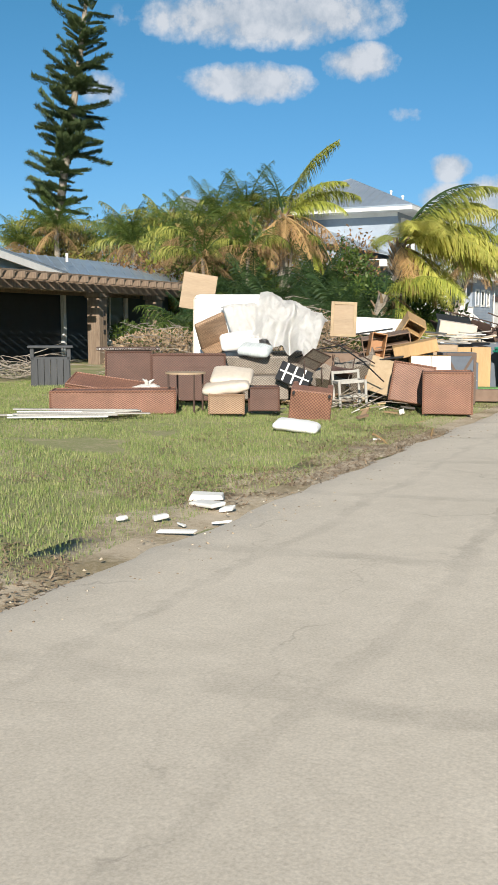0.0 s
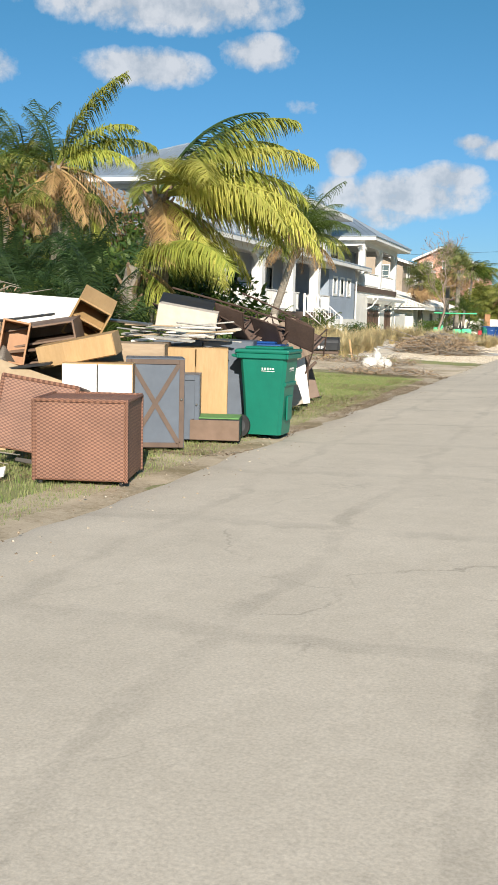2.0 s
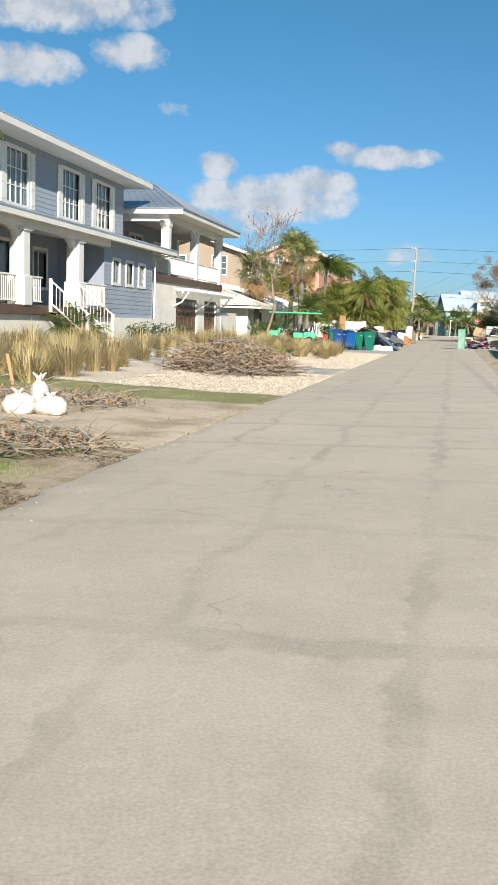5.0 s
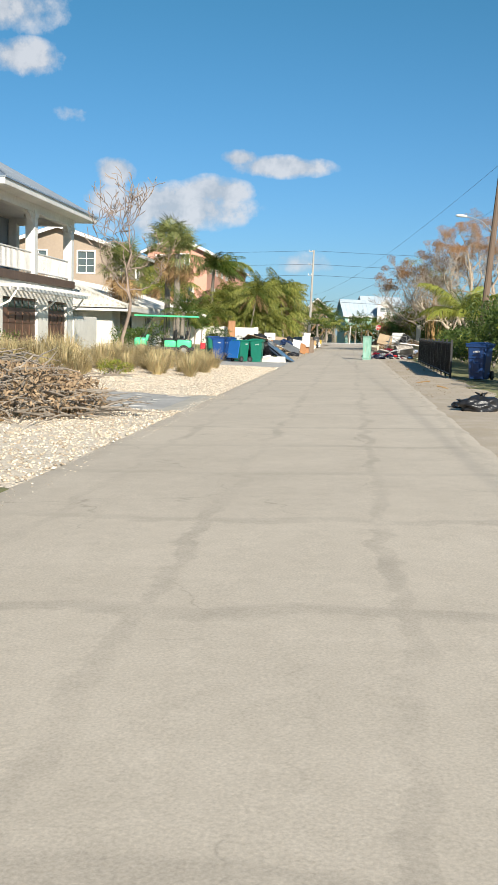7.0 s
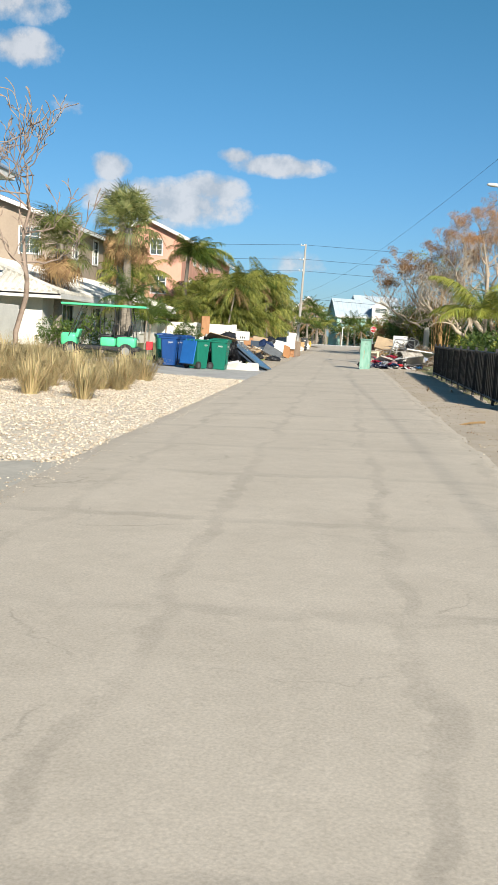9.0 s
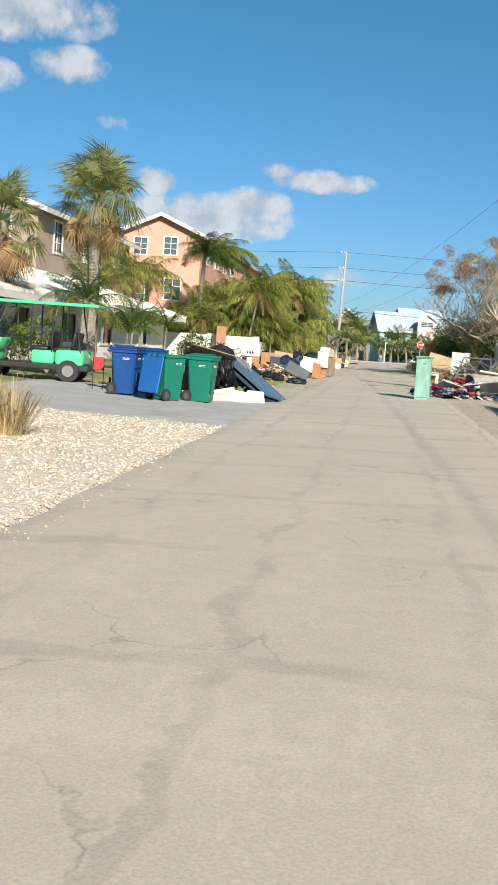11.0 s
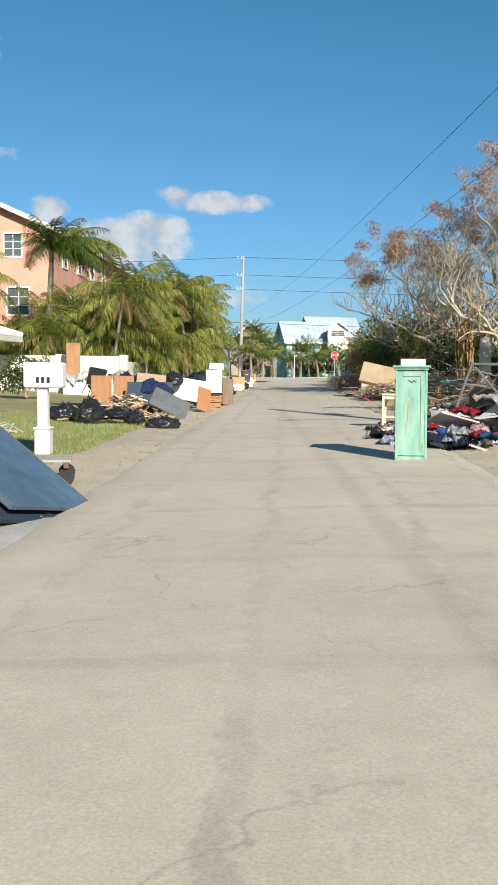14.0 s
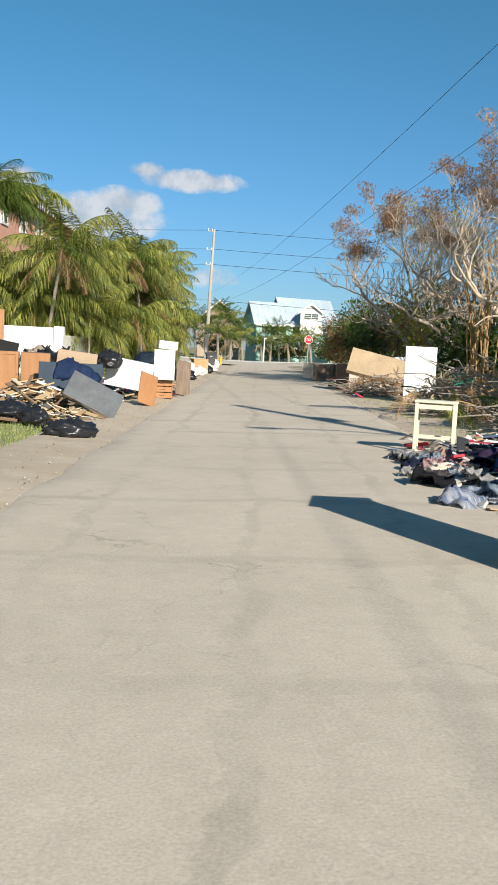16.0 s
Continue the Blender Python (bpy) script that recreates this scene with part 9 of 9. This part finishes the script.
table_leggy("stool", 0.56, 0.36, 0.72, pose(1.9, 89.9, gz(1.9), 0, 0, -14), mat("cream_paint", (0.66, 0.63, 0.48), (0.58, 0.55, 0.41), 6, 0.6, 0.1), "cream painted wooden stool standing at the roadside", 0.035, 0.035, category="stool")
cols = [(0.02, 0.02, 0.025), (0.03, 0.04, 0.09), (0.5, 0.48, 0.46), (0.03, 0.14, 0.32), (0.45, 0.03, 0.06), (0.12, 0.11, 0.11), (0.35, 0.42, 0.5), (0.08, 0.05, 0.12), (0.62, 0.6, 0.58), (0.05, 0.3, 0.32)]
cm = [mat("garment_fabric", c, None, 9, 0.9, 0.3) for c in cols]
g = random.Random(77)
m_stripe = mat("striped_towel", (0.7, 0.7, 0.72), (0.04, 0.12, 0.3), 5, 0.9, 0.2, stretch=(9, 0.6, 0.6))
m_stripe2 = mat("red_striped_towel", (0.72, 0.7, 0.68), (0.5, 0.05, 0.07), 5, 0.9, 0.2, stretch=(8, 0.6, 0.6))
cm += [m_stripe, m_stripe2]
for i in range(88):
    x, y = g.uniform(1.25, 3.9), g.uniform(84.3, 89.2)
    if x < 1.9 and y < 85.3:
        x += 0.9
    k = max(0, 1 - abs(x - 2.8) / 1.6) * max(0, 1 - abs(y - 86.6) / 3.2)
    cloth("garment", g.uniform(0.3, 0.75), g.uniform(0.25, 0.55), pose(x, y, gz(x) + 0.03 + 0.62 * k * g.random(), g.uniform(-18, 18), g.uniform(-18, 18), g.uniform(0, 360)), cm[g.choice((0, 1, 2, 2, 3, 5, 6, 6, 8, 8, 9, 10, 10, 10, 11, 7, 4))],
          "crumpled wet garment in the roadside heap", 30.0 + i * 1.3, 0.085, 12, 0.12, 0.04, "clothing")
for i, (x, y, z, w, h, rx, ry, rz, m) in enumerate(((2.3, 85.6, 0.35, 0.9, 0.5, 70, 14, 20, m_cream), (3.0, 86.0, 0.6, 1.1, 0.6, 80, -12, 60, m_white), (2.7, 87.1, 0.3, 0.8, 0.5, 60, 20, 100, m_greyp), (3.4, 87.6, 0.2, 0.9, 0.8, 20, 10, -30, m_ply), (2.2, 86.6, 0.4, 0.7, 0.3, 75, 25, 140, m_white), (3.6, 85.2, 0.3, 0.8, 0.6, 50, -10, 10, m_steel), (3.3, 89.6, 0.1, 1.0, 0.7, 30, 10, 60, m_walnut), (3.7, 91.0, 0.1, 0.9, 0.7, 20, -20, 20, m_greyp))):
    panel("broken_board", w, h, 0.03, pose(x, y, z, rx, ry, rz), m, "broken furniture panel in the roadside heap")
frame_chair(pose(3.3, 86.8, 0.55, 30, 20, 40), "grey metal chair frame on the heap", m_steel, m_seat, name="metal_chair")
frame_chair(pose(3.6, 90.2, 0.3, 70, 10, 100), "black metal chair frame on the heap", m_black, m_seat)
bm = bmesh.new()
tube(bm, [(-0.6, 0, 0.0), (-0.35, 0, 0.75), (0.55, 0, 0.75), (0.6, 0, 0.05), (0.45, 0, 0.0)], 0.03, 8)
o = part("metal_scrap", bm, m_steel)
o.matrix_basis = pose(3.1, 86.2, 0.65, 0, 0, 8)
tagged(o, "bent grey tubular metal frame on the heap", "metal frame")
for i, (x, y, w, h) in enumerate(((3.1, 85.4, 0.8, 0.55), (3.6, 86.4, 0.9, 0.8), (2.5, 88.4, 0.7, 0.4), (3.4, 88.2, 0.8, 0.6))):
    bag(x, y, w, w * 0.8, h, "black plastic rubbish bag in the roadside heap", 100 + i, 40 * i)
for i, (x, y, z, w, m) in enumerate(((2.6, 86.2, 0.55, 1.0, m_fabric), (3.3, 86.0, 0.85, 1.1, m_foam), (2.2, 85.6, 0.3, 0.8, m_cream), (3.5, 87.4, 0.75, 0.9, m_stripe))):
    drape("bedding", w, w, pose(x, y + 0.3, z, 0, 8 - 6 * i, -20 + 30 * i), m, "rumpled pale bedding thrown over the heap", 50.0 + i, 0.45, 50, 2.2, 0.06, 24, 1.6)
for i, (x, y, z, L, ry, rz) in enumerate(((3.2, 86.2, 0.9, 1.2, 48, 10), (3.5, 86.4, 0.9, 1.1, -42, 20), (3.0, 86.8, 1.0, 1.0, 8, 0), (2.4, 86.9, 0.5, 1.3, 16, 70), (2.8, 85.2, 0.45, 1.0, -8, 130))):
    bm = bmesh.new()
    tube(bm, [(-L / 2, 0, 0), (0, 0, 0.02), (L / 2, 0, 0)], 0.022, 8)
    o = part("bent_pipe", bm, m_steel if i < 3 else m_black)
    o.matrix_basis = pose(x, y, z, 0, ry, rz)
    tagged(o, "bent metal tube from a broken chair", "tube", "metal tubes")
bag(2.8, 46.9, 0.8, 0.55, 0.34, "black rubbish bag slumped on the verge", 130, 20)
bag(2.55, 47.6, 0.5, 0.4, 0.16, "flattened black plastic bag on the verge", 131, 80)
bag(1.45, 87.2, 0.45, 0.3, 0.22, "white stuffed bag on the road edge", 90, 20, m_cream, "cloth_bag")
rock_scraps("small_debris", 320, (1.2, 4.2, 83.8, 92.0), "mixed scraps in the roadside heap", i_mixed, 0.05, 0.4, 25, 0.55)
cabinet("refrigerator", 0.85, 0.75, 1.52, pose(4.05, 104.0, gz(4.05), 0, 0, -10), m_applw, m_applw, "white upright refrigerator standing at the roadside", 1, category="appliance")
cabinet("green_box", 0.6, 0.4, 0.3, pose(5.6, 105.6, 0.6, 0, 0, -8), m_greencart, m_greencart, "green plastic storage box", 1, handle=False, category="box")
cabinet("crate", 0.7, 0.5, 0.42, pose(5.6, 105.7, 0.16, 0, 0, -8), m_walnut, m_walnut, "brown crate under the green box", 1, handle=False)
panel("tan_sofa", 2.1, 0.95, 0.2, pose(3.6, 110.2, 0.55, -32, 12, -8), m_osb, "large tan sofa back tilted on the heap", "sofa")
cabinet("brown_sofa", 1.9, 0.8, 0.6, pose(3.7, 110.7, 0.1, 0, 0, -8), m_walnut, m_cream, "brown sofa base under the tan back", 1, handle=False, category="sofa")
panel("white_mattress", 1.5, 0.9, 0.18, pose(4.4, 111.6, 0.5, -30, -6, -12), m_fabric, "white mattress thrown on the heap", "mattress")
cabinet("grey_box", 0.8, 0.7, 0.9, pose(2.8, 112.0, 0.1, 0, 0, -6), m_walnut, m_walnut, "brown box in the heap", 1, handle=False, category="box")
for i, (x, y) in enumerate(((2.6, 122), (3.3, 123), (2.4, 126), (3.4, 119.5))):
    cabinet("discarded_cupboard", 0.9, 0.7, 0.75, pose(x, y, gz(x), 0, 0, 30 * i), m_ply if i % 2 else m_cream, m_walnut, "discarded cupboard at the roadside", 1, handle=False)
rock_scraps("small_debris", 340, (2.2, 5.6, 103.5, 128), "mixed scraps along the roadside", i_mixed, 0.06, 0.5, 28, 0.4)
brush("brush_heap", 260, 4.4, 98.0, 2.8, 3.4, 1.3, "heap of cut palm fronds and branches", m_bark, 16, 0.016, (0.5, 1.4), l_straw, 2600)
brush("brush_heap", 200, 3.4, 107.5, 2.2, 3.0, 0.7, "heap of reddish-brown branches", m_bark, 17, 0.014, (0.4, 1.1), l_brown, 1600)
brush("brush_heap", 240, 4.6, 92.5, 2.0, 4.5, 1.1, "heap of reddish-brown branches by the fence end", m_bark, 18, 0.016, (0.5, 1.2), l_brown, 2200)
e = thing("palm_frond_heap", pose(0, 0, 0), "heap of cut green and brown palm fronds at the roadside", "debris")
for i in range(30):
    x, y = rnd(2.4, 4.9), rnd(94.5, 99.5)
    put(random.choice(FR["green" if i % 3 == 0 else ("areca" if i % 3 == 1 else "dry")][3]), e, pose(x, y, gz(x) + 0.15 + rnd(0, 0.6), rnd(-25, 5), 0, rnd(0, 360)) @ Matrix.Scale(0.5, 4))
bm = bmesh.new()
cyl(bm, 0.14, 0.16, 1.9, 10, None)
blob(bm, 0.3, 0.3, 0.3, 0.2, 2, 2, pose(0, 0, 1.95))
o = part("stone_post", bm, m_conc)
o.matrix_basis = pose(5.0, 96.2, 0.1)
tagged(o, "pale concrete gate post with a rounded finial", "post")
panel("white_board", 1.35, 0.9, 0.05, pose(3.75, 86.9, 0.72, 76, 6, 12), m_white, "long white board lying on top of the heap")
for i, (x, y, z, w, rz, m) in enumerate(((2.3, 85.3, 0.12, 0.5, 20, m_lid), (3.0, 84.9, 0.1, 0.34, 60, m_red), (2.6, 84.7, 0.06, 0.6, -10, m_fabric), (3.3, 85.3, 0.3, 0.5, 40, m_foam), (2.0, 86.0, 0.1, 0.5, 80, m_fabric), (3.6, 84.8, 0.08, 0.7, 10, m_seat))):
    pillow("cushion", w, w * 0.6, 0.12, pose(x, y, gz(x) + z, 12 - 7 * i, 10 - 4 * i, rz), m, "flattened wet cushion in the roadside heap", 70.0 + i)
# small street furniture at the junction
e = thing("fire_hydrant", pose(-3.6, 160.8, gz(-3.6)), "yellow fire hydrant at the street corner", "hydrant")
bm = bmesh.new()
cyl(bm, 0.12, 0.11, 0.55, 12)
blob(bm, 0.26, 0.26, 0.24, 0, 1, 2, pose(0, 0, 0.58))
tube(bm, [(-0.2, 0, 0.42), (0.2, 0, 0.42)], 0.06, 8)
part("barrel", bm, mat("yellow_paint", (0.6, 0.42, 0.06), rough=0.5), e)
bm = bmesh.new()
bx(bm, 0.11, 0.11, 2.6, None, 0.01)
bx(bm, 0.34, 0.03, 0.12, pose(0.12, 0, 2.62), 0.01)
o = part("street_post", bm, m_white)
o.matrix_basis = pose(0.3, 187, 0.05)
tagged(o, "white street-name post with blank arms at the junction", "post")


def stones(name, n, areas, smin, smax, material, seed, label):
    """Loose little stones lying on the ground, one mesh."""
    g = np.random.RandomState(seed)
    area = np.array([(b - a) * (d - c) for a, b, c, d in areas])
    A = np.array(areas)[g.choice(len(areas), n, p=area / area.sum())]
    x, y = A[:, 0] + (A[:, 1] - A[:, 0]) * g.rand(n), A[:, 2] + (A[:, 3] - A[:, 2]) * g.rand(n)
    z = np.array([gz(a) + lumps(float(a), float(b)) for a, b in zip(x, y)]) + 0.012
    s = g.uniform(smin, smax, n)
    dirs = np.array([(1, 0, 0), (0, 1, 0), (-1, 0, 0), (0, -1, 0), (0, 0, 0.6), (0, 0, -0.6)], float)
    v = dirs[None] * s[:, None, None] * g.uniform(0.55, 1.25, (n, 6, 1)) + g.normal(size=(n, 6, 3)) * s[:, None, None] * 0.16
    v += np.stack([x, y, z], 1)[:, None]
    f = np.array([(0, 1, 4), (1, 2, 4), (2, 3, 4), (3, 0, 4), (1, 0, 5), (2, 1, 5), (3, 2, 5), (0, 3, 5)])
    faces = (f[None] + 6 * np.arange(n)[:, None, None]).reshape(-1, 3)
    return tagged(raw_mesh(name, v.reshape(-1, 3), faces, material), label, "gravel", "", "stuff")


i_shell = islandmat("shell_stone", [(0.72, 0.63, 0.5), (0.6, 0.5, 0.37), (0.75, 0.68, 0.57), (0.5, 0.4, 0.29), (0.66, 0.57, 0.44), (0.36, 0.29, 0.21)], 0.95)
i_dirt = islandmat("road_litter", [(0.26, 0.19, 0.12), (0.36, 0.28, 0.19), (0.52, 0.45, 0.35), (0.2, 0.15, 0.1), (0.44, 0.36, 0.26)], 0.95)
stones("shell_gravel", 26000, [(-6.5, -2.5, 37.8, 46.3), (-7.5, -2.5, 50.5, 69.8)], 0.008, 0.03, i_shell, 3, "loose crushed shell lying on the bed")
stones("shell_gravel", 1800, [(-2.6, -2.2, 28, 68), (-2.7, -2.2, 46, 51)], 0.004, 0.014, i_shell, 4, "crushed shell scattered on the road edge")
stones("road_grit", 3500, [(-2.9, -2.0, -4, 29), (1.9, 3.0, 50, 120), (-3.4, -2.5, 78, 120)], 0.004, 0.016, i_dirt, 5, "grit and leaf crumbs scattered on the road")
